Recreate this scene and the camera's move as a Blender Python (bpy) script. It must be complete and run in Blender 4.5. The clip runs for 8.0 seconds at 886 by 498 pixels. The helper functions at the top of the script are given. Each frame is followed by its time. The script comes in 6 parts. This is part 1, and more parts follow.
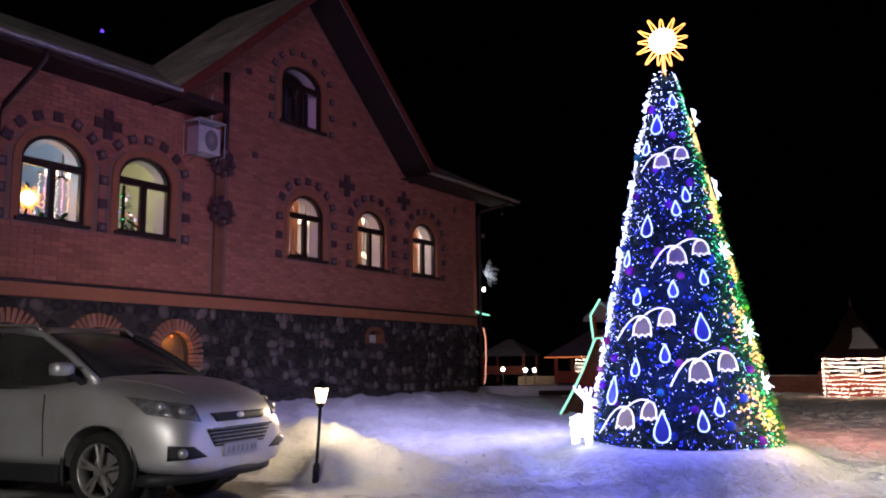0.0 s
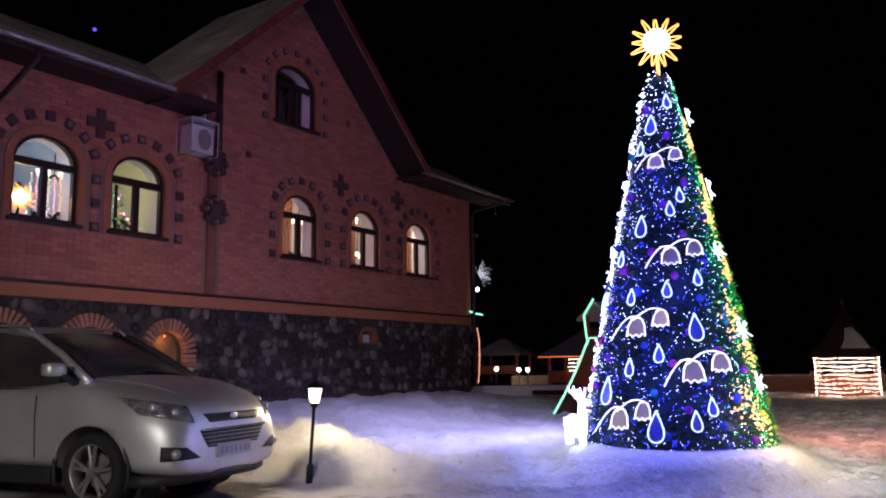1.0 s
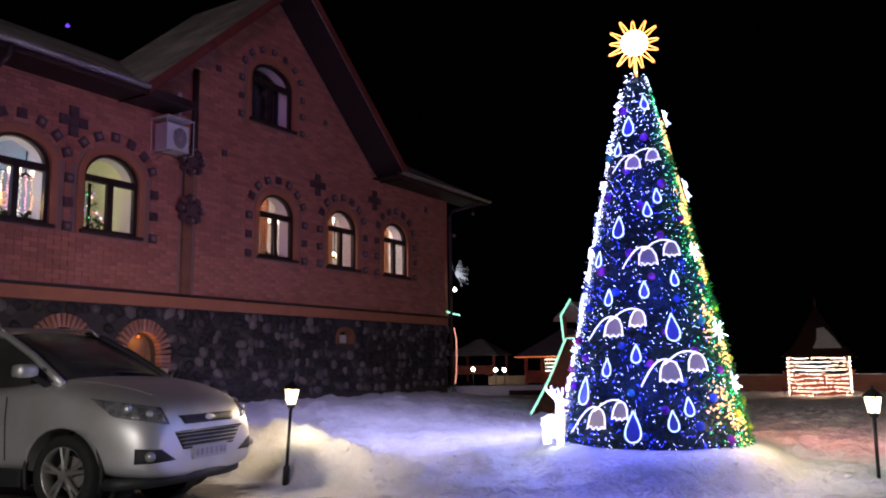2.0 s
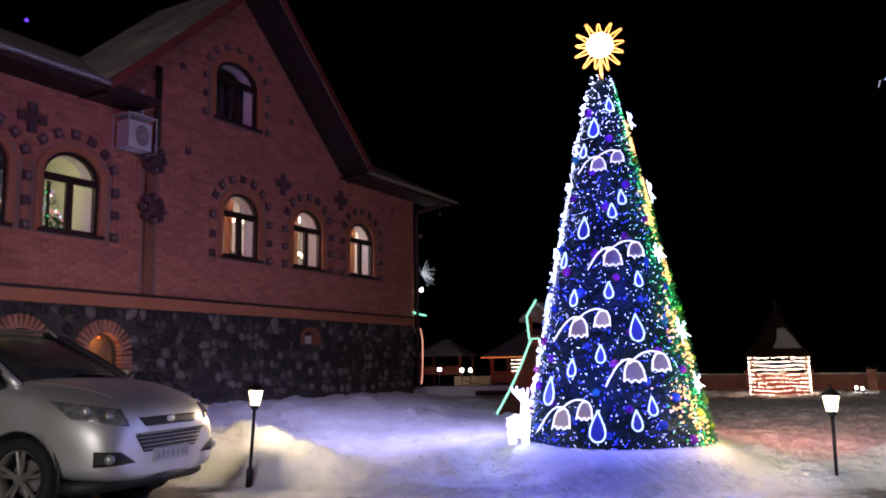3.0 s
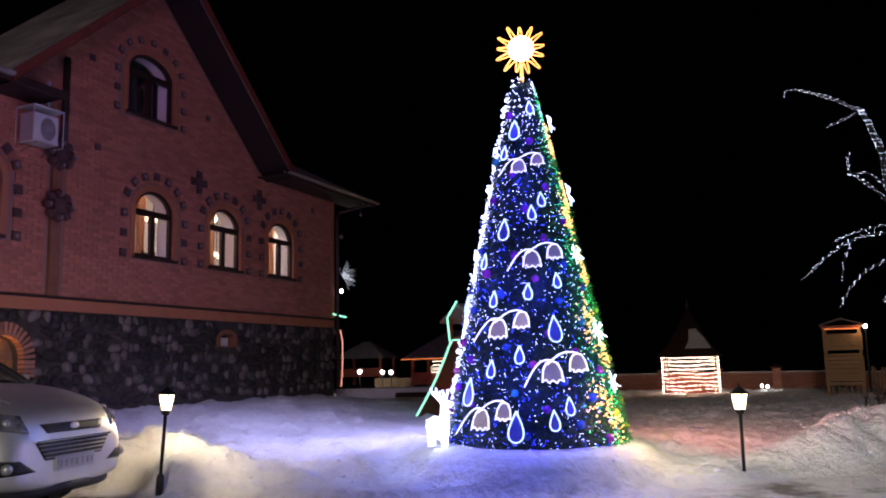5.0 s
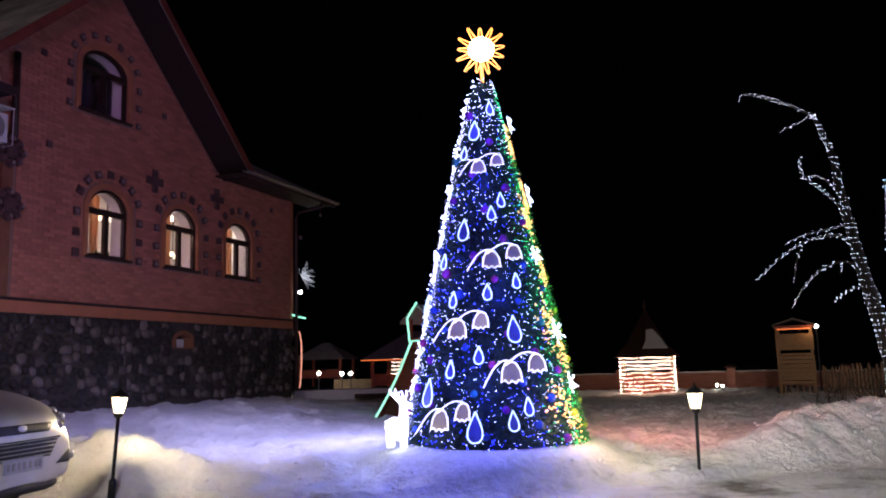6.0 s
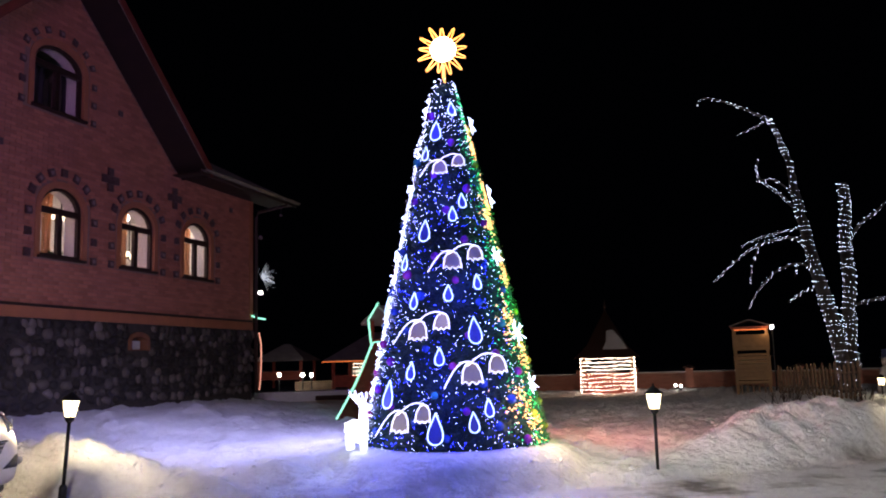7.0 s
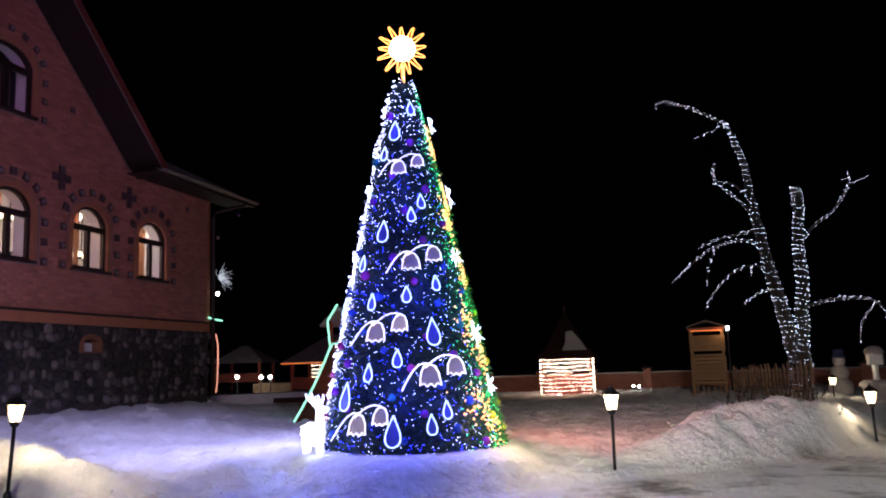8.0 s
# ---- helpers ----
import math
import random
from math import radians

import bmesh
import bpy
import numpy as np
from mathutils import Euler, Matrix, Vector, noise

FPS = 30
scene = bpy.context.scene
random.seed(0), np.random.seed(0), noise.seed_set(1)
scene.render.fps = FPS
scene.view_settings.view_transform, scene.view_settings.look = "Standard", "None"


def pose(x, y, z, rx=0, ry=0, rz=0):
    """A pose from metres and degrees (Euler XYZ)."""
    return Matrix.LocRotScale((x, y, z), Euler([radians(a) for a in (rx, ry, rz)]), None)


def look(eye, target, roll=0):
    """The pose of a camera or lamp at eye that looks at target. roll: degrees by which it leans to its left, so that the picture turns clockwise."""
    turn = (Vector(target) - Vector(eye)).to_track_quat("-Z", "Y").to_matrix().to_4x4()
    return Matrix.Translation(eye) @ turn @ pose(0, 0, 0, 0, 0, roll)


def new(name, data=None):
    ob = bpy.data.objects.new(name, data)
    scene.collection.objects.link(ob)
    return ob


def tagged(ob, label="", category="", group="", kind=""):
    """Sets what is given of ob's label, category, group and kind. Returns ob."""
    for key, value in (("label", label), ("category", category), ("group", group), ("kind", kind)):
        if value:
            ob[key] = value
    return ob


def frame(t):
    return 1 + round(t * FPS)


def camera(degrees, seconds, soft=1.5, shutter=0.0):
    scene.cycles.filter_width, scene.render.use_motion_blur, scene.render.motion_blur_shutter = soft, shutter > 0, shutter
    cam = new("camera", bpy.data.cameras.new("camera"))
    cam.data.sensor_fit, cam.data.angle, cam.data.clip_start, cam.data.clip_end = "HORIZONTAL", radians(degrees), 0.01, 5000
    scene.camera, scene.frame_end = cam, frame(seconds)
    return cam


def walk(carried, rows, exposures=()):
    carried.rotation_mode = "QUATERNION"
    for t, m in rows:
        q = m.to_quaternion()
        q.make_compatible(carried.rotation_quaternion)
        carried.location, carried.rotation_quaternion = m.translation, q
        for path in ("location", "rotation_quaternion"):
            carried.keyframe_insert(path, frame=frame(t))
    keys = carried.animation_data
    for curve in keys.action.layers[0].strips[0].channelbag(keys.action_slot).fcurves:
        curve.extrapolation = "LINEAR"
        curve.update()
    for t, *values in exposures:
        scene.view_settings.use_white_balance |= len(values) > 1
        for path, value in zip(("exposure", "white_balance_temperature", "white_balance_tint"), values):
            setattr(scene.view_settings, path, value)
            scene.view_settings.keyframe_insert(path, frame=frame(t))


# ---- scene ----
cam = camera(57.12, 8.0, soft=2.0)
PATH = [
    (0.0, pose(0.0, 0.0, 1.35, 98.17, 0.68, 33.76)),
    (0.5, pose(-0.003, -0.009, 1.353, 98.15, 0.69, 33.59)),
    (1.0, pose(-0.013, 0.004, 1.36, 98.12, 0.69, 33.29)),
    (1.5, pose(-0.035, 0.011, 1.364, 98.11, 0.72, 32.62)),
    (3.0, pose(-0.045, 0.039, 1.362, 98.12, 0.93, 29.31)),
    (3.5, pose(-0.049, 0.055, 1.364, 98.11, 0.99, 28.09)),
    (4.0, pose(-0.053, 0.071, 1.365, 98.11, 1.13, 26.68)),
    (4.5, pose(-0.06, 0.09, 1.364, 98.12, 1.21, 25.27)),
    (6.0, pose(-0.062, 0.141, 1.358, 98.13, 1.56, 21.04)),
    (6.5, pose(-0.05, 0.158, 1.36, 98.12, 1.59, 19.83)),
    (7.0, pose(-0.061, 0.198, 1.361, 98.13, 1.74, 18.41)),
    (7.5, pose(-0.061, 0.254, 1.363, 98.13, 1.79, 17.12)),
    (8.0, pose(-0.048, 0.272, 1.365, 98.13, 1.93, 15.7)),
]
walk(cam, PATH)

# ---- night sky, lamps, exposure ----
world = bpy.data.worlds.new("night_sky")
scene.world = world
world.use_nodes = True
world.node_tree.nodes["Background"].inputs[0].default_value = (0.10, 0.12, 0.25, 1)
world.node_tree.nodes["Background"].inputs[1].default_value = 0.002
scene.view_settings.exposure = 0.0


def lamp(name, kind, at, power, color, size=0.1, aim=None, spread=None):
    data = bpy.data.lights.new(name, kind)
    data.energy, data.color = power, color
    if kind == "AREA":
        data.size = size
    else:
        data.shadow_soft_size = size
    if kind == "SPOT":
        data.spot_size, data.spot_blend = radians(spread or 90), 0.8
    ob = new(name, data)
    ob.matrix_world = look(at, aim) if aim else pose(*at)
    return ob


# colour floodlights of the courtyard stand behind the camera and wash the house
lamp("courtyard_floodlight", "SPOT", (0.5, -2.0, 5.0), 590, (1.0, 0.34, 0.98), 0.25, (-12.0, 15.2, 5.0), 52)
lamp("courtyard_floodlight", "SPOT", (4.0, -7.0, 7.5), 560, (0.62, 0.44, 1.0), 0.25, (-12.0, 13.0, 7.6), 46)
# an unseen greenish spot, added to skim the snow on the roof
lamp("roof_snow_spot", "SPOT", (-9.0, -6.0, 9.4), 320, (1.0, 0.96, 0.62), 0.3, (-13.4, 9.4, 8.2), 26)
# blue spots added for the lit tree's own glow; red ones are lawn floodlights
lamp("lawn_colour_spot", "SPOT", (-4.6, 10.3, 3.6), 1250, (0.51, 0.48, 1.0), 0.3, (-6.7, 11.2, 0.0), 98)
lamp("lawn_colour_spot", "SPOT", (-1.9, 11.0, 2.0), 200, (1.0, 0.27, 0.20), 0.3, (-0.9, 13.6, 0.2), 116)
lamp("lawn_colour_spot", "SPOT", (-2.95, 8.95, 2.3), 75, (0.42, 0.40, 1.0), 0.3, (-2.6, 7.6, 0.0), 130)
lamp("lawn_colour_spot", "SPOT", (-6.9, 16.2, 1.0), 60, (1.0, 0.30, 0.28), 0.2, (-7.8, 19.7, 1.5), 62)
# unseen spots added behind the camera to brighten the car and the bank
lamp("unseen_spot_behind", "SPOT", (-1.4, -5.0, 3.4), 1750, (1.0, 0.94, 0.90), 0.5, (-7.9, 5.4, 0.2), 38)
lamp("unseen_spot_behind", "SPOT", (2.2, -1.5, 5.2), 3600, (1.0, 0.92, 0.86), 0.3, (1.4, 12.6, 0.0), 44)

# ---- materials ----


def nodes_of(name):
    m = bpy.data.materials.new(name)
    m.use_nodes = True
    nt = m.node_tree
    return m, nt, nt.nodes["Principled BSDF"]


def add(nt, kind, **values):
    n = nt.nodes.new(kind)
    for key, v in values.items():
        n.inputs[key.replace("_", " ")].default_value = v
    return n


def mat(name, color, rough=0.6, metal=0.0, vary=0.25, scale=6.0, fine=60.0, bump=0.15, dark=None, coat=0.0, random_tint=0.0):
    """Base colour that varies at two scales, with fine relief."""
    m, nt, b = nodes_of(name)
    co = nt.nodes.new("ShaderNodeTexCoord")
    big, small = add(nt, "ShaderNodeTexNoise", Scale=scale, Detail=5.0), add(nt, "ShaderNodeTexNoise", Scale=fine, Detail=4.0)
    for n in (big, small):
        nt.links.new(co.outputs["Object"], n.inputs["Vector"])
    ramp = nt.nodes.new("ShaderNodeValToRGB")
    lo = dark or tuple(c * (1 - vary) for c in color)
    hi = tuple(min(1, c * (1 + vary * 0.6)) for c in color)
    ramp.color_ramp.elements[0].color, ramp.color_ramp.elements[1].color = (*lo, 1), (*hi, 1)
    ramp.color_ramp.elements[0].position, ramp.color_ramp.elements[1].position = 0.32, 0.68
    mix = nt.nodes.new("ShaderNodeMath")
    mix.operation = "MULTIPLY_ADD"
    mix.inputs[1].default_value = 0.35
    sub = nt.nodes.new("ShaderNodeMath")
    sub.operation = "MULTIPLY"
    sub.inputs[1].default_value = 0.65
    nt.links.new(big.outputs["Fac"], sub.inputs[0])
    nt.links.new(small.outputs["Fac"], mix.inputs[0])
    nt.links.new(sub.outputs[0], mix.inputs[2])
    fac = mix
    if random_tint:
        info = nt.nodes.new("ShaderNodeObjectInfo")
        geo = nt.nodes.new("ShaderNodeNewGeometry")
        a = nt.nodes.new("ShaderNodeMath")
        a.operation = "ADD"
        nt.links.new(info.outputs["Random"], a.inputs[0])
        nt.links.new(geo.outputs["Random Per Island"], a.inputs[1])
        fr = nt.nodes.new("ShaderNodeMath")
        fr.operation = "FRACT"
        nt.links.new(a.outputs[0], fr.inputs[0])
        c = nt.nodes.new("ShaderNodeMath")
        c.operation = "MULTIPLY_ADD"
        c.inputs[1].default_value = random_tint
        nt.links.new(fr.outputs[0], c.inputs[0])
        s = nt.nodes.new("ShaderNodeMath")
        s.operation = "MULTIPLY_ADD"
        s.inputs[1].default_value, s.inputs[2].default_value = 1 - random_tint, 0.0
        nt.links.new(mix.outputs[0], s.inputs[0])
        nt.links.new(s.outputs[0], c.inputs[2])
        fac = c
    nt.links.new(fac.outputs[0], ramp.inputs[0])
    nt.links.new(ramp.outputs[0], b.inputs["Base Color"])
    b.inputs["Roughness"].default_value, b.inputs["Metallic"].default_value = rough, metal
    b.inputs["Coat Weight"].default_value = coat
    if bump:
        bp = add(nt, "ShaderNodeBump", Strength=bump, Distance=0.02)
        nt.links.new(small.outputs["Fac"], bp.inputs["Height"])
        nt.links.new(bp.outputs[0], b.inputs["Normal"])
    return m


def glow(name, color, strength):
    m, nt, b = nodes_of(name)
    b.inputs["Base Color"].default_value = (*color, 1)
    b.inputs["Emission Color"].default_value = (*color, 1)
    b.inputs["Emission Strength"].default_value = strength
    return m


def glass(name, color=(1, 1, 1), rough=0.0, ior=1.45):
    m, nt, b = nodes_of(name)
    b.inputs["Base Color"].default_value = (*color, 1)
    b.inputs["Roughness"].default_value, b.inputs["IOR"].default_value = rough, ior
    b.inputs["Transmission Weight"].default_value = 1.0
    return m


def brick_mat(name, c1, c2, mortar):
    """Brick courses 75 mm high on the walls' y and z, with pores and stains."""
    m, nt, b = nodes_of(name)
    co = nt.nodes.new("ShaderNodeTexCoord")
    sep, com = nt.nodes.new("ShaderNodeSeparateXYZ"), nt.nodes.new("ShaderNodeCombineXYZ")
    nt.links.new(co.outputs["Object"], sep.inputs[0])
    s = nt.nodes.new("ShaderNodeMath")
    nt.links.new(sep.outputs["X"], s.inputs[0])
    nt.links.new(sep.outputs["Y"], s.inputs[1])
    nt.links.new(s.outputs[0], com.inputs["X"])
    nt.links.new(sep.outputs["Z"], com.inputs["Y"])
    br = add(nt, "ShaderNodeTexBrick", Scale=1.0, Color1=(*c1, 1), Color2=(*c2, 1), Mortar=(*mortar, 1), Mortar_Size=0.008, Mortar_Smooth=0.3, Bias=-0.1, Brick_Width=0.26, Row_Height=0.077)
    nt.links.new(com.outputs[0], br.inputs["Vector"])
    big, small = add(nt, "ShaderNodeTexNoise", Scale=0.9, Detail=6.0), add(nt, "ShaderNodeTexNoise", Scale=45.0, Detail=4.0)
    for n in (big, small):
        nt.links.new(co.outputs["Object"], n.inputs["Vector"])
    hs = add(nt, "ShaderNodeMapRange", From_Min=0.3, From_Max=0.7, To_Min=0.72, To_Max=1.18)
    nt.links.new(big.outputs["Fac"], hs.inputs[0])
    mul = nt.nodes.new("ShaderNodeMix")
    mul.data_type, mul.blend_type = "RGBA", "MULTIPLY"
    mul.inputs[0].default_value = 1.0
    nt.links.new(br.outputs["Color"], mul.inputs[6])
    nt.links.new(hs.outputs[0], mul.inputs[7])
    nt.links.new(mul.outputs[2], b.inputs["Base Color"])
    b.inputs["Roughness"].default_value = 0.8
    hgt = nt.nodes.new("ShaderNodeMath")
    hgt.operation = "MULTIPLY_ADD"
    hgt.inputs[1].default_value = 0.25
    inv = nt.nodes.new("ShaderNodeMath")
    inv.operation = "SUBTRACT"
    inv.inputs[0].default_value = 1.0
    nt.links.new(br.outputs["Fac"], inv.inputs[1])
    nt.links.new(small.outputs["Fac"], hgt.inputs[0])
    nt.links.new(inv.outputs[0], hgt.inputs[2])
    bp = add(nt, "ShaderNodeBump", Strength=0.7, Distance=0.012)
    nt.links.new(hgt.outputs[0], bp.inputs["Height"])
    nt.links.new(bp.outputs[0], b.inputs["Normal"])
    return m


BRICK = brick_mat("red_brick", (0.38, 0.14, 0.095), (0.48, 0.195, 0.135), (0.36, 0.22, 0.18))
BRICK_FACE = mat("red_brick_face", (0.50, 0.20, 0.135), 0.8, vary=0.3, scale=2.0, fine=55, bump=0.3, dark=(0.38, 0.14, 0.095), random_tint=0.28)
WALL_BED = mat("brick_mortar", (0.33, 0.20, 0.165), 0.9, vary=0.25, scale=1.2, fine=40, bump=0.4)
BRICK_SMOOTH = mat("orange_brick", (0.48, 0.185, 0.095), 0.7, vary=0.15, scale=3, fine=40)
ARCH_BRICK = mat("pale_red_arch_brick", (0.42, 0.20, 0.14), 0.75, vary=0.25, scale=6, fine=45, random_tint=0.4)
BRICK_DARK = mat("brown_brick", (0.26, 0.11, 0.06), 0.75, vary=0.25, scale=4, fine=40)
STONE = mat("field_stone", (0.175, 0.152, 0.145), 0.75, vary=0.5, scale=5, fine=35, bump=0.5, dark=(0.03, 0.027, 0.028), random_tint=0.8)
ramp_of = [n for n in STONE.node_tree.nodes if n.type == "VALTORGB"][0].color_ramp
ramp_of.elements[0].position, ramp_of.elements[1].position = 0.45, 0.98
MORTAR = mat("dark_mortar", (0.06, 0.052, 0.05), 0.9, vary=0.35, scale=8, fine=50, bump=0.6)
TILE_DARK = mat("dark_glazed_tile", (0.12, 0.068, 0.072), 0.35, vary=0.5, scale=12, fine=70, bump=0.3)
TILE_LIGHT = mat("grey_stone_tile", (0.27, 0.20, 0.20), 0.5, vary=0.4, scale=20, fine=80, bump=0.3)
# darker copy of SNOW: the far yard's dimness is put into the colour
DIM_SNOW = mat("dim_snow", (0.36, 0.33, 0.34), 0.8, vary=0.25, scale=3, fine=14, bump=0.6)
SNOW = mat("snow_cover", (0.80, 0.82, 0.86), 0.75, vary=0.17, scale=1.6, fine=14, bump=1.0)


def ground_mat():
    """Snow that gives way to a worn, half-bare packed road by the mesh's own road weight."""
    m = mat("trodden_snow_and_road", (0.80, 0.82, 0.86), 0.75, vary=0.16, scale=1.4, fine=11, bump=0.55)
    nt = m.node_tree
    b = nt.nodes["Principled BSDF"]
    snow = b.inputs["Base Color"].links[0].from_socket
    co = nt.nodes.new("ShaderNodeTexCoord")
    n = add(nt, "ShaderNodeTexNoise", Scale=0.9, Detail=8.0, Roughness=0.65)
    nt.links.new(co.outputs["Object"], n.inputs["Vector"])
    r = nt.nodes.new("ShaderNodeValToRGB")
    r.color_ramp.elements[0].color, r.color_ramp.elements[1].color = (0.15, 0.14, 0.13, 1), (0.72, 0.72, 0.74, 1)
    r.color_ramp.elements[0].position, r.color_ramp.elements[1].position = 0.34, 0.50
    worn = nt.nodes.new("ShaderNodeAttribute")
    worn.attribute_name = "bare"
    less = nt.nodes.new("ShaderNodeMath")
    less.operation = "MULTIPLY_ADD"
    less.inputs[1].default_value = -0.15
    nt.links.new(worn.outputs["Fac"], less.inputs[0])
    nt.links.new(n.outputs["Fac"], less.inputs[2])
    nt.links.new(less.outputs[0], r.inputs[0])
    at = nt.nodes.new("ShaderNodeAttribute")
    at.attribute_name = "road"
    mx = nt.nodes.new("ShaderNodeMix")
    mx.data_type = "RGBA"
    nt.links.new(at.outputs["Fac"], mx.inputs[0])
    nt.links.new(snow, mx.inputs[6])
    nt.links.new(r.outputs[0], mx.inputs[7])
    nt.links.new(mx.outputs[2], b.inputs["Base Color"])
    # trodden lumps and crumbs, coarse and fine
    lump = add(nt, "ShaderNodeTexNoise", Scale=5.5, Detail=9.0, Roughness=0.68)
    nt.links.new(co.outputs["Object"], lump.inputs["Vector"])
    old = b.inputs["Normal"].links[0].from_socket
    bp = add(nt, "ShaderNodeBump", Strength=0.85, Distance=0.12)
    nt.links.new(lump.outputs["Fac"], bp.inputs["Height"])
    nt.links.new(old, bp.inputs["Normal"])
    nt.links.new(bp.outputs[0], b.inputs["Normal"])
    return m


def cloth_mat(name, color):
    """Thin cloth that lets light through."""
    m = mat(name, color, 0.9, vary=0.12, scale=5, fine=50)
    nt = m.node_tree
    b = nt.nodes["Principled BSDF"]
    tr = add(nt, "ShaderNodeBsdfTranslucent", Color=(*color, 1))
    mx = nt.nodes.new("ShaderNodeMixShader")
    mx.inputs[0].default_value = 0.55
    nt.links.new(b.outputs[0], mx.inputs[1])
    nt.links.new(tr.outputs[0], mx.inputs[2])
    nt.links.new(mx.outputs[0], nt.nodes["Material Output"].inputs["Surface"])
    return m


GROUND = ground_mat()
# the greenish light on the roof is put into this snow's colour
ROOF_SNOW = mat("thin_snow_on_roof", (0.62, 0.65, 0.50), 0.85, vary=0.6, scale=1.2, fine=25, bump=0.4)
SHEET = mat("dark_roof_sheet", (0.05, 0.028, 0.026), 0.5, vary=0.3, scale=3, fine=30)
FASCIA = mat("red_brown_fascia", (0.22, 0.055, 0.035), 0.55, vary=0.3, scale=4, fine=40)
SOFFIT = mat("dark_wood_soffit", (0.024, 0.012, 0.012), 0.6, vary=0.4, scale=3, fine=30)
FRAME = mat("dark_brown_window_frame", (0.035, 0.02, 0.018), 0.4, vary=0.2, scale=5, fine=40, bump=0.05)
PLASTER = mat("pale_plaster", (0.80, 0.78, 0.76), 0.85, vary=0.08, scale=2, fine=30)
CURTAIN = cloth_mat("white_curtain", (0.80, 0.76, 0.74))
PANE = glass("window_glass")
BLACK = mat("black_cast_metal", (0.02, 0.02, 0.022), 0.45, 0.6, vary=0.3, scale=20, fine=80, bump=0.1)
WHITE_METAL = mat("white_enamelled_metal", (0.70, 0.70, 0.72), 0.4, vary=0.1, scale=6, fine=50, bump=0.03)
GREY_METAL = mat("zinc_pipe", (0.32, 0.29, 0.29), 0.42, 0.6, vary=0.3, scale=8, fine=50, bump=0.05)
RED_WOOD = mat("red_brown_painted_wood", (0.33, 0.08, 0.05), 0.65, vary=0.35, scale=6, fine=50)
PINE = mat("yellow_pine_boards", (0.26, 0.145, 0.06), 0.65, vary=0.3, scale=7, fine=60)
OLD_WOOD = mat("weathered_wood", (0.20, 0.13, 0.08), 0.8, vary=0.45, scale=7, fine=60, bump=0.3)
BARK = mat("grey_bark", (0.022, 0.016, 0.013), 0.9, vary=0.5, scale=8, fine=30, bump=0.8)
NEEDLE = mat("dark_green_artificial_needles", (0.022, 0.062, 0.060), 0.6, vary=0.6, scale=8, fine=60, bump=0.0)
LED_BLUE = glow("blue_led", (0.010, 0.016, 1.0), 48)
LED_COLD = glow("cold_white_led", (0.62, 0.68, 1.0), 8)
LED_BRANCH = glow("white_branch_led", (0.72, 0.76, 1.0), 9)
LED_GREEN = glow("green_led", (0.05, 1.0, 0.28), 3)
LED_WARM = glow("warm_white_led", (1.0, 0.45, 0.16), 4.0)
LED_MINT = glow("mint_rope_light", (0.35, 1.0, 0.72), 1.6)
TUBE_COLD = glow("cold_white_rope_light", (0.50, 0.68, 1.0), 2.6)
STAR_EDGE = glow("amber_rope_light", (1.0, 0.42, 0.10), 1.8)
EAVE_ROPE = glow("red_amber_rope_light", (1.0, 0.22, 0.06), 1.0)
TINSEL_GREEN = mat("green_tinsel", (0.04, 0.20, 0.07), 0.45, vary=0.5, scale=9, fine=60, bump=0.0)
TINSEL_SILVER = mat("silver_tinsel", (0.55, 0.60, 0.68), 0.4, vary=0.4, scale=9, fine=60, bump=0.0)
STAR_CORE = glow("bright_warm_white_light", (1.0, 0.93, 0.75), 14)
LANTERN = glow("lit_lantern_glass", (1.0, 0.80, 0.48), 7)
DEER_LIGHT = glow("white_light_mesh", (0.93, 0.96, 1.0), 2.2)
ROOM_LAMP = glow("room_lamp_glass", (1.0, 0.80, 0.55), 4)
HUT_LED = glow("pinkish_warm_led", (1.0, 0.70, 0.55), 12)
FAR_LAMP = glow("far_white_lamp", (1.0, 0.95, 0.85), 14)

# ---- helpers for meshes ----


def link(name, bm, material, parent=None, smooth=False):
    me = bpy.data.meshes.new(name)
    bmesh.ops.recalc_face_normals(bm, faces=bm.faces)
    bm.to_mesh(me)
    bm.free()
    for m in (material if isinstance(material, (list, tuple)) else [material]):
        me.materials.append(m)
    if smooth:
        me.shade_smooth()
    ob = new(name, me)
    if parent:
        ob.parent = parent
    return ob


def part(name, bm, material, parent, label="", smooth=False):
    ob = link(name, bm, material, parent, smooth)
    return tagged(ob, label) if label else ob


def thing(name, label, category, at=(0, 0, 0), turn=0, group="", kind=""):
    ob = new(name)
    ob.matrix_world = pose(*at, 0, 0, turn)
    return tagged(ob, label, category, group, kind)


def box(bm, a, b, bevel=0.0):
    c = [(x, y, z) for z in (a[2], b[2]) for x, y in ((a[0], a[1]), (b[0], a[1]), (b[0], b[1]), (a[0], b[1]))]
    v = [bm.verts.new(p) for p in c]
    f = [bm.faces.new([v[i] for i in q]) for q in ((3, 2, 1, 0), (4, 5, 6, 7), (0, 1, 5, 4), (1, 2, 6, 5), (2, 3, 7, 6), (3, 0, 4, 7))]
    if bevel:
        edges = {e for q in f for e in q.edges}
        bmesh.ops.bevel(bm, geom=list(edges), offset=bevel, segments=2, affect="EDGES", profile=0.7)
    return bm


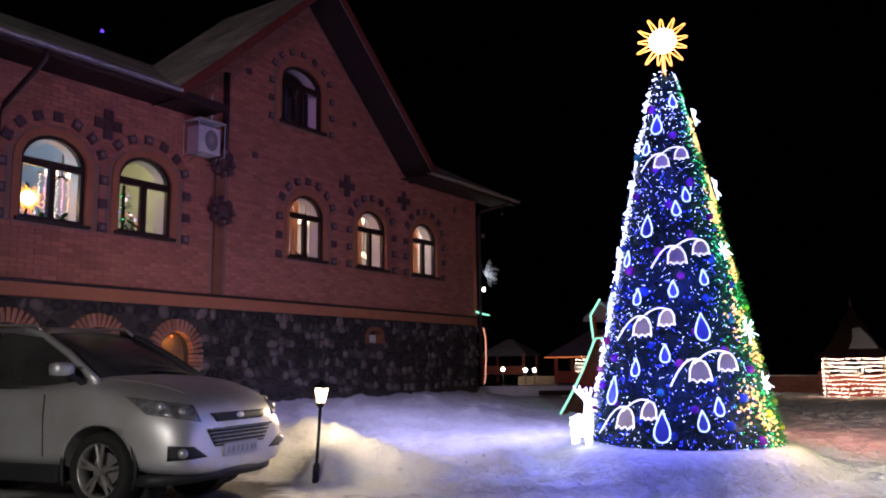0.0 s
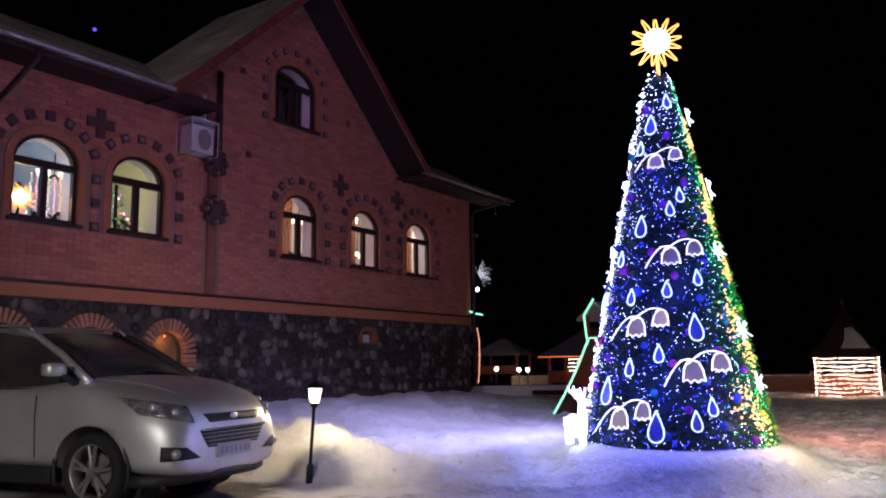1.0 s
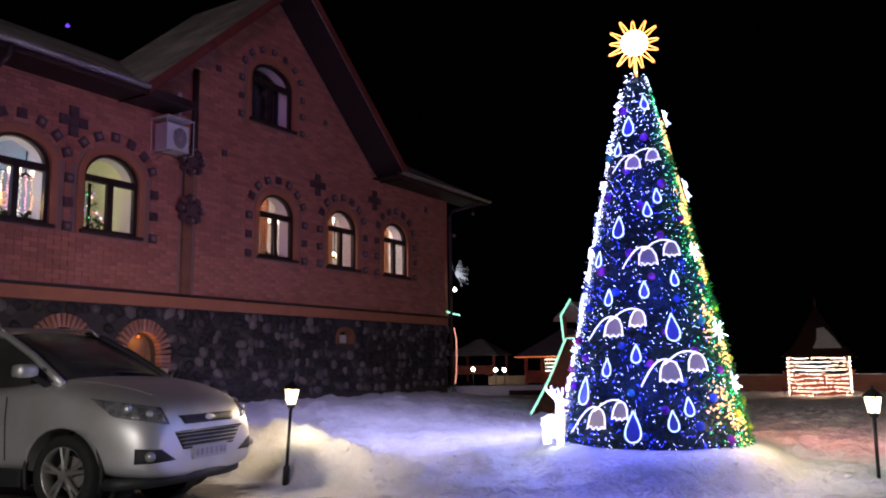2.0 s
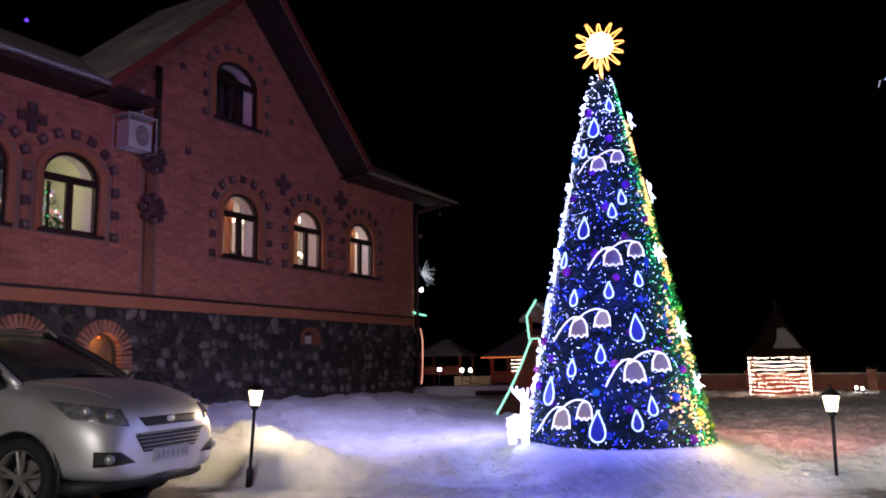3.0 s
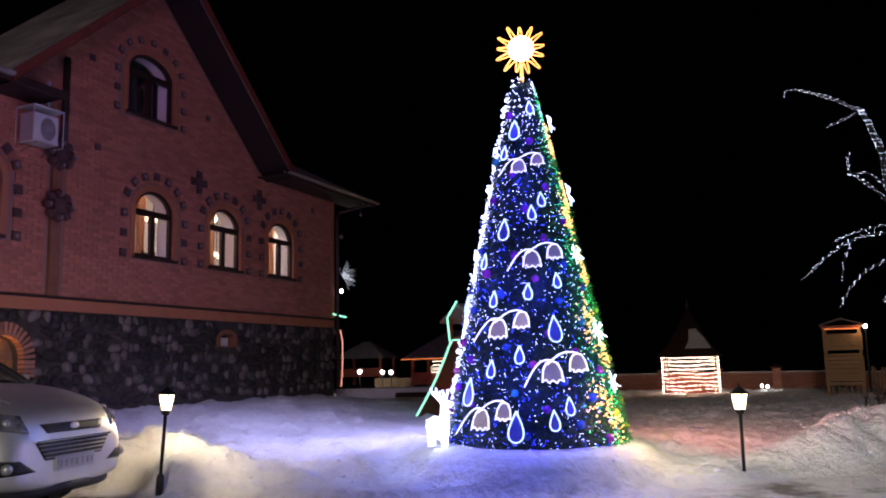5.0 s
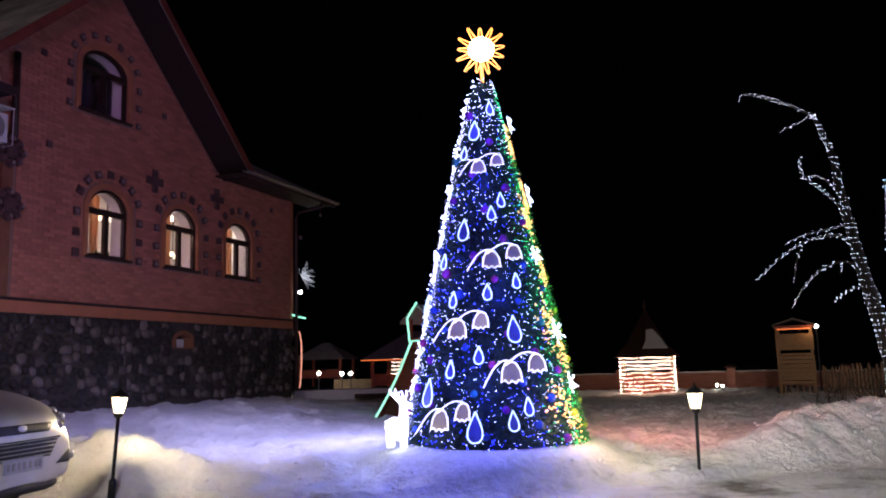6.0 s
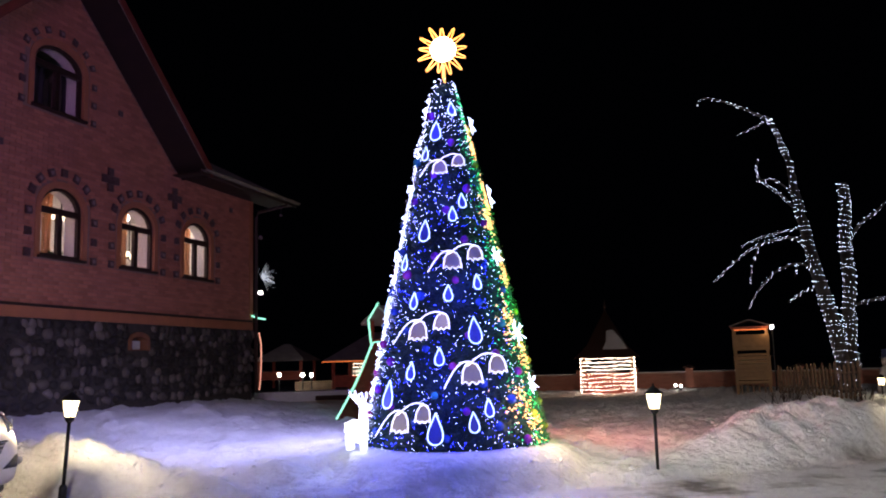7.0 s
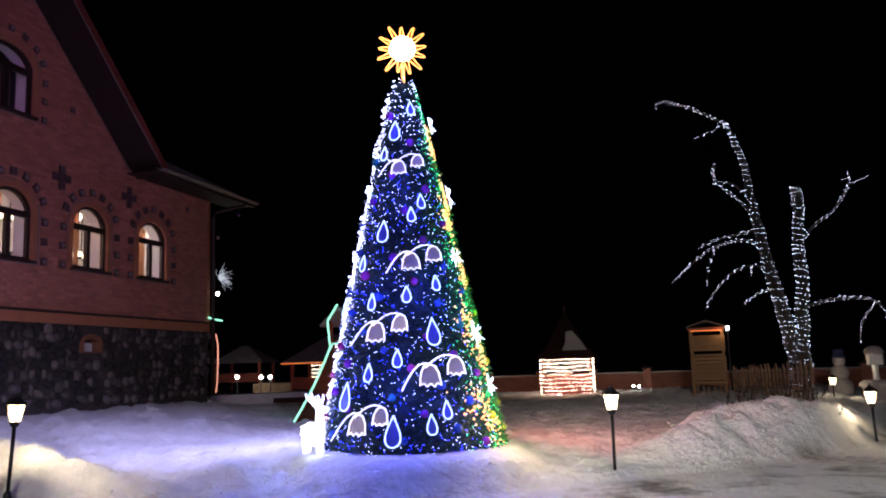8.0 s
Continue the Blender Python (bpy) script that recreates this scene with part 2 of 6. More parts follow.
def tube(bm, points, r, n=8, r_end=None, closed=False, cap=True):
    """A round bar along the points; its radius may run to r_end."""
    pts = [Vector(p) for p in points]
    k = len(pts)
    rings = []
    up = Vector((0.13, 0.21, 0.97))
    for i, p in enumerate(pts):
        d = (pts[(i + 1) % k] - pts[i - 1]) if closed else (pts[min(i + 1, k - 1)] - pts[max(i - 1, 0)])
        d = d.normalized() if d.length else Vector((0, 0, 1))
        side = d.cross(up)
        if side.length < 0.05:
            side = d.cross(Vector((1, 0, 0)))
        side.normalize()
        nrm = side.cross(d).normalized()
        rr = r if r_end is None else r + (r_end - r) * i / max(1, k - 1)
        rings.append([bm.verts.new(p + (side * math.cos(a) + nrm * math.sin(a)) * rr) for a in (2 * math.pi * j / n for j in range(n))])
    for i in range(k if closed else k - 1):
        a, b = rings[i], rings[(i + 1) % k]
        for j in range(n):
            bm.faces.new((a[j], a[(j + 1) % n], b[(j + 1) % n], b[j]))
    if not closed and cap:
        bm.faces.new(rings[0][::-1])
        bm.faces.new(rings[-1])
    return bm


def lathe(bm, profile, at=(0, 0, 0), n=16):
    """A turned form about the upright axis: profile rows of radius, height."""
    rings = [[bm.verts.new((at[0] + r * math.cos(2 * math.pi * j / n), at[1] + r * math.sin(2 * math.pi * j / n), at[2] + z)) for j in range(n)] for r, z in profile]
    for a, b in zip(rings, rings[1:]):
        for j in range(n):
            bm.faces.new((a[j], a[(j + 1) % n], b[(j + 1) % n], b[j]))
    bm.faces.new(rings[0][::-1])
    bm.faces.new(rings[-1])
    return bm


def bulb(bm, p, r):
    """A small bead of eight faces."""
    v = [bm.verts.new((p[0] + d[0] * r, p[1] + d[1] * r, p[2] + d[2] * r)) for d in ((1, 0, 0), (0, 1, 0), (-1, 0, 0), (0, -1, 0), (0, 0, 1), (0, 0, -1))]
    for i in range(4):
        bm.faces.new((v[i], v[(i + 1) % 4], v[4]))
        bm.faces.new((v[(i + 1) % 4], v[i], v[5]))


def ball(bm, p, r, n=10):
    bmesh.ops.create_uvsphere(bm, u_segments=n, v_segments=max(5, n * 2 // 3), radius=r, matrix=Matrix.Translation(p))


def slab(bm, outline, x0, x1, holes=()):
    """An upright slab in the y-z plane from x0 to x1 with openings through it."""
    loops = []
    for loop in (outline, *holes):
        v = [bm.verts.new((x0, y, z)) for y, z in loop]
        loops += [bm.edges.new((v[i], v[(i + 1) % len(v)])) for i in range(len(v))]
    made = bmesh.ops.triangle_fill(bm, use_beauty=True, use_dissolve=False, edges=loops)
    faces = [g for g in made["geom"] if isinstance(g, bmesh.types.BMFace)]
    out = bmesh.ops.extrude_face_region(bm, geom=faces)
    bmesh.ops.translate(bm, vec=(x1 - x0, 0, 0), verts=[g for g in out["geom"] if isinstance(g, bmesh.types.BMVert)])
    return bm


def arch(yc, w, z0, zs, zt, n=14, grow=0.0):
    """Outline of an opening with a flat-arched head: springing at zs, crown at zt."""
    h = w / 2 + grow
    pts = [(yc - h, z0), (yc + h, z0)]
    for i in range(n + 1):
        a = math.pi * i / n
        pts.append((yc + h * math.cos(a), zs + (zt + grow - zs) * math.sin(a)))
    return pts


def bar(bm, loop_out, loop_in, x0, x1):
    """A frame between two outlines of as many points."""
    rows = [[bm.verts.new((x, y, z)) for y, z in lp] for x in (x0, x1) for lp in (loop_out, loop_in)]
    k = len(loop_out)
    for i in range(k):
        j = (i + 1) % k
        bm.faces.new((rows[0][i], rows[0][j], rows[1][j], rows[1][i]))
        bm.faces.new((rows[2][i], rows[2][j], rows[3][j], rows[3][i]))
        bm.faces.new((rows[0][i], rows[0][j], rows[2][j], rows[2][i]))
        bm.faces.new((rows[1][i], rows[1][j], rows[3][j], rows[3][i]))
    return bm


def smooth01(a, b, v):
    s = min(1.0, max(0.0, (v - a) / (b - a)))
    return s * s * (3 - 2 * s)


# ---- ground: one sheet of road, snow banks and lawn ----
EDGE = [(-60, 7.9), (-14, 7.8), (-8, 7.5), (-6.7, 7.38), (-5.5, 7.35), (-4.2, 7.6), (-2.4, 8.6), (-0.9, 9.7), (-0.1, 10.45), (0.57, 11.0), (1.29, 11.7), (1.98, 12.6), (3.0, 14.8), (3.7, 17.6), (5.5, 24.0), (12, 60)]
# crests of the ploughed banks: place and height
BANK_BY_CAR = [(-10.5, 8.3, 0.44), (-8.6, 8.15, 0.59), (-7.6, 8.05, 0.61), (-7.0, 8.0, 0.58), (-6.45, 8.12, 0.49), (-5.85, 8.2, 0.31), (-5.2, 8.2, 0.14), (-4.6, 8.2, 0.05)]
BANK_BY_LANTERN = [(-0.9, 10.7, 0.13), (-0.5, 11.2, 0.33), (0.0, 11.6, 0.46), (0.42, 12.15, 0.61), (0.95, 12.5, 0.66), (1.5, 12.95, 0.71), (2.05, 13.6, 0.57), (2.4, 14.6, 0.43), (2.6, 16.0, 0.41), (2.9, 18.0, 0.31)]


def beyond_edge(x, y):
    """Metres into the lawn from the road's edge; less than nothing on the road."""
    best, sign = 1e9, 1
    for (x0, y0), (x1, y1) in zip(EDGE, EDGE[1:]):
        dx, dy = x1 - x0, y1 - y0
        s = min(1, max(0, ((x - x0) * dx + (y - y0) * dy) / (dx * dx + dy * dy)))
        px, py = x - x0 - s * dx, y - y0 - s * dy
        d = math.hypot(px, py)
        if d < best:
            best, sign = d, 1 if dx * (y - y0) - dy * (x - x0) > 0 else -1
    return best * sign


def bump(x, y, cx, cy, rx, ry, h, turn=0):
    c, s = math.cos(radians(turn)), math.sin(radians(turn))
    u, v = ((x - cx) * c + (y - cy) * s) / rx, (-(x - cx) * s + (y - cy) * c) / ry
    return h * math.exp(-(u * u + v * v) ** 1.3)


def ridge(x, y, crest, front, back):
    """Height of a ploughed bank: steep towards the road, falling off behind its crest."""
    best, h = 1e9, 0.0
    for (x0, y0, h0), (x1, y1, h1) in zip(crest, crest[1:]):
        dx, dy = x1 - x0, y1 - y0
        s = min(1, max(0, ((x - x0) * dx + (y - y0) * dy) / (dx * dx + dy * dy)))
        px, py = x - x0 - s * dx, y - y0 - s * dy
        d = math.hypot(px, py)
        if d < best:
            best, h = d, h0 + (h1 - h0) * s
            side = dx * py - dy * px
    run = (back if side > 0 else front) * (0.35 + 0.65 * min(1.0, h / 0.6))
    return h * smooth01(run, 0.0, best)


def ground_height(x, y):
    far = math.hypot(x, y)
    if far > 60:
        return 0.15
    d = beyond_edge(x, y)
    lawn = 0.26 + 0.12 * smooth01(-1, -4, x) * smooth01(16, 9, y) * smooth01(-7.5, -4, x) + 0.40 * smooth01(-6.5, -11.5, x) * smooth01(23, 17, y) * smooth01(8.2, 12.0, y)
    lawn += -0.06 * smooth01(20, 30, y)
    z = 0.10 * smooth01(0.0, 0.22, d) + (lawn - 0.10) * smooth01(0.3, 2.3, d)
    banks = 0.0
    if d > -0.6 and far < 26:
        p = Vector((x, y, 0.0))
        wob = 0.16 * noise.noise(p * 1.3) + 0.07 * noise.noise(p * 3.4)
        banks = max(ridge(x + wob, y + wob, BANK_BY_CAR, 0.95, 0.62), ridge(x + wob, y + wob, BANK_BY_LANTERN, 1.15, 1.0))
        lift = max(0.0, banks - z)
        z += lift * smooth01(-0.30, 0.25, d)
        banks = lift
    if far < 34:
        p = Vector((x, y, 0))
        rough = smooth01(0.0, 0.5, d)
        patchy = smooth01(-0.25, 0.35, noise.noise(p * 0.42))
        step = smooth01(0.34, 0.10, noise.voronoi(p * 1.9)[0][0])
        z -= 0.075 * rough * step * patchy
        edge = min(1, banks * 3)
        along, across = 0.75 * x + 0.66 * y, 0.75 * y - 0.66 * x
        z -= 0.13 * edge * rough * abs(noise.noise(Vector((along * 2.1, across * 0.7, 3.0)))) - 0.03 * edge
        z += rough * (0.05 * noise.noise(p * 1.1) + 0.07 * noise.noise(p * 2.7) + (0.06 + 0.02 * edge) * noise.noise(p * 4.3) + (0.04 + 0.05 * edge) * abs(noise.noise(p * 6.1)) + 0.022 * noise.noise(p * 9.7)) + (1 - rough) * (0.012 * noise.noise(p * 2.2) + 0.010 * noise.noise(p * 7.0))
    w = smooth01(1.75, 1.2, math.hypot(x + 3.17, y - 9.93))
    return z + (0.43 - z) * w * 0.93


def spaced(lo, hi, step, reach):
    mid = list(np.arange(lo, hi + 1e-6, step))
    out, s = [], step
    while (out[-1] if out else 0) < reach:
        s *= 1.06 if s < 1.1 else 1.35
        out.append((out[-1] if out else 0) + s)
    return [lo - o for o in reversed(out)] + mid + [hi + o for o in out]


def build_ground():
    xs, ys = spaced(-12.5, 5.0, 0.062, 900), spaced(6.0, 20.0, 0.062, 900)
    verts = [(x, y, ground_height(x, y)) for y in ys for x in xs]
    w = len(xs)
    faces = []
    for j in range(len(ys) - 1):
        for i in range(w - 1):
            a = j * w + i
            faces.append((a, a + 1, a + w + 1, a + w))
    me = bpy.data.meshes.new("ground")
    me.from_pydata(verts, [], faces)
    me.materials.append(GROUND)
    me.attributes.new("road", "FLOAT", "POINT").data.foreach_set("value", [1 - smooth01(-0.12, 0.22, beyond_edge(v[0], v[1]) + 0.15 * noise.noise(Vector(v) * 2.5)) for v in verts])
    me.attributes.new("bare", "FLOAT", "POINT").data.foreach_set("value", [smooth01(4.2, 1.8, math.hypot(v[0] + 8.4, (v[1] - 5.6) * 1.7)) for v in verts])
    me.shade_smooth()
    tagged(new("ground", me), "uneven trodden snow with ploughed banks beside a packed road", "ground", kind="structure")


build_ground()

# ---- house ----
WX = -12.0                      # face of the long wall
Y0, Y1 = 1.0, 19.65             # its ends
ZB, ZBAND, ZE = 2.46, 2.72, 6.16
GC, GZ, SLOPE = 12.62, 9.45, 0.905   # crown of the cross gable on the wall
WINDOWS = [(7.02, "A"), (8.70, "B"), (12.75, "1"), (14.97, "2"), (17.16, "3")]
CELLARS = [(9.42, 1.62, 2.02, 0.74), (7.88, 1.70, 2.05, 0.74), (6.40, 1.72, 2.07, 0.74)]
house = thing("house", "red brick house with fieldstone plinth and steep cross gable", "house", (0, 0, 0))


def build_walls():
    ga, gb = GC - (GZ - ZE) / SLOPE, GC + (GZ - ZE) / SLOPE
    outline = [(Y0, ZBAND), (Y1, ZBAND), (Y1, ZE), (gb, ZE), (GC, GZ), (ga, ZE), (Y0, ZE)]
    holes = [arch(y, 1.10, 3.65, 4.60, 5.03) for y, _ in WINDOWS] + [arch(12.56, 1.30, 6.52, 7.45, 7.86)]
    part("wall", slab(bmesh.new(), outline, WX, WX - 0.42, holes), WALL_BED, house, "mortar bed of the brick wall")
    part("plinth", slab(bmesh.new(), [(Y0, -0.3), (Y1, -0.3), (Y1, ZB), (Y0, ZB)], WX, WX - 0.45,
                        [*(arch(y, w, 0.2, zs, zt) for y, zs, zt, w in CELLARS), arch(15.08, 0.50, 1.90, 2.08, 2.18)]), MORTAR, house, "dark mortar bed of the fieldstone plinth")
    part("string_course", box(bmesh.new(), (WX - 0.42, Y0, ZB), (WX + 0.035, Y1 + 0.03, ZBAND - 0.05), 0.01), BRICK_SMOOTH, house, "smooth orange brick band above the plinth")
    # dark strip that stands in for the shadow line above the band
    part("band_shadow_strip", box(bmesh.new(), (WX - 0.42, Y0, ZBAND - 0.05), (WX + 0.06, Y1 + 0.05, ZBAND)), SHEET, house, "dark strip for the shadow line over the band")
    # far gable end, back and near end, plain
    for a, b in (((-22.0, Y1 - 0.4, -0.3), (WX - 0.45, Y1, ZE - 0.17)), ((-22.4, Y0, -0.3), (-22.0, Y1, ZE - 0.17)), ((-22.0, Y0, -0.3), (WX - 0.45, Y0 + 0.4, ZE - 0.17))):
        part("wall", box(bmesh.new(), a, b), BRICK, house)
    bm = bmesh.new()
    box(bm, (WX, 10.19, ZBAND), (WX + 0.06, 10.41, 5.3))
    part("pilaster", bm, BRICK_DARK, house, "brown brick pilaster strip")
    bm = bmesh.new()
    box(bm, (WX - 0.01, Y1 - 0.12, ZBAND), (WX + 0.03, Y1 + 0.03, ZE))
    part("corner_strip", bm, BRICK_SMOOTH, house)


def build_roof():
    o, th = 0.8, 0.06
    ex, rz = WX + o, 8.02                       # eave line and main ridge
    rx = -14.9
    # main slopes
    z0 = ZE - 0.04
    va, vb = (GZ + 0.24 - z0) / SLOPE - 0.05, (GZ + 0.24 - rz) / SLOPE - 0.05      # valleys with the cross gable
    for q in ([(ex, Y0 - 0.8, z0), (ex, GC - va, z0), (rx, GC - vb, rz), (rx, Y0 - 0.8, rz)],
              [(ex, GC + va, z0), (ex, Y1 + 1.15, z0), (rx, Y1 + 1.15, rz), (rx, GC + vb, rz)],
              [(rx, Y0 - 0.8, rz), (rx, Y1 + 1.15, rz), (-22.8, Y1 + 1.15, z0), (-22.8, Y0 - 0.8, z0)]):
        bm = bmesh.new()
        top = [bm.verts.new(p) for p in q]
        low = [bm.verts.new((p[0], p[1], p[2] - th)) for p in q]
        bm.faces.new(top)
        bm.faces.new(low[::-1])
        for i in range(4):
            j = (i + 1) % 4
            bm.faces.new((top[i], low[i], low[j], top[j]))
        part("roof", bm, ROOF_SNOW, house, "main roof slope under thin patchy snow")
    # cross gable
    hw = 3.88
    zc = GZ + 0.24
    bm = bmesh.new()
    sec = [(GC - hw, zc - SLOPE * hw), (GC, zc), (GC + hw, zc - SLOPE * hw), (GC + hw, zc - SLOPE * hw - 0.13), (GC, zc - 0.17), (GC - hw, zc - SLOPE * hw - 0.13)]
    front = [bm.verts.new((ex, y, z)) for y, z in sec]
    back = [bm.verts.new((rx + 0.3, y, z)) for y, z in sec]
    for i in range(6):
        j = (i + 1) % 6
        bm.faces.new((front[i], front[j], back[j], back[i]))
    bm.faces.new((front[0], front[1], front[4], front[5]))
    bm.faces.new((front[1], front[2], front[3], front[4]))
    bm.faces.new((back[0], back[5], back[4], back[1]))
    bm.faces.new((back[1], back[4], back[3], back[2]))
    part("gable_roof", bm, ROOF_SNOW, house, "steep gable roof slopes dusted with snow")
    # boards of the rakes, dark under-boarding, eave boxes and gutters
    for s in (-1, 1):
        bm = bmesh.new()
        a, b = Vector((ex + 0.02, GC, zc + 0.02)), Vector((ex + 0.02, GC + s * (hw + 0.03), zc + 0.02 - SLOPE * (hw + 0.03)))
        up = Vector((0, 0, 0.20))
        v = [bm.verts.new(p) for p in (a, b, b - up, a - up)]
        f = bm.faces.new(v)
        e = bmesh.ops.extrude_face_region(bm, geom=[f])
        bmesh.ops.translate(bm, vec=(0.035, 0, 0), verts=[g for g in e["geom"] if isinstance(g, bmesh.types.BMVert)])
        part("rake_board", bm, FASCIA, house, "red-brown rake board")
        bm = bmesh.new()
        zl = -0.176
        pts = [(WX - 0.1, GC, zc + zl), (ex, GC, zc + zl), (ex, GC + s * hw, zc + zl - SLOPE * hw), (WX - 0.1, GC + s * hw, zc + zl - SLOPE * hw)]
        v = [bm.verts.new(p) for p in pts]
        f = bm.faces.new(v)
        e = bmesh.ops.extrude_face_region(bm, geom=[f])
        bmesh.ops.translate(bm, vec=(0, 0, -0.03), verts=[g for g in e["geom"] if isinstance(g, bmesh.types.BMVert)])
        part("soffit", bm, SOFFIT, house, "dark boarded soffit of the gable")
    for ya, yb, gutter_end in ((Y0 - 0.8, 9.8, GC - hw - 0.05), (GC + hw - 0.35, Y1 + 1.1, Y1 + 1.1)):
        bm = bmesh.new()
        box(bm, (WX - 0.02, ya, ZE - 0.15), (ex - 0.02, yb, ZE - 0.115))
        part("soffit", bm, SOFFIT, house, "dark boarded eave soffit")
        bm = bmesh.new()
        box(bm, (ex - 0.03, ya, ZE - 0.19), (ex + 0.005, yb, ZE - 0.045))
        part("fascia", bm, SHEET, house, "dark eave fascia")
        bm = bmesh.new()
        n = 8
        for i in range(n):
            a0, a1 = math.pi + math.pi * i / n, math.pi + math.pi * (i + 1) / n
            v = [bm.verts.new((ex + 0.07 + 0.065 * math.cos(a), y, ZE - 0.06 + 0.065 * math.sin(a))) for a, y in ((a0, ya), (a1, ya), (a1, gutter_end), (a0, gutter_end))]
            bm.faces.new(v)
        bmesh.ops.remove_doubles(bm, verts=bm.verts, dist=0.001)
        bmesh.ops.solidify(bm, geom=bm.faces[:], thickness=0.004)
        part("gutter", bm, GREY_METAL, house, "half-round metal gutter")
    part("downpipe", tube(bmesh.new(), [(ex + 0.05, 6.32, ZE - 0.12), (ex + 0.02, 6.30, ZE - 0.27), (ex - 0.05, 6.28, ZE - 0.34), (WX + 0.14, 6.10, 5.28), (WX + 0.1, 6.04, 5.08), (WX + 0.1, 6.03, 0.9)], 0.045, 10), SHEET, house, smooth=True)
    part("downpipe", tube(bmesh.new(), [(ex + 0.05, 20.2, ZE - 0.12), (ex, 20.1, ZE - 0.25), (WX + 0.15, 19.75, 5.72), (WX + 0.12, 19.70, 5.55), (WX + 0.12, 19.70, 0.8)], 0.045, 10), SHEET, house, smooth=True)


def window(yc, w, z0, zs, zt, transom):
    win = part("window", bar(bmesh.new(), arch(yc, w, z0, zs, zt), [(yc + (y - yc) * (1 - 0.13 / w), z + (0.065 if z < z0 + 0.01 else -0.055 * (z > zs))) for y, z in arch(yc, w, z0, zs, zt)], WX - 0.14, WX - 0.05), FRAME, house, "dark brown framed arched window")
    part("transom", box(bmesh.new(), (WX - 0.135, yc - w / 2 + 0.03, transom - 0.06), (WX - 0.045, yc + w / 2 - 0.03, transom + 0.06), 0.01), FRAME, win)
    part("mullion", box(bmesh.new(), (WX - 0.135, yc - 0.05, z0 + 0.03), (WX - 0.04, yc + 0.055, transom - 0.05), 0.01), FRAME, win)
    pane = part("pane", slab(bmesh.new(), arch(yc, w - 0.06, z0 + 0.03, zs, zt - 0.03), WX - 0.09, WX - 0.096), PANE, win, "clear window glass")
    pane.visible_shadow = False
    part("reveal", bar(bmesh.new(), arch(yc, w, z0, zs, zt, grow=0.004), arch(yc, w, z0, zs, zt, grow=-0.02), WX - 0.435, WX - 0.141), PLASTER, win, "pale plastered inner reveal")
    part("sill", box(bmesh.new(), (WX - 0.05, yc - w / 2 - 0.06, z0 - 0.05), (WX + 0.09, yc + w / 2 + 0.06, z0 + 0.004), 0.008), SHEET, win, "dark metal sill")
    part("surround", bar(bmesh.new(), arch(yc, w, z0 - 0.05, zs, zt, grow=0.12), arch(yc, w, z0, zs, zt, grow=-0.004), WX - 0.04, WX + 0.022), BRICK_SMOOTH, win, "smooth orange brick surround")


def tile_mesh(s=0.16):
    bm = bmesh.new()
    box(bm, (0, -s / 2, -s / 2), (0.045, s / 2, s / 2), 0.012)
    me = bpy.data.meshes.new("facing_tile")
    bm.to_mesh(me)
    bm.free()
    me.materials.append(TILE_DARK)
    bm = bmesh.new()
    box(bm, (0.04, -s * 0.24, -s * 0.24), (0.058, s * 0.24, s * 0.24), 0.006)
    core = bpy.data.meshes.new("tile_boss")
    bm.to_mesh(core)
    bm.free()
    core.materials.append(TILE_LIGHT)
    return me, core


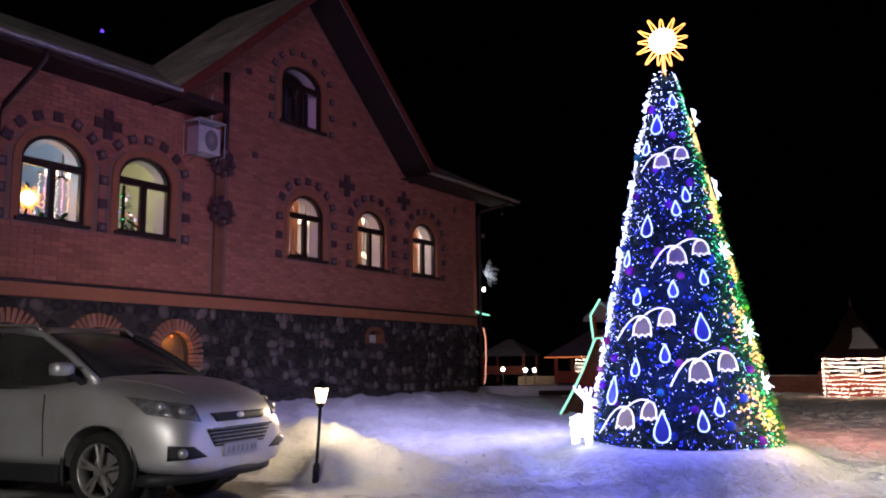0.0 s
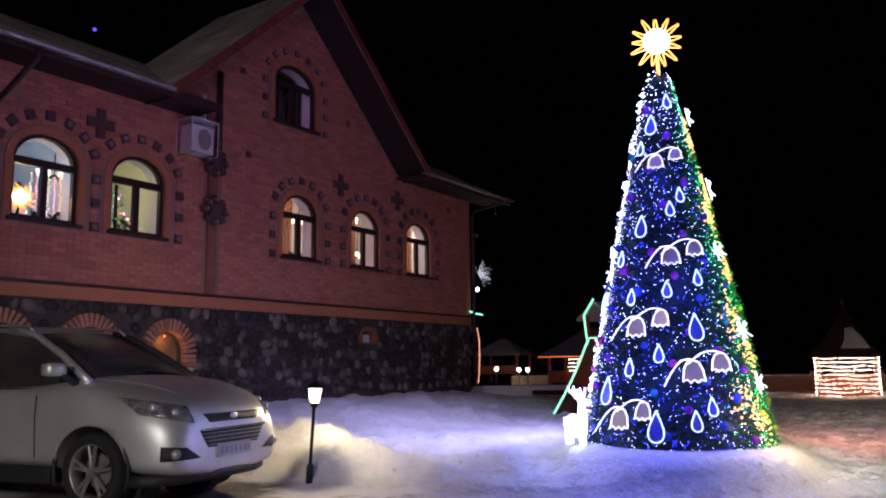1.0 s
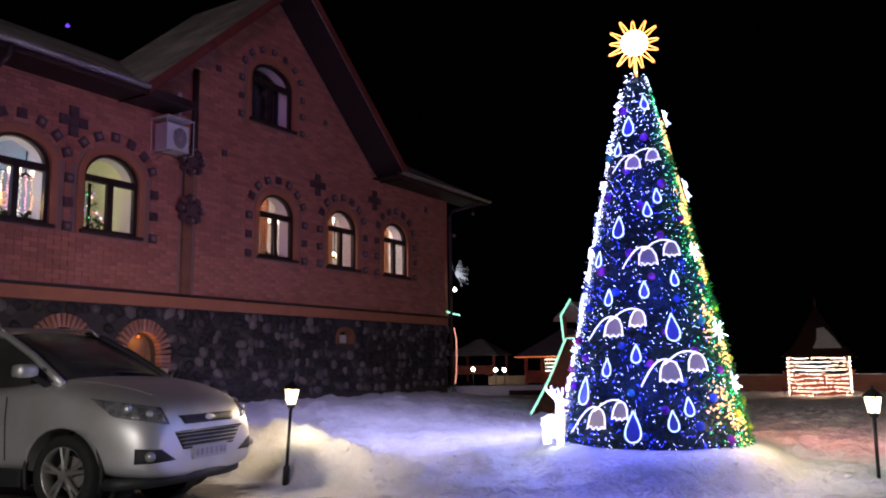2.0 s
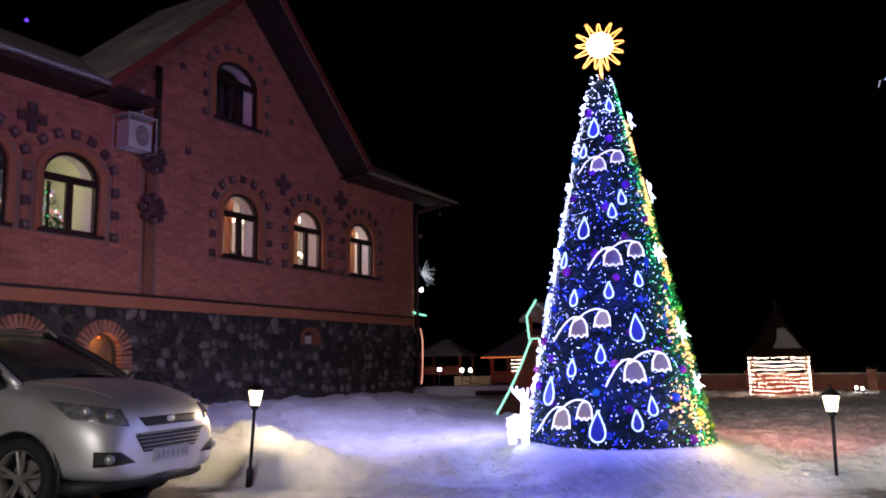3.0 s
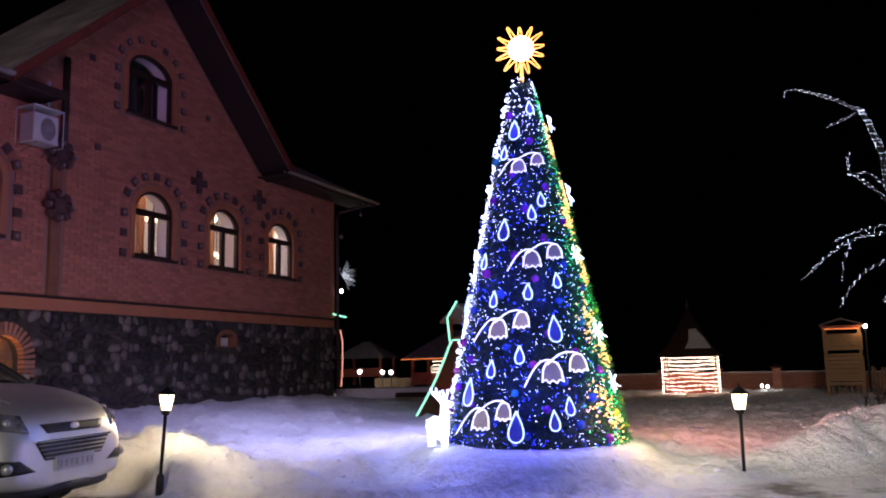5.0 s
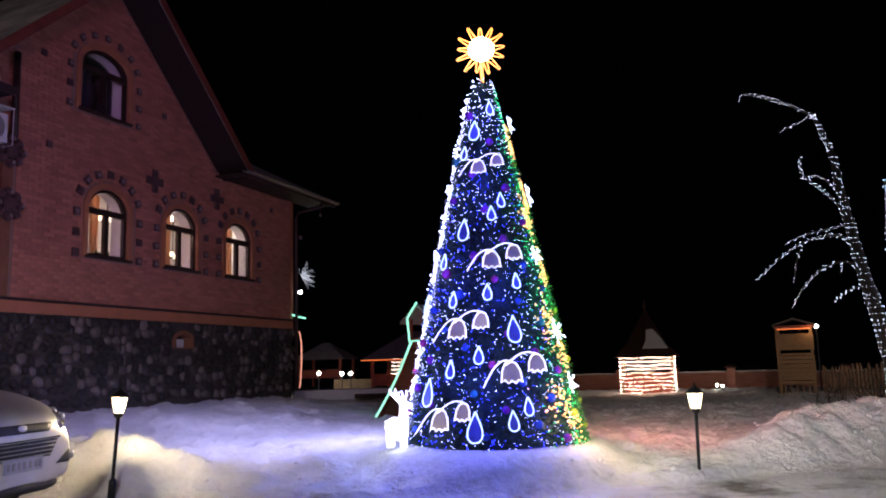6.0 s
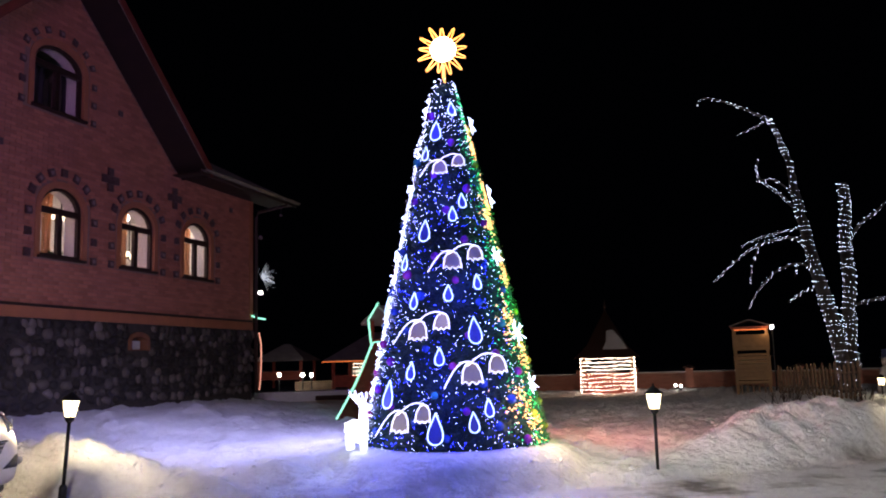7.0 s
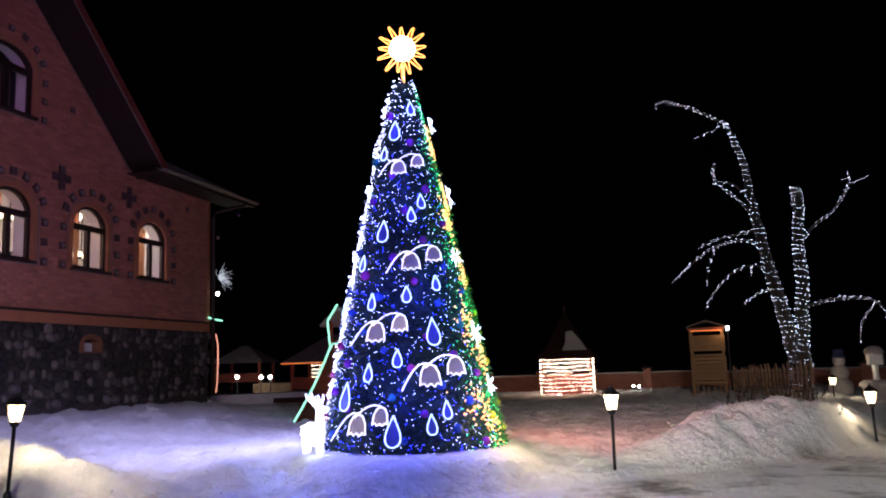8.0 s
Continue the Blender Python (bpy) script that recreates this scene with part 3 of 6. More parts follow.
def build_tiles():
    me, core = tile_mesh()
    rng = random.Random(4)

    def put(y, z, tilt=0.0, boss=True, s=1.0):
        t = new("facing_tile", me)
        t.parent = house
        t.matrix_local = pose(WX + 0.001, y, z, tilt, 0, 0) @ Matrix.Scale(s, 4)
        if boss:
            c = new("tile_boss", core)
            c.parent = t

    def ring(yc, w, z0, zs, zt, left=True, right=True, gap=0.30, s=1.0):
        h = w / 2 + gap
        n = max(3, round((zs - z0) / 0.285))
        for i in range(n):
            z = z0 + (i + 0.05) * (zs - z0) / (n - 0.6)
            if z > zs:
                continue
            if left:
                put(yc - h, z, rng.uniform(-4, 4), rng.random() < 0.6, s)
            if right:
                put(yc + h, z, rng.uniform(-4, 4), rng.random() < 0.6, s)
        for i in range(1, 8):
            a = math.pi * i / 8
            if (not right and i <= 1) or (not left and i >= 7):
                continue
            put(yc + h * math.cos(a), zs + (zt - zs + gap) * math.sin(a), math.degrees(a) - 90, rng.random() < 0.6, s)

    ring(7.02, 1.10, 3.65, 4.60, 5.03)
    ring(8.70, 1.10, 3.65, 4.60, 5.03, left=False)
    for y in (12.75, 14.97, 17.16):
        ring(y, 1.10, 3.65, 4.60, 5.03)
    ring(12.56, 1.30, 6.52, 7.45, 7.86, gap=0.28, s=0.85)
    for y, z in ((7.9, 5.42), (14.04, 5.47), (16.22, 5.47)):
        for dy, dz in ((0, 0), (0.17, 0), (-0.17, 0), (0, 0.17), (0, -0.17)):
            put(y + dy, z + dz, 0, False, 1.05)
    for y, z in ((11.0, 7.30), (14.3, 7.0), (11.2, 5.6), (18.6, 5.6)):
        put(y, z, 0, False, 0.8)
    # carved rosettes on the pilaster
    for z in (5.24, 4.30):
        ros = part("rosette", box(bmesh.new(), (WX + 0.06, 10.17, z - 0.13), (WX + 0.16, 10.43, z + 0.13), 0.02), TILE_DARK, house, "dark stone rosette on the pilaster")
        for i in range(8):
            bm = bmesh.new()
            a = 2 * math.pi * i / 8
            c = Vector((WX + 0.10, 10.30 + 0.23 * math.cos(a), z + 0.21 * math.sin(a)))
            bmesh.ops.create_icosphere(bm, subdivisions=1, radius=0.10, matrix=Matrix.Translation(c))
            part("petal", bm, TILE_DARK, ros)
            if i % 2 == 0:
                part("boss", box(bmesh.new(), (WX + 0.185, c.y - 0.03, c.z - 0.03), (WX + 0.21, c.y + 0.03, c.z + 0.03), 0.008), TILE_LIGHT, ros, "pale stone boss")


def build_plinth_arches():
    """Brick voussoirs round the cellar openings, with doors and boards set back in them."""
    for yc, zs, zt, w in CELLARS:
        n = 17
        me = None
        for i in range(n):
            a = math.pi * (i + 0.5) / n
            c = Vector((0, yc + (w / 2 + 0.10) * math.cos(a), zs + (zt - zs + 0.10) * math.sin(a)))
            if me is None:
                bm = bmesh.new()
                box(bm, (-0.1, -0.11, -0.030), (0.05, 0.11, 0.030), 0.006)
                me = bpy.data.meshes.new("arch_brick")
                bm.to_mesh(me)
                bm.free()
                me.materials.append(ARCH_BRICK)
            b = new("arch_brick", me)
            b.parent = house
            b.matrix_local = pose(WX + 0.02, c.y, c.z, math.degrees(math.atan2(math.sin(a) * (zt - zs + 0.1), math.cos(a) * (w / 2 + 0.1))), 0, 0)
        for s in (-1, 1):
            for k in range(12):
                b = new("arch_brick", me)
                b.parent = house
                b.matrix_local = pose(WX + 0.02, yc + s * (w / 2 + 0.10), zs - 0.045 - 0.074 * k, 0, 0, 0)
        door = part("cellar_door", slab(bmesh.new(), arch(yc, w + 0.02, 0.2, zs, zt + 0.01), WX - 0.22, WX - 0.28), OLD_WOOD, house, "arched wooden cellar door set back in the plinth")
        for k in range(5):
            y = yc - w / 2 + w * (k + 0.5) / 5
            part("door_board", box(bmesh.new(), (WX - 0.22, y - w / 10 + 0.008, 0.3), (WX - 0.20, y + w / 10 - 0.008, zs), 0.004), PINE, door)
    bm = bar(bmesh.new(), arch(15.08, 0.50, 1.88, 2.08, 2.18, grow=0.10), arch(15.08, 0.50, 1.90, 2.08, 2.18, grow=-0.003), WX - 0.2, WX + 0.03)
    part("vent_surround", bm, BRICK_DARK, house, "brown brick surround of a small cellar opening")
    part("vent_shutter", box(bmesh.new(), (WX - 0.12, 14.84, 1.91), (WX - 0.08, 15.22, 2.09), 0.005), WHITE_METAL, house, "white shutter of the cellar opening")
    part("vent_back", box(bmesh.new(), (WX - 0.3, 14.8, 1.86), (WX - 0.2, 15.36, 2.24)), SHEET, house)


def build_stones():
    """Fieldstones of the plinth, uneven, set in courses with recessed joints."""
    rng = random.Random(11)
    shapes = []
    for k in range(10):
        bm = bmesh.new()
        n = rng.choice((6, 7, 8))
        rad = [rng.uniform(0.76, 1.12) for _ in range(n)]
        rings = []
        for x, s in ((-0.02, 1.0), (0.030, 0.97), (0.055, 0.72)):
            rings.append([bm.verts.new((x + rng.uniform(-0.006, 0.006), 0.5 * s * rad[i] * math.cos(2 * math.pi * i / n), 0.5 * s * rad[i] * math.sin(2 * math.pi * i / n))) for i in range(n)])
        for a, b in zip(rings, rings[1:]):
            for i in range(n):
                bm.faces.new((a[i], a[(i + 1) % n], b[(i + 1) % n], b[i]))
        bm.faces.new(rings[-1])
        me = bpy.data.meshes.new("stone")
        bmesh.ops.recalc_face_normals(bm, faces=bm.faces)
        bm.to_mesh(me)
        bm.free()
        me.materials.append(STONE)
        me.shade_smooth()
        shapes.append(me)
    holes = [(y, 0.62, zt + 0.24) for y, _, zt, _ in CELLARS]
    count, spare = 0, []
    z = 0.78
    while z < ZB - 0.05:
        h = rng.uniform(0.15, 0.24)
        y = 5.9 + rng.uniform(0, 0.15)
        while y < Y1 - 0.05:
            w = rng.choice((0.12, 0.16, 0.2, 0.26, 0.33)) * rng.uniform(0.9, 1.15)
            c = (y + w / 2, z + h / 2 + rng.uniform(-0.05, 0.05))
            y += w * 0.98
            if any(abs(c[0] - a) < b - 0.02 and c[1] < t for a, b, t in holes) or (abs(c[0] - 15.08) < 0.38 and 1.8 < c[1]):
                continue
            m = pose(WX, c[0], min(c[1], ZB - h / 2), rng.uniform(-35, 35), 0, 0) @ Matrix.Diagonal((rng.uniform(0.5, 1.5), w * rng.uniform(0.9, 1.08), h * rng.uniform(0.85, 1.12), 1))
            if count < 300 and (z > 1.1 or c[0] > 13):
                s = new("stone", rng.choice(shapes))
                s.parent = house
                s.matrix_local = m
                count += 1
            else:
                spare.append((rng.choice(shapes), m))
        z += h * 0.93
    bm = bmesh.new()
    for me, m in spare:
        k = len(bm.verts)
        bm.from_mesh(me)
        bm.verts.ensure_lookup_table()
        bmesh.ops.transform(bm, matrix=m, verts=bm.verts[k:])
    tagged(part("plinth_stonework", bm, STONE, house, "grey and dark fieldstones in the plinth", True), kind="stuff")


def build_rooms():
    """The lit rooms behind the windows."""
    for ya, yb in ((5.2, 8.30), (8.42, 10.2), (11.6, 19.15)):
        bm = bmesh.new()
        box(bm, (-16.0, ya, 3.0), (-15.9, yb, 5.6))
        box(bm, (-15.9, ya - 0.1, 3.0), (WX - 0.43, ya, 5.6))
        box(bm, (-15.9, yb, 3.0), (WX - 0.43, yb + 0.1, 5.6))
        box(bm, (-16.0, ya - 0.1, 2.9), (WX - 0.43, yb + 0.1, 3.0))
        part("room_wall", bm, PLASTER, house, "pale plastered inner walls of a lit room")
        bm = bmesh.new()
        box(bm, (-16.0, ya - 0.1, 5.6), (WX - 0.43, yb + 0.1, 5.7))
        part("room_ceiling", bm, PLASTER, house, "pale ceiling of a lit room")
    bm = bmesh.new()
    box(bm, (-14.0, 11.0, 6.35), (-13.9, 14.2, 8.0))
    part("attic_wall", bm, PLASTER, house, "dim attic room behind the gable window")


build_walls()
build_roof()
for yc, _ in WINDOWS:
    window(yc, 1.10, 3.65, 4.60, 5.03, 4.56)
window(12.56, 1.30, 6.52, 7.45, 7.86, 7.42)
build_rooms()
build_tiles()
build_plinth_arches()
build_stones()
for y, p, c in ((6.25, 30, (0.12, 0.50, 1.0)), (8.78, 15, (0.96, 1.0, 0.42)), (13.6, 26, (1.0, 0.58, 0.42)), (16.1, 30, (1.0, 0.78, 0.72)), (18.3, 30, (1.0, 0.84, 0.78))):
    bm = bmesh.new()
    lathe(bm, [(0.02, 0.18), (0.05, 0.12), (0.14, 0.06), (0.16, 0.0), (0.10, -0.05), (0.02, -0.06)], (0, 0, 0), 14)
    d = thing("ceiling_lamp", "lit round glass ceiling lamp inside the room", "lamp", (-13.5, y, 5.42), group="ceiling lamps of the rooms")
    part("shade", bm, ROOM_LAMP, d, "glowing glass shade")
    lamp("room_light", "POINT", (-13.3, y, 5.1), p, c, 0.1)


def build_bricks():
    """Face bricks in running bond, 8 mm proud of their bed, left out at openings and trim."""
    rng = random.Random(21)
    L, H, J = 0.25, 0.068, 0.009
    bm = bmesh.new()
    box(bm, (0, -L / 2, -H / 2), (0.008, L / 2, H / 2))
    bm.faces.ensure_lookup_table()
    me = bpy.data.meshes.new("brick")
    bm.to_mesh(me)
    bm.free()
    me.materials.append(BRICK_FACE)
    arches = [(y, 0.55, 3.60, 4.60, 5.03) for y, _ in WINDOWS] + [(12.56, 0.65, 6.47, 7.45, 7.86)]

    def free(y0, y1, z):
        for yc, h, a, zs, zt in arches:
            g = 0.125
            if a - 0.04 < z < zt + g:
                k = 1.0 if z < zs else math.sqrt(max(0.0, 1 - ((z - zs) / (zt + g - zs)) ** 2))
                w = (h + g) * k
                if y1 > yc - w and y0 < yc + w:
                    return False
        if y1 > 10.185 and y0 < 10.415 and z < 5.32:
            return False
        return True

    verts, faces, count, row = [], [], 0, 0
    z = ZBAND + 0.045
    while z < GZ:
        lo, hi = (5.6, Y1 - 0.125) if z < ZE - 0.05 else (GC - (GZ - z - 0.05) / SLOPE, GC + (GZ - z - 0.05) / SLOPE)
        y = 5.6 - (0.13 if row % 2 else 0.0)
        while y < hi:
            y0, y1 = max(y, lo), min(y + L, hi)
            y += L + J
            if y1 - y0 < 0.05:
                continue
            if not free(y0, y1, z):
                half = (y0 + y1) / 2
                if free(y0, half, z):
                    y1 = half - 0.01
                elif free(half, y1, z):
                    y0 = half + 0.01
                else:
                    continue
            x = WX + rng.uniform(-0.002, 0.002)
            if count < 300 and 8.0 < y0 < 13.2 and z < 3.55:
                b = new("brick", me)
                b.parent = house
                b.matrix_local = Matrix.Translation((x, (y0 + y1) / 2, z)) @ Matrix.Diagonal((1, (y1 - y0) / L, 1, 1))
                count += 1
                continue
            k = len(verts)
            verts += [(x + dx, yy, z + dz) for dx in (-0.004, 0.008) for yy, dz in ((y0, -H / 2), (y1, -H / 2), (y1, H / 2), (y0, H / 2))]
            faces += [(k + 4, k + 5, k + 6, k + 7), (k, k + 1, k + 5, k + 4), (k + 1, k + 2, k + 6, k + 5), (k + 2, k + 3, k + 7, k + 6), (k + 3, k, k + 4, k + 7)]
        z += H + J
        row += 1
    rest = bpy.data.meshes.new("brickwork")
    rest.from_pydata(verts, [], faces)
    rest.materials.append(BRICK_FACE)
    ob = new("brickwork", rest)
    ob.parent = house
    tagged(ob, "red face bricks in running bond", kind="stuff")

# ---- car ----
from mathutils.bvhtree import BVHTree

PAINT = mat("silver_beige_car_paint", (0.60, 0.605, 0.62), 0.47, 0.72, vary=0.3, scale=1.6, fine=200, bump=0.0, dark=(0.44, 0.41, 0.37), coat=0.08)
CAR_BLACK = mat("black_car_plastic", (0.014, 0.014, 0.015), 0.6, vary=0.3, scale=10, fine=90, bump=0.1)
CAR_GLASS = mat("dark_tinted_car_glass", (0.040, 0.038, 0.037), 0.24, vary=0.7, scale=1.6, bump=0.0)
RUBBER = mat("tyre_rubber", (0.012, 0.012, 0.012), 0.85, vary=0.4, scale=9, fine=60, bump=0.3)
ALLOY = mat("dusty_alloy", (0.46, 0.44, 0.42), 0.38, 0.8, vary=0.3, scale=9, fine=50, bump=0.05)
CHROME = mat("chrome", (0.70, 0.70, 0.72), 0.12, 1.0, vary=0.05, bump=0.0)
LENS_CLEAR = mat("clear_headlight_lens", (0.30, 0.30, 0.31), 0.12, 0.3, vary=0.5, scale=14, fine=60, bump=0.0, dark=(0.03, 0.03, 0.035), coat=1.0)
BRIGHT = mat("satin_reflector", (0.50, 0.50, 0.52), 0.38, 0.6, vary=0.2, scale=30, fine=90, bump=0.0)
PLATE_WHITE = mat("number_plate", (0.40, 0.40, 0.43), 0.5, vary=0.1, bump=0.0)


def loft(bm, rows, cap=True):
    rings = [[bm.verts.new(p) for p in row] for row in rows]
    for a, b in zip(rings, rings[1:]):
        for i in range(len(a) - 1):
            bm.faces.new((a[i], a[i + 1], b[i + 1], b[i]))
    return rings


def build_car(at, turn, scale):
    """Compact SUV; x ahead, y to its left; the front axle lies at x = 0."""
    car = thing("parked_car", "dusty silver compact suv parked on the packed snow road", "car", at, turn)
    car.scale = (scale,) * 3
    rl, rr, fx = 0.345, -2.64, 0.09                         # wheel radius, rear axle
    # body shell: rows of x with half widths and heights at sill, waist, shoulder, deck
    st = [(-3.52, .66, .42, .76, .95, .74, 1.04, .62, 1.10), (-3.40, .82, .36, .89, .94, .87, 1.09, .72, 1.15), (-2.9, .88, .32, .93, .92, .91, 1.10, .76, 1.16), (-2.2, .88, .30, .935, .88, .92, 1.08, .78, 1.12),
          (-1.2, .88, .29, .935, .84, .92, 1.05, .80, 1.09), (-0.55, .88, .29, .935, .82, .92, 1.045, .80, 1.11), (-0.25, .88, .29, .935, .80, .91, 1.06, .78, 1.18), (0.15, .88, .30, .93, .77, .89, 1.015, .72, 1.145), (0.48, .87, .28, .92, .73, .87, .955, .68, 1.09), (0.72, .84, .27, .89, .68, .83, .875, .64, 1.015), (0.87, .77, .275, .82, .62, .76, .79, .58, .93), (0.94, .68, .29, .73, .57, .67, .70, .52, .82), (0.965, .55, .31, .60, .55, .55, .65, .45, .74)]
    bm = bmesh.new()
    rows = []
    for x, ws, zs, ww, zw, wh, zh, wd, zd in st:
        half = [(ws, zs), (ws + 0.6 * (ww - ws), zs + 0.35 * (zw - zs)), (ww, zw), (wh, zh), (wd, zd), (wd * 0.5, zd + 0.018)]
        rows.append([(x, y, z) for y, z in half] + [(x, 0, zd + 0.024)] + [(x, -y, z) for y, z in reversed(half)])
    r = loft(bm, rows)
    bm.faces.new(r[0])
    bm.faces.new(r[-1][::-1])
    for a, b in zip(r, r[1:]):
        bm.faces.new((a[0], b[0], b[-1], a[-1]))
    body = part("body", bm, PAINT, car, "dusty silver painted body", True)
    sub = body.modifiers.new("round", "SUBSURF")
    sub.levels = sub.render_levels = 2
    cut = body.modifiers.new("arches", "BOOLEAN")
    cut.operation = "DIFFERENCE"
    cut.solver = "EXACT"
    cb = bmesh.new()
    for x in (fx, rr):
        tube(cb, [(x, -1.2, rl + 0.01), (x, -0.56, rl + 0.015)], 0.43, 32)
        tube(cb, [(x, 0.56, rl + 0.01), (x, 1.2, rl + 0.015)], 0.43, 32)
    bmesh.ops.recalc_face_normals(cb, faces=cb.faces)
    cme = bpy.data.meshes.new("arch_cutter")
    cb.to_mesh(cme)
    cb.free()
    cutter = new("arch_cutter", cme)
    cutter.matrix_world = car.matrix_world
    cut.object = cutter
    bpy.context.view_layer.update()
    done = bpy.data.meshes.new_from_object(body.evaluated_get(bpy.context.evaluated_depsgraph_get()))
    body.modifiers.clear()
    body.data = done
    done.materials.clear()
    done.materials.append(PAINT)
    done.polygons.foreach_set("material_index", [0] * len(done.polygons))
    bpy.data.objects.remove(cutter)
    tree_ = BVHTree.FromPolygons([v.co.copy() for v in done.vertices], [tuple(p.vertices) for p in done.polygons])

    def patch(name, corners, aim, material, label="", nu=10, nv=5, lift=0.008, parent=None, bulge=0.0):
        """A plate that lies on the body: four corners, thrown on it along aim."""
        c00, c10, c11, c01 = (Vector(c) for c in corners)
        d = Vector(aim).normalized()
        grid = []
        for j in range(nv + 1):
            row = []
            for i in range(nu + 1):
                u, w = i / nu, j / nv
                p = (c00 * (1 - u) + c10 * u) * (1 - w) + (c01 * (1 - u) + c11 * u) * w
                hit = tree_.ray_cast(p - d * 1.5, d)
                q = hit[0] if hit[0] else p
                row.append(q - d * (lift + bulge * math.sin(math.pi * u) * math.sin(math.pi * w)))
            grid.append(row)
        b2 = bmesh.new()
        top = [[b2.verts.new(q) for q in row] for row in grid]
        low = [[b2.verts.new(q + d * (lift + bulge + 0.02)) for q in row] for row in grid]
        for j in range(nv):
            for i in range(nu):
                b2.faces.new((top[j][i], top[j][i + 1], top[j + 1][i + 1], top[j + 1][i]))
        rim = [(0, i) for i in range(nu + 1)] + [(j, nu) for j in range(1, nv + 1)] + [(nv, i) for i in range(nu - 1, -1, -1)] + [(j, 0) for j in range(nv - 1, 0, -1)]
        for (j0, i0), (j1, i1) in zip(rim, rim[1:] + rim[:1]):
            b2.faces.new((top[j0][i0], top[j1][i1], low[j1][i1], low[j0][i0]))
        for v in [v for v in b2.verts if not v.link_faces]:
            b2.verts.remove(v)
        return part(name, b2, material, parent or car, label, True)

    # greenhouse: glass block, roof skin and pillars
    def cabin(grow):
        g = grow
        return [(-3.28, .60 + g, 1.08, .52 + g, 1.32), (-3.08, .72 + g, 1.08, .58 + g, 1.52 + g), (-2.6, .79 + g, 1.06, .62 + g, 1.62 + g), (-1.9, .81 + g, 1.04, .64 + g, 1.67 + g), (-1.3, .81 + g, 1.02, .64 + g, 1.665 + g), (-0.90, .81 + g, 1.01, .62 + g, 1.60 + g), (-0.50, .80 + g, 1.01, .66 + g, 1.405 + g), (-0.15, .78 + g, 1.00, .71 + g, 1.20)]
    bm = bmesh.new()
    rows = []
    for x, wb, zb, wt, zt in cabin(0):
        half = [(wb, zb), (wb * 0.55 + wt * 0.45, zb * 0.45 + zt * 0.55), (wt, zt - 0.03), (wt * 0.6, zt)]
        rows.append([(x, y, z) for y, z in half] + [(x, 0, zt + 0.012)] + [(x, -y, z) for y, z in reversed(half)])
    r = loft(bm, rows)
    bm.faces.new(r[0])
    bm.faces.new(r[-1][::-1])
    cab = part("glasshouse", bm, CAR_GLASS, car, "dark tinted windows and windscreen", True)
    bm = bmesh.new()
    rows = []
    for x, wb, zb, wt, zt in cabin(0.012)[:6]:
        half = [(wt + 0.012, zt - 0.06), (wt - 0.005, zt - 0.015), (wt * 0.6, zt + 0.006)]
        rows.append([(x, y, z) for y, z in half] + [(x, 0, zt + 0.018)] + [(x, -y, z) for y, z in reversed(half)])
    loft(bm, rows)
    bmesh.ops.solidify(bm, geom=bm.faces[:], thickness=0.015)
    part("roof", bm, PAINT, car, "", True)
    for s in (-1, 1):
        part("pillar", tube(bmesh.new(), [(-0.08, s * 0.76, 1.12), (-0.20, s * 0.745, 1.20), (-0.50, s * 0.695, 1.385), (-0.90, s * 0.645, 1.585), (-1.15, s * 0.64, 1.645)], 0.042, 8, 0.03), PAINT if s < 0 else CAR_BLACK, car, "", True)
        part("pillar", tube(bmesh.new(), [(-1.42, s * 0.83, 1.02), (-1.48, s * 0.74, 1.38), (-1.52, s * 0.665, 1.62)], 0.035, 8, 0.03), CAR_BLACK, car, "black door pillar", True)
        part("pillar", tube(bmesh.new(), [(-2.5, s * 0.82, 1.05), (-2.75, s * 0.72, 1.38), (-2.9, s * 0.64, 1.56)], 0.06, 8, 0.05), PAINT, car, "", True)
        part("waist_trim", tube(bmesh.new(), [(0.0, s * 0.825, 1.06), (-1.3, s * 0.845, 1.075), (-2.6, s * 0.835, 1.10)], 0.014, 6), CAR_BLACK, car)
        part("roof_rail", tube(bmesh.new(), [(-0.95, s * 0.61, 1.61), (-1.05, s * 0.61, 1.68), (-1.9, s * 0.615, 1.72), (-2.7, s * 0.60, 1.66), (-2.8, s * 0.595, 1.61)], 0.016, 8), GREY_METAL, car, "grey roof rail", True)
        part("sill_trim", box(bmesh.new(), (-2.22, s * 0.80 - 0.09, 0.22), (-0.38, s * 0.80 + 0.09, 0.38), 0.03), CAR_BLACK, car, "black plastic sill")
        # mirror
        bm = bmesh.new()
        box(bm, (-0.06, -0.095, -0.06), (0.065, 0.095, 0.06), 0.05)
        for v in bm.verts:
            v.co.x -= 0.25 * abs(v.co.y) * (v.co.y * s > 0)
        mir = part("mirror", bm, PAINT, car, "painted door mirror", True)
        mir.matrix_local = Matrix.Translation((-0.27 if s < 0 else -0.42, s * 1.0, 1.25 if s < 0 else 1.20))
        part("mirror_arm", tube(bmesh.new(), [(-0.20, s * 0.80, 1.11), (-0.24, s * 0.95, 1.20)], 0.03, 8), CAR_BLACK, car)
        # wheel-arch trim
        for x in (fx, rr):
            pts = [(x + 0.428 * math.cos(a), s * 0.885, rl + 0.015 + 0.428 * math.sin(a)) for a in (math.pi * (-0.12 + 1.24 * i / 18) for i in range(19))]
            part("arch_trim", tube(bmesh.new(), pts, 0.022, 6), CAR_BLACK, car, "black wheel-arch trim", True)
            part("arch_liner", tube(bmesh.new(), [(x, s * 0.40, rl + 0.02), (x, s * 0.58, rl + 0.02)], 0.42, 20), CAR_BLACK, car)
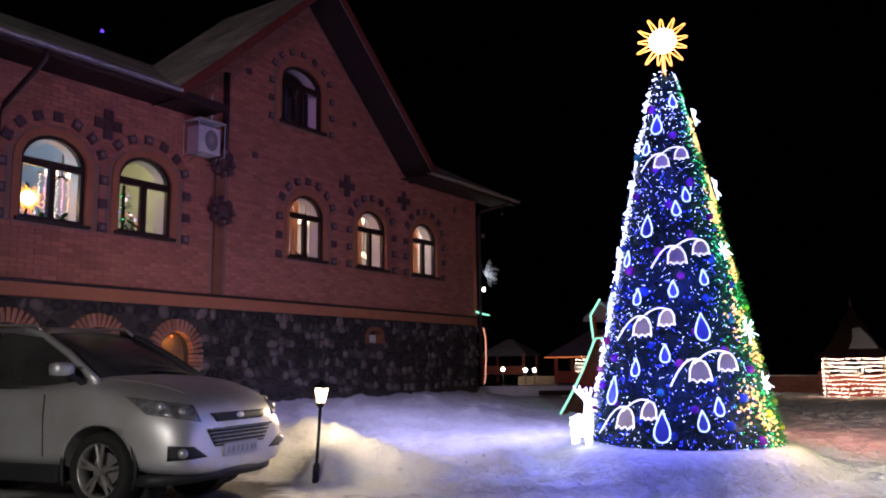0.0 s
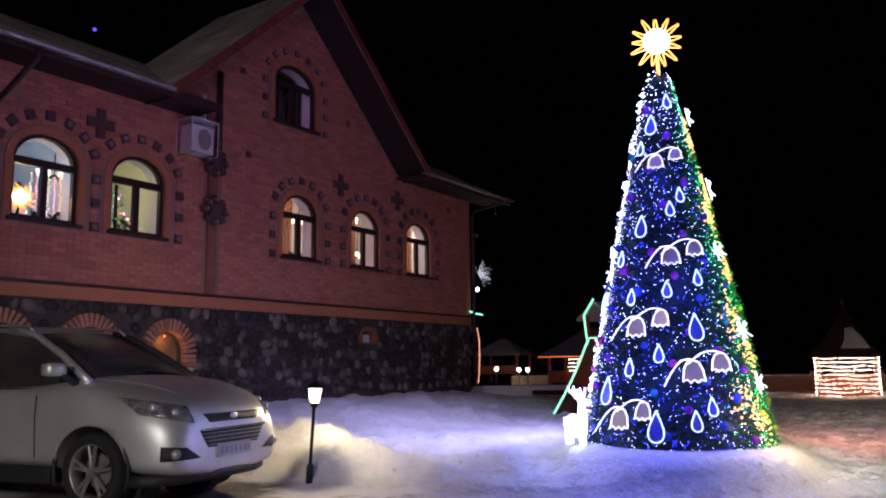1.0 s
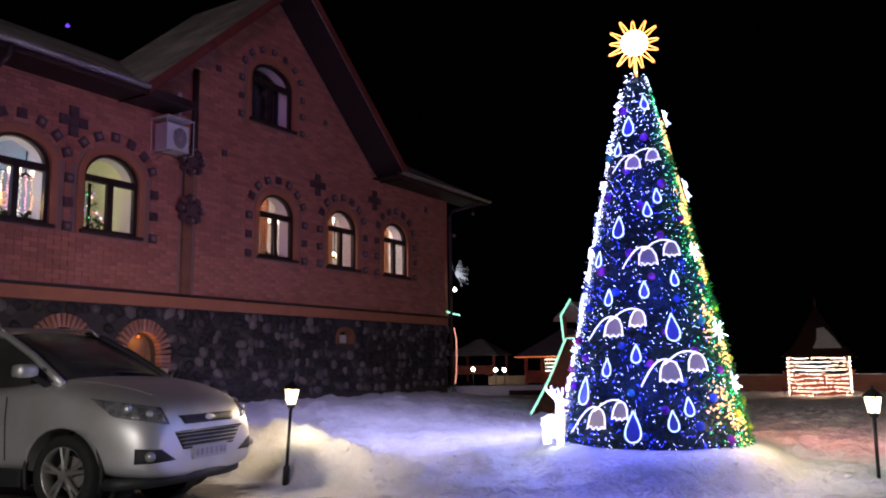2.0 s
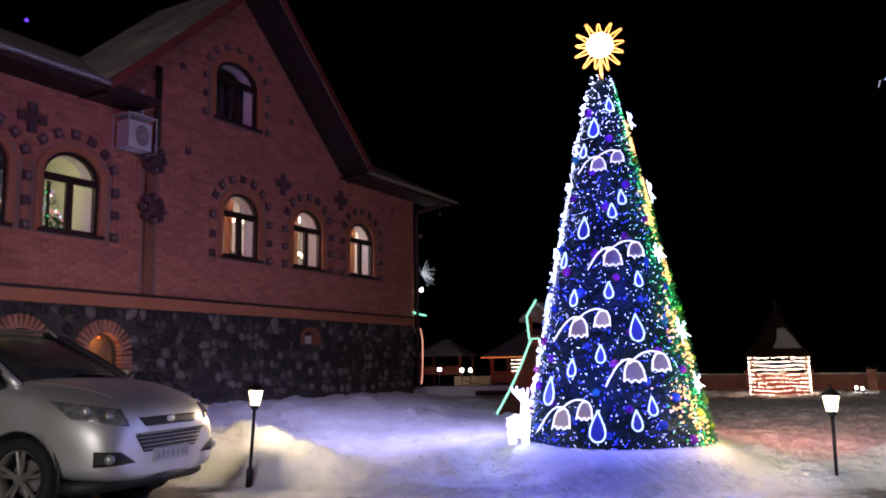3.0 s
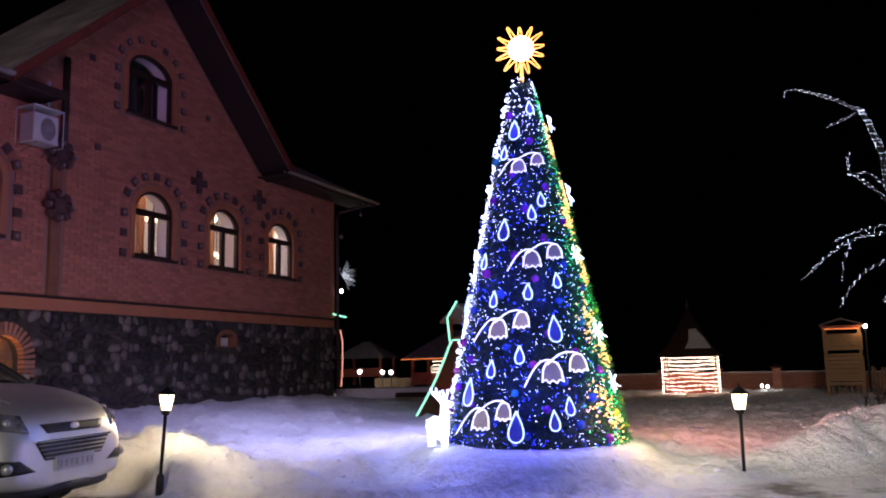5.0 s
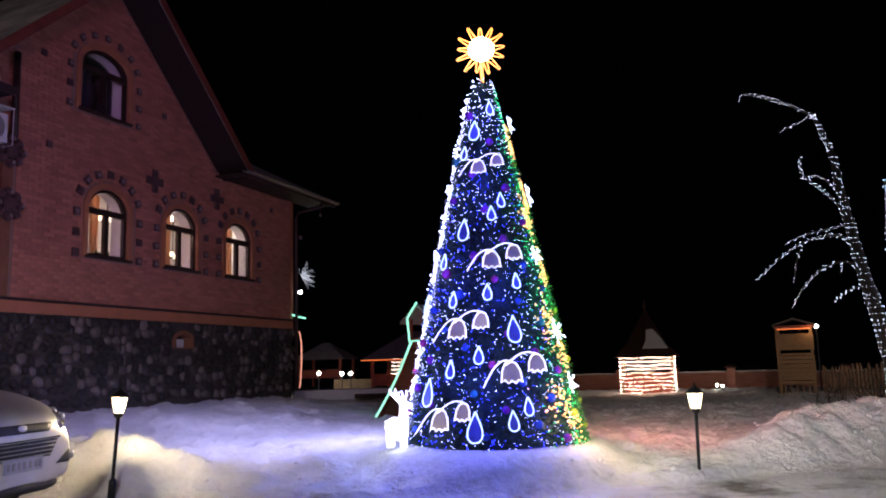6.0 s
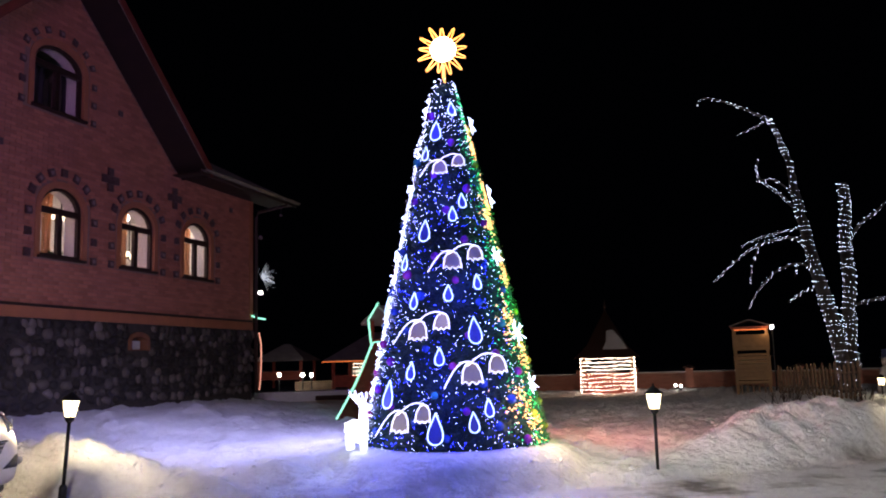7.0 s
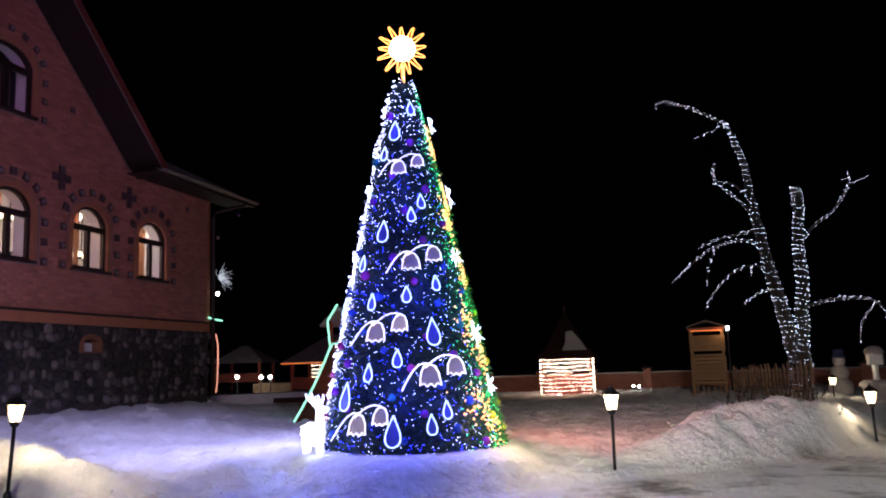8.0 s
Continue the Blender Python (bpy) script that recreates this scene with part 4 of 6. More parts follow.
        # doors: shut lines and handles
        for x in (-0.55, -1.47, -2.38):
            part("shut_line", tube(bmesh.new(), [(x, s * 0.915, 0.46), (x, s * 0.936, 0.80), (x, s * 0.928, 1.02)], 0.005, 5), CAR_BLACK, car)
        for x in (-1.30, -2.22):
            part("door_handle", tube(bmesh.new(), [(x - 0.11, s * 0.925, 0.945), (x - 0.08, s * 0.955, 0.95), (x + 0.08, s * 0.955, 0.95), (x + 0.11, s * 0.925, 0.945)], 0.016, 8), CHROME, car, "chrome door handle", True)
        # lights
        aim = (-0.75, -s * 0.66, 0)
        hl = patch("headlight", [(0.86, s * 0.48, 0.765), (0.56, s * 0.84, 0.845), (0.40, s * 0.91, 1.0), (0.74, s * 0.47, 0.915)], aim, LENS_CLEAR, "clear swept-back headlight", 12, 6, 0.012, bulge=0.02)
        for x, y, z, r0 in ((0.72, 0.60, 0.860, 0.036), (0.60, 0.72, 0.905, 0.046)):
            hit = tree_.ray_cast(Vector((x, s * y, z)) - Vector(aim) * 1.5, Vector(aim).normalized())
            bm = bmesh.new()
            ball(bm, hit[0] - Vector(aim) * 0.01 if hit[0] else (x, s * y, z), r0, 12)
            part("reflector", bm, BRIGHT, hl, "", True)
        fog = patch("fog_light_housing", [(0.92, s * 0.44, 0.455), (0.72, s * 0.76, 0.445), (0.70, s * 0.74, 0.575), (0.88, s * 0.60, 0.56)], aim, CAR_BLACK, "black fog light recess", 8, 4, 0.006)
        hit = tree_.ray_cast(Vector((0.80, s * 0.66, 0.505)) - Vector(aim) * 1.5, Vector(aim).normalized())
        bm = bmesh.new()
        ball(bm, hit[0] if hit[0] else (0.72, s * 0.75, 0.505), 0.045, 12)
        part("fog_light", bm, BRIGHT, fog, "", True)
        patch("bonnet_crease", [(0.70, s * 0.50, 1.2), (-0.1, s * 0.66, 1.2), (-0.1, s * 0.675, 1.2), (0.70, s * 0.515, 1.2)], (0, 0, -1), PAINT, "", 12, 1, 0.006)
    # front: grilles, badge, lower bumper, plate
    fwd = (-1, 0, 0)
    patch("upper_grille", [(1, -0.36, 0.755), (1, 0.36, 0.755), (1, 0.43, 0.835), (1, -0.43, 0.835)], fwd, CAR_BLACK, "narrow black upper grille", 14, 3)
    low = patch("lower_grille", [(1, -0.38, 0.535), (1, 0.38, 0.535), (1, 0.50, 0.69), (1, -0.50, 0.69)], fwd, CAR_BLACK, "black lower grille with chrome slats", 14, 5)

    def on_front(y, z, lift):
        hit = tree_.ray_cast(Vector((2, y, z)), Vector((-1, 0, 0)))
        return (hit[0] if hit[0] else Vector((0.9, y, z))) + Vector((lift, 0, 0))

    for z, w in ((0.555, 0.39), (0.59, 0.41), (0.625, 0.44), (0.66, 0.47)):
        part("slat", tube(bmesh.new(), [on_front(w * (2 * i / 12 - 1), z, 0.012) for i in range(13)], 0.004, 6), ALLOY, low)
    part("grille_surround", tube(bmesh.new(), [on_front(0.51 * (2 * i / 14 - 1), 0.695, 0.012) for i in range(15)], 0.01, 6), CHROME, low)
    bm = bmesh.new()
    rim = [(0.50, 0.85, 0.272), (0.66, 0.80, 0.272), (0.79, 0.67, 0.276), (0.875, 0.45, 0.282), (0.915, 0.2, 0.288)]
    tube(bm, [(x, -y, z) for x, y, z in rim] + [(0.92, 0, 0.29)] + [(x, y, z) for x, y, z in reversed(rim)], 0.05, 10)
    bmesh.ops.scale(bm, vec=(1, 1, 1.1), space=Matrix.Translation((0, 0, -0.28)), verts=bm.verts)
    part("lower_bumper", bm, CAR_BLACK, car, "black lower bumper", True)
    bm = bmesh.new()
    ball(bm, (0, 0, 0), 1.0, 14)
    bd = part("badge", bm, ALLOY, car, "oval chrome badge", True)
    bd.matrix_local = Matrix.Translation(on_front(0, 0.80, 0.005)) @ Matrix.Diagonal((0.012, 0.062, 0.033, 1))
    px = on_front(0, 0.475, 0.0).x
    pl = part("number_plate", box(bmesh.new(), (px + 0.0, -0.26, 0.435), (px + 0.022, 0.26, 0.55), 0.004), PLATE_WHITE, car, "white number plate with dark bars")
    for k, y in enumerate((-0.20, -0.13, -0.06, 0.01, 0.09, 0.16, 0.215)):
        part("plate_bar", box(bmesh.new(), (px + 0.020, y - 0.018, 0.462), (px + 0.025, y + 0.018, 0.522)), GREY_METAL, pl)
    part("wiper", tube(bmesh.new(), [(-0.09, 0.45, 1.21), (-0.13, 0.0, 1.235), (-0.09, -0.15, 1.22)], 0.01, 6), CAR_BLACK, car)
    part("floor_pan", box(bmesh.new(), (-3.2, -0.60, 0.24), (0.42, 0.60, 0.42), 0.04), CAR_BLACK, car)
    # wheels
    for x in (fx, rr):
        for s in (-1, 1):
            w = new("wheel")
            w.parent = car
            w.matrix_local = pose(x, s * 0.79, rl, 0, 0, 0 if s > 0 else 180)
            bm = bmesh.new()
            prof = [(0.245, -0.105), (0.315, -0.112), (0.338, -0.085), (0.342, 0.0), (0.338, 0.085), (0.315, 0.112), (0.245, 0.105)]
            rings = [[bm.verts.new((r0 * math.cos(2 * math.pi * j / 40), y, r0 * math.sin(2 * math.pi * j / 40))) for j in range(40)] for r0, y in prof]
            for a, b in zip(rings, rings[1:] + rings[:1]):
                for j in range(40):
                    bm.faces.new((a[j], a[(j + 1) % 40], b[(j + 1) % 40], b[j]))
            part("tyre", bm, RUBBER, w, "", True)
            bm = bmesh.new()
            pr = [(0.248, 0.10), (0.232, 0.095), (0.225, 0.03), (0.225, -0.10), (0.248, -0.10)]
            rings = [[bm.verts.new((r0 * math.cos(2 * math.pi * j / 40), y, r0 * math.sin(2 * math.pi * j / 40))) for j in range(40)] for r0, y in pr]
            for a, b in zip(rings, rings[1:] + rings[:1]):
                for j in range(40):
                    bm.faces.new((a[j], a[(j + 1) % 40], b[(j + 1) % 40], b[j]))
            rim = part("rim", bm, ALLOY, w, "dusty five-spoke alloy rim", True)
            for k in range(5):
                for off in (-0.16, 0.16):
                    a = 2 * math.pi * k / 5 + 0.3
                    part("spoke", tube(bmesh.new(), [(0.04 * math.cos(a), 0.075, 0.04 * math.sin(a)), (0.235 * math.cos(a + off), 0.08, 0.235 * math.sin(a + off))], 0.02, 6, 0.017), ALLOY, rim)
            part("hub", tube(bmesh.new(), [(0, 0.02, 0), (0, 0.095, 0)], 0.045, 12), ALLOY, rim)
            part("brake_disc", tube(bmesh.new(), [(0, -0.02, 0), (0, 0.0, 0)], 0.15, 20), GREY_METAL, rim)
    return car


build_car((-7.33, 5.60, 0.05), 12, 1.05)

# ---- garden lanterns along the road ----


def garden_lantern(at, turn=0, lean=0.0, power=16):
    t = thing("garden_lantern", "black metal garden lantern post with lit glass, in snow", "lantern", at, turn, "lanterns along the road")
    t.matrix_world = pose(*at, 0, lean, turn)
    part("foot", lathe(bmesh.new(), [(0.042, -0.1), (0.042, 0.10), (0.034, 0.13), (0.024, 0.14)], n=12), BLACK, t, smooth=True)
    part("post", tube(bmesh.new(), [(0, 0, 0.12), (0, 0, 0.80)], 0.02, 10), BLACK, t, smooth=True)
    part("collar", lathe(bmesh.new(), [(0.024, 0.78), (0.045, 0.80), (0.05, 0.825), (0.062, 0.84)], n=12), BLACK, t)
    pane = part("lantern_glass", lathe(bmesh.new(), [(0.058, 0.842), (0.088, 1.008)], n=6), LANTERN, t, "lit frosted glass")
    pane.visible_shadow = False
    for i in range(6):
        a = 2 * math.pi * i / 6
        part("glazing_bar", tube(bmesh.new(), [(0.060 * math.cos(a), 0.060 * math.sin(a), 0.84), (0.091 * math.cos(a), 0.091 * math.sin(a), 1.012)], 0.005, 5), BLACK, t)
    part("cap", lathe(bmesh.new(), [(0.105, 1.010), (0.105, 1.022), (0.06, 1.06), (0.03, 1.085), (0.012, 1.10), (0.012, 1.125), (0.004, 1.13)], n=12), BLACK, t)
    centre = t.matrix_world @ Vector((0, 0, 0.93))
    lamp("lantern_light", "POINT", tuple(centre), power, (1.0, 0.78, 0.48), 0.03)
    return t


garden_lantern((-6.70, 7.32, 0.10), 20, 3.4, 78)
garden_lantern((-0.79, 10.07, -0.05), 50, 0.6, 20)
garden_lantern((2.74, 13.75, -0.24), 10, -1.5, 22)
garden_lantern((3.95, 24.0, -0.32), 0, 0, 22)

# ---- big lit tree ----
TX, TY, TZ = -3.17, 9.93, 0.40
TH, TR, TT = 4.58, 1.08, 0.10
FACE = math.degrees(math.atan2(-TX, TY))      # the tree's front looks back along this bearing


def on_cone(theta, z, out=0.0):
    """Point and outward turn on the tree at a bearing from its front and a height above the snow."""
    r = TR + (TT - TR) * z / TH + out
    a = radians(theta) + math.atan2(-TY, -TX)
    return Vector((r * math.cos(a), r * math.sin(a), z)), math.degrees(a)


def facing(theta, z, out):
    """Pose of an ornament that lies on the slope: x to its right, y up the slope, z out."""
    p, a = on_cone(theta, z, out)
    lean = math.degrees(math.atan2(TR - TT, TH))
    return Matrix.Translation(p) @ pose(0, 0, 0, 0, 0, a + 90) @ pose(0, 0, 0, 90 - lean)


def build_lit_tree():
    tree = thing("christmas_tree", "tall artificial cone tree with blue lights and ornaments on snow", "tree", (TX, TY, TZ))
    rng = random.Random(2)
    part("core", lathe(bmesh.new(), [(TR - 0.07, -0.1), (TR - 0.08, 0.0), (TT - 0.06, TH - 0.05), (0.015, TH + 0.04)], n=40), NEEDLE, tree, "dark inner cone")
    verts, faces = [], []
    for i in range(17500):
        z = TH * (1 - math.sqrt(rng.random() * 0.985 + 0.003)) if i < 15000 else TH * rng.uniform(0.72, 1.0)
        th = rng.uniform(0, 360)
        p, a = on_cone(th, z, -0.05)
        a = radians(a)
        outv = Vector((math.cos(a), math.sin(a), 0.15))
        side = Vector((-math.sin(a), math.cos(a), 0))
        d = (outv + side * rng.uniform(-0.9, 0.9) + Vector((0, 0, rng.uniform(-0.8, 0.6)))).normalized()
        ln = rng.uniform(0.06, 0.15)
        w = d.cross(Vector((rng.uniform(-1, 1), rng.uniform(-1, 1), rng.uniform(-1, 1)))).normalized() * rng.uniform(0.006, 0.014)
        k = len(verts)
        verts += [p - w, p + w, p + d * ln]
        faces.append((k, k + 1, k + 2))
    me = bpy.data.meshes.new("needles")
    me.from_pydata(verts, [], faces)
    me.materials.append(NEEDLE)
    ob = new("needles", me)
    ob.parent = tree
    tagged(ob, "short dark green tinsel needles", kind="stuff")
    # bushy tinsel down the flanks: green to one side, silver to the other
    for name, material, label, mid, wide, count in (("green_tinsel", TINSEL_GREEN, "bushy green tinsel garland", 65, 15, 6000), ("silver_tinsel", TINSEL_SILVER, "silver tinsel garland", -90, 9, 1500)):
        verts, faces = [], []
        for _ in range(count):
            z = TH * (1 - math.sqrt(rng.random() * 0.97 + 0.02))
            p, a = on_cone(rng.gauss(mid + 7 * math.sin(z * 5), wide), z, rng.uniform(-0.02, 0.06))
            a = radians(a)
            d = (Vector((math.cos(a), math.sin(a), 0.0)) + Vector([rng.uniform(-0.9, 0.9) for _ in range(3)])).normalized()
            w = d.cross(Vector([rng.uniform(-1, 1) for _ in range(3)])).normalized() * rng.uniform(0.004, 0.010)
            k = len(verts)
            verts += [p - w, p + w, p + d * rng.uniform(0.04, 0.085)]
            faces.append((k, k + 1, k + 2))
        me = bpy.data.meshes.new(name)
        me.from_pydata(verts, [], faces)
        me.materials.append(material)
        ob = new(name, me)
        ob.parent = tree
        tagged(ob, label, kind="stuff")
    # lights: blue-white on the front, cold white down one flank, green and gold down the other
    beads = {"blue": bmesh.new(), "cold": bmesh.new(), "green": bmesh.new(), "gold": bmesh.new()}

    def bead(kind, th, z, r, out):
        p, _ = on_cone(th, z, out)
        bulb(beads[kind], p, r)

    for _ in range(1900):
        z = TH * (1 - math.sqrt(rng.random() * 0.99 + 0.004))
        bead("blue", rng.uniform(-180, 180), z, rng.uniform(0.003, 0.0052), -0.015)
    for _ in range(1350):
        z = TH * (1 - math.sqrt(rng.random() * 0.99 + 0.004))
        bead("cold", rng.uniform(-180, 60), z, rng.uniform(0.0034, 0.0056), 0.06)
    for _ in range(190):
        bead("cold", rng.uniform(-180, 180), TH * rng.uniform(0.84, 1.015), rng.uniform(0.005, 0.009), 0.04)
    for _ in range(240):
        bead("cold", rng.uniform(-120, 55), TH * rng.uniform(0.45, 0.95), rng.uniform(0.0035, 0.0060), 0.06)
    for _ in range(300):
        z = TH * (1 - rng.random() ** 0.75)
        bead("cold", rng.gauss(-88, 11), z, rng.uniform(0.006, 0.014), 0.07)
    for zc in (0.42, 0.75, 1.15, 1.62, 2.02, 2.38, 2.75, 3.2, 3.7, 4.2):
        for _ in range(16):
            bead("cold", rng.gauss(-86, 5), max(0.05, zc + rng.gauss(0, 0.09)), rng.uniform(0.008, 0.016), rng.uniform(0.04, 0.11))
    for _ in range(620):
        z = TH * (1 - rng.random() ** 0.75) * 0.98
        bead("green", rng.gauss(62, 13), z, rng.uniform(0.005, 0.009), 0.05)
    for zc, th0 in ((3.75, 66), (3.05, 74), (2.70, 60), (2.1, 70), (1.45, 54), (1.05, 66), (0.50, 47), (0.30, 58)):
        for _ in range(60):
            bead("gold", th0 + rng.gauss(0, 6), max(0.05, zc + rng.gauss(0, 0.13)), rng.uniform(0.007, 0.014), 0.07)
    for kind, m, label in (("blue", LED_BLUE, "blue pinpoint lights"), ("cold", LED_COLD, "cold white pinpoint lights"), ("green", LED_GREEN, "green pinpoint lights"), ("gold", LED_WARM, "gold pinpoint lights")):
        tagged(part("light_string", beads[kind], m, tree, label), kind="stuff")
    # glass balls
    cols = [mat("blue_ball", (0.05, 0.12, 0.55), 0.2, 0.2, bump=0), mat("violet_ball", (0.28, 0.04, 0.45), 0.2, 0.2, bump=0), mat("teal_ball", (0.05, 0.35, 0.45), 0.2, 0.2, bump=0), mat("lime_ball", (0.35, 0.45, 0.05), 0.2, 0.2, bump=0), mat("pink_ball", (0.5, 0.05, 0.30), 0.2, 0.2, bump=0)]
    meshes = []
    for c in cols:
        bm = bmesh.new()
        ball(bm, (0, 0, 0), 1.0, 12)
        me = bpy.data.meshes.new("glass_ball")
        bm.to_mesh(me)
        bm.free()
        me.materials.append(c)
        me.shade_smooth()
        meshes.append(me)
    for i in range(110):
        z = TH * (1 - math.sqrt((i + 0.5) / 112))
        th = (i * 137.5) % 360 - 180
        if abs(th) > 115:
            continue
        p, a = on_cone(th, z + 0.05, 0.06)
        b = new("glass_ball", meshes[3 if th > 58 else rng.choice((0, 0, 1, 1, 2, 4))])
        b.parent = tree
        b.matrix_local = Matrix.Translation(p) @ Matrix.Scale(rng.uniform(0.042, 0.060), 4)
    # lit drops: rope-light outline on a pale plate
    drops = [(16, 4.57, .19), (-20, 4.27, .27), (-38, 3.98, .19), (18, 3.33, .19), (5, 3.16, .19), (-27, 2.97, .28), (-49, 2.60, .2), (24, 2.32, .19), (-2, 2.19, .2), (-32, 2.12, .2), (-72, 2.1, .22), (17, 1.75, .32), (-9, 1.46, .21), (-29, 1.31, .21), (-46, 1.05, .33), (21, 0.88, .21), (11, 0.73, .23), (-11, 0.67, .35)]
    for th, z, h in drops:
        m = facing(th, z - TZ, 0.10)
        d = part("drop_ornament", bmesh.new(), DROP_PLATE, tree, "drop plate tinted blue as if lit, with a lit outline")
        loop = []
        for i in range(26):
            s = 2 * math.pi * i / 26
            w = 0.5 * math.sin(s) * math.sin(s / 2) ** 1.6 * 0.72
            loop.append((w * h, 0.5 * h * math.cos(s), 0))
        bm = bmesh.new()
        top = [bm.verts.new((x, y, 0.004)) for x, y, _ in loop]
        low = [bm.verts.new((x, y, -0.004)) for x, y, _ in loop]
        bm.faces.new(top)
        bm.faces.new(low[::-1])
        for i in range(26):
            bm.faces.new((top[i], low[i], low[(i + 1) % 26], top[(i + 1) % 26]))
        bm.to_mesh(d.data)
        bm.free()
        d.matrix_local = m
        part("rope_light", tube(bmesh.new(), [(x, y, 0.006) for x, y, _ in loop[1:]], 0.007, 6, closed=True), TUBE_COLD, d, "lit cold white rope")
    # bells hanging on arched stems
    for th, z, s in ((-7, 3.83, 0.78), (5, 2.65, 0.92), (-23, 1.84, 0.98), (14, 1.34, 1.05), (-31, 0.82, 1.0)):
        b = new("bell_ornament")
        b.parent = tree
        b.matrix_local = facing(th, z - TZ, 0.11) @ Matrix.Scale(s * 1.18, 4)
        tagged(b, "two pale bell flowers on an arched lit stem")
        for cx, cy, k, stem in ((-0.03, -0.07, 1.0, (-0.30, -0.20)), (0.22, 0.01, 0.86, (-0.07, 0.0))):
            prof = [(-0.10, -0.09), (-0.085, 0.02), (-0.05, 0.085), (0, 0.105), (0.05, 0.085), (0.085, 0.02), (0.10, -0.09), (0.065, -0.07), (0.035, -0.10), (0, -0.075), (-0.035, -0.10), (-0.065, -0.07)]
            pts = [(cx + x * k, cy + y * k) for x, y in prof]
            bm = bmesh.new()
            top, low = [bm.verts.new((x, y, 0.006)) for x, y in pts], [bm.verts.new((x, y, -0.006)) for x, y in pts]
            bm.faces.new(top)
            bm.faces.new(low[::-1])
            for i in range(12):
                bm.faces.new((top[i], low[i], low[(i + 1) % 12], top[(i + 1) % 12]))
            part("bell", bm, PLATE, b, "pale bell plate")
            part("rope_light", tube(bmesh.new(), [(x, y, 0.008) for x, y in pts], 0.0055, 6, closed=True), BELL_ROPE, b, "lit bell outline")
            ax, ay = stem
            arc = [(ax + (cx - ax) * u, ay + (cy + 0.105 * k - ay) * math.sin(u * math.pi / 2) + 0.03 * math.sin(u * math.pi), 0.008) for u in (i / 10 for i in range(11))]
            part("stem", tube(bmesh.new(), arc, 0.0055, 6), BELL_ROPE, b, "lit arched stem")
    # snowflake bursts on the flank
    for th, z, r in ((78, 4.40, 0.12), (80, 3.46, 0.15), (52, 2.65, 0.12), (58, 1.72, 0.16), (62, 1.12, 0.13)):
        bm = bmesh.new()
        for i in range(12):
            a = math.pi * 2 * i / 12
            q = r * (1.0 if i % 2 else 0.72)
            tube(bm, [(0, 0, 0.01), (q * math.cos(a), q * math.sin(a), 0.01 + 0.02 * (i % 3))], 0.0035, 5)
        f = part("snowflake_ornament", bm, LED_COLD, tree, "lit white snowflake burst")
        f.matrix_local = facing(th, z - TZ, 0.10)
    # star on the top
    star = new("star")
    star.parent = tree
    star.matrix_local = Matrix.Translation((0, 0, 5.45 - TZ)) @ pose(0, 0, 0, 0, 0, math.degrees(math.atan2(-TY, -TX)) + 90) @ pose(0, 0, 0, 90)
    tagged(star, "lit rayed star of amber rope light")
    for i in range(13):
        a = 2 * math.pi * (i + 0.3) / 13
        R = 0.35 if i % 3 else 0.31
        c, s = math.cos(a), math.sin(a)
        pts = [(c * r - s * w, s * r + c * w, 0.03 * math.sin(i * 2.1)) for r, w in ((0.10, 0.034), (0.22, 0.022), (R - 0.01, 0.010), (R, 0.0), (R - 0.01, -0.010), (0.22, -0.022), (0.10, -0.034))]
        part("ray", tube(bmesh.new(), pts, 0.009, 6, closed=True), STAR_EDGE, star, "amber rope-light ray")
    bm = bmesh.new()
    for i in range(14):
        a = 2 * math.pi * (i + 0.3) / 14
        for w in (-0.02, 0.02):
            tube(bm, [(0, 0, 0.0), (0.165 * math.cos(a) - w * math.sin(a), 0.165 * math.sin(a) + w * math.cos(a), 0.05)], 0.010, 6)
    ball(bm, (0, 0, 0.0), 0.112, 16)
    part("star_core", bm, STAR_CORE, star, "glaring white centre")
    part("star_post", tube(bmesh.new(), [(0, -0.45, 0), (0, -0.2, 0)], 0.022, 8), STAR_EDGE, star)
    # the strings' own light on needles and snow
    BLUE, GREEN = (0.05, 0.07, 1.0), (0.10, 1.0, 0.22)
    for th, z, p, c in ((-50, 0.7, 17, BLUE), (-8, 0.8, 18, BLUE), (34, 0.7, 14, BLUE), (-32, 1.9, 20, BLUE), (16, 1.9, 20, BLUE), (-8, 3.1, 16, BLUE), (0, 3.9, 17, BLUE), (-5, 4.5, 11, BLUE), (58, 0.45, 24, (1.0, 0.66, 0.28)), (66, 1.2, 6, (1.0, 0.66, 0.25)), (68, 1.7, 11, GREEN), (70, 2.9, 9, GREEN), (-84, 1.0, 10, (0.6, 0.7, 1.0)), (-86, 2.4, 7, (0.6, 0.7, 1.0))):
        q, _ = on_cone(th, z, 0.42)
        lamp("string_glow", "POINT", (TX + q.x, TY + q.y, TZ + q.z), p, c, 0.16)
    lamp("star_light", "POINT", (TX, TY - 0.3, 5.45), 22, (1.0, 0.85, 0.6), 0.2)


# grey drop plates; the blue of their lights is put into the colour
DROP_PLATE = mat("frosted_plate_lit_blue", (0.10, 0.12, 0.55), 0.4, vary=0.1, bump=0.05)
PLATE = mat("frosted_pale_plate", (0.62, 0.50, 0.26), 0.5, vary=0.1, bump=0.05)
BELL_ROPE = glow("soft_white_rope_light", (0.88, 0.86, 1.0), 2.2)
build_lit_tree()

# ---- glowing deer ----


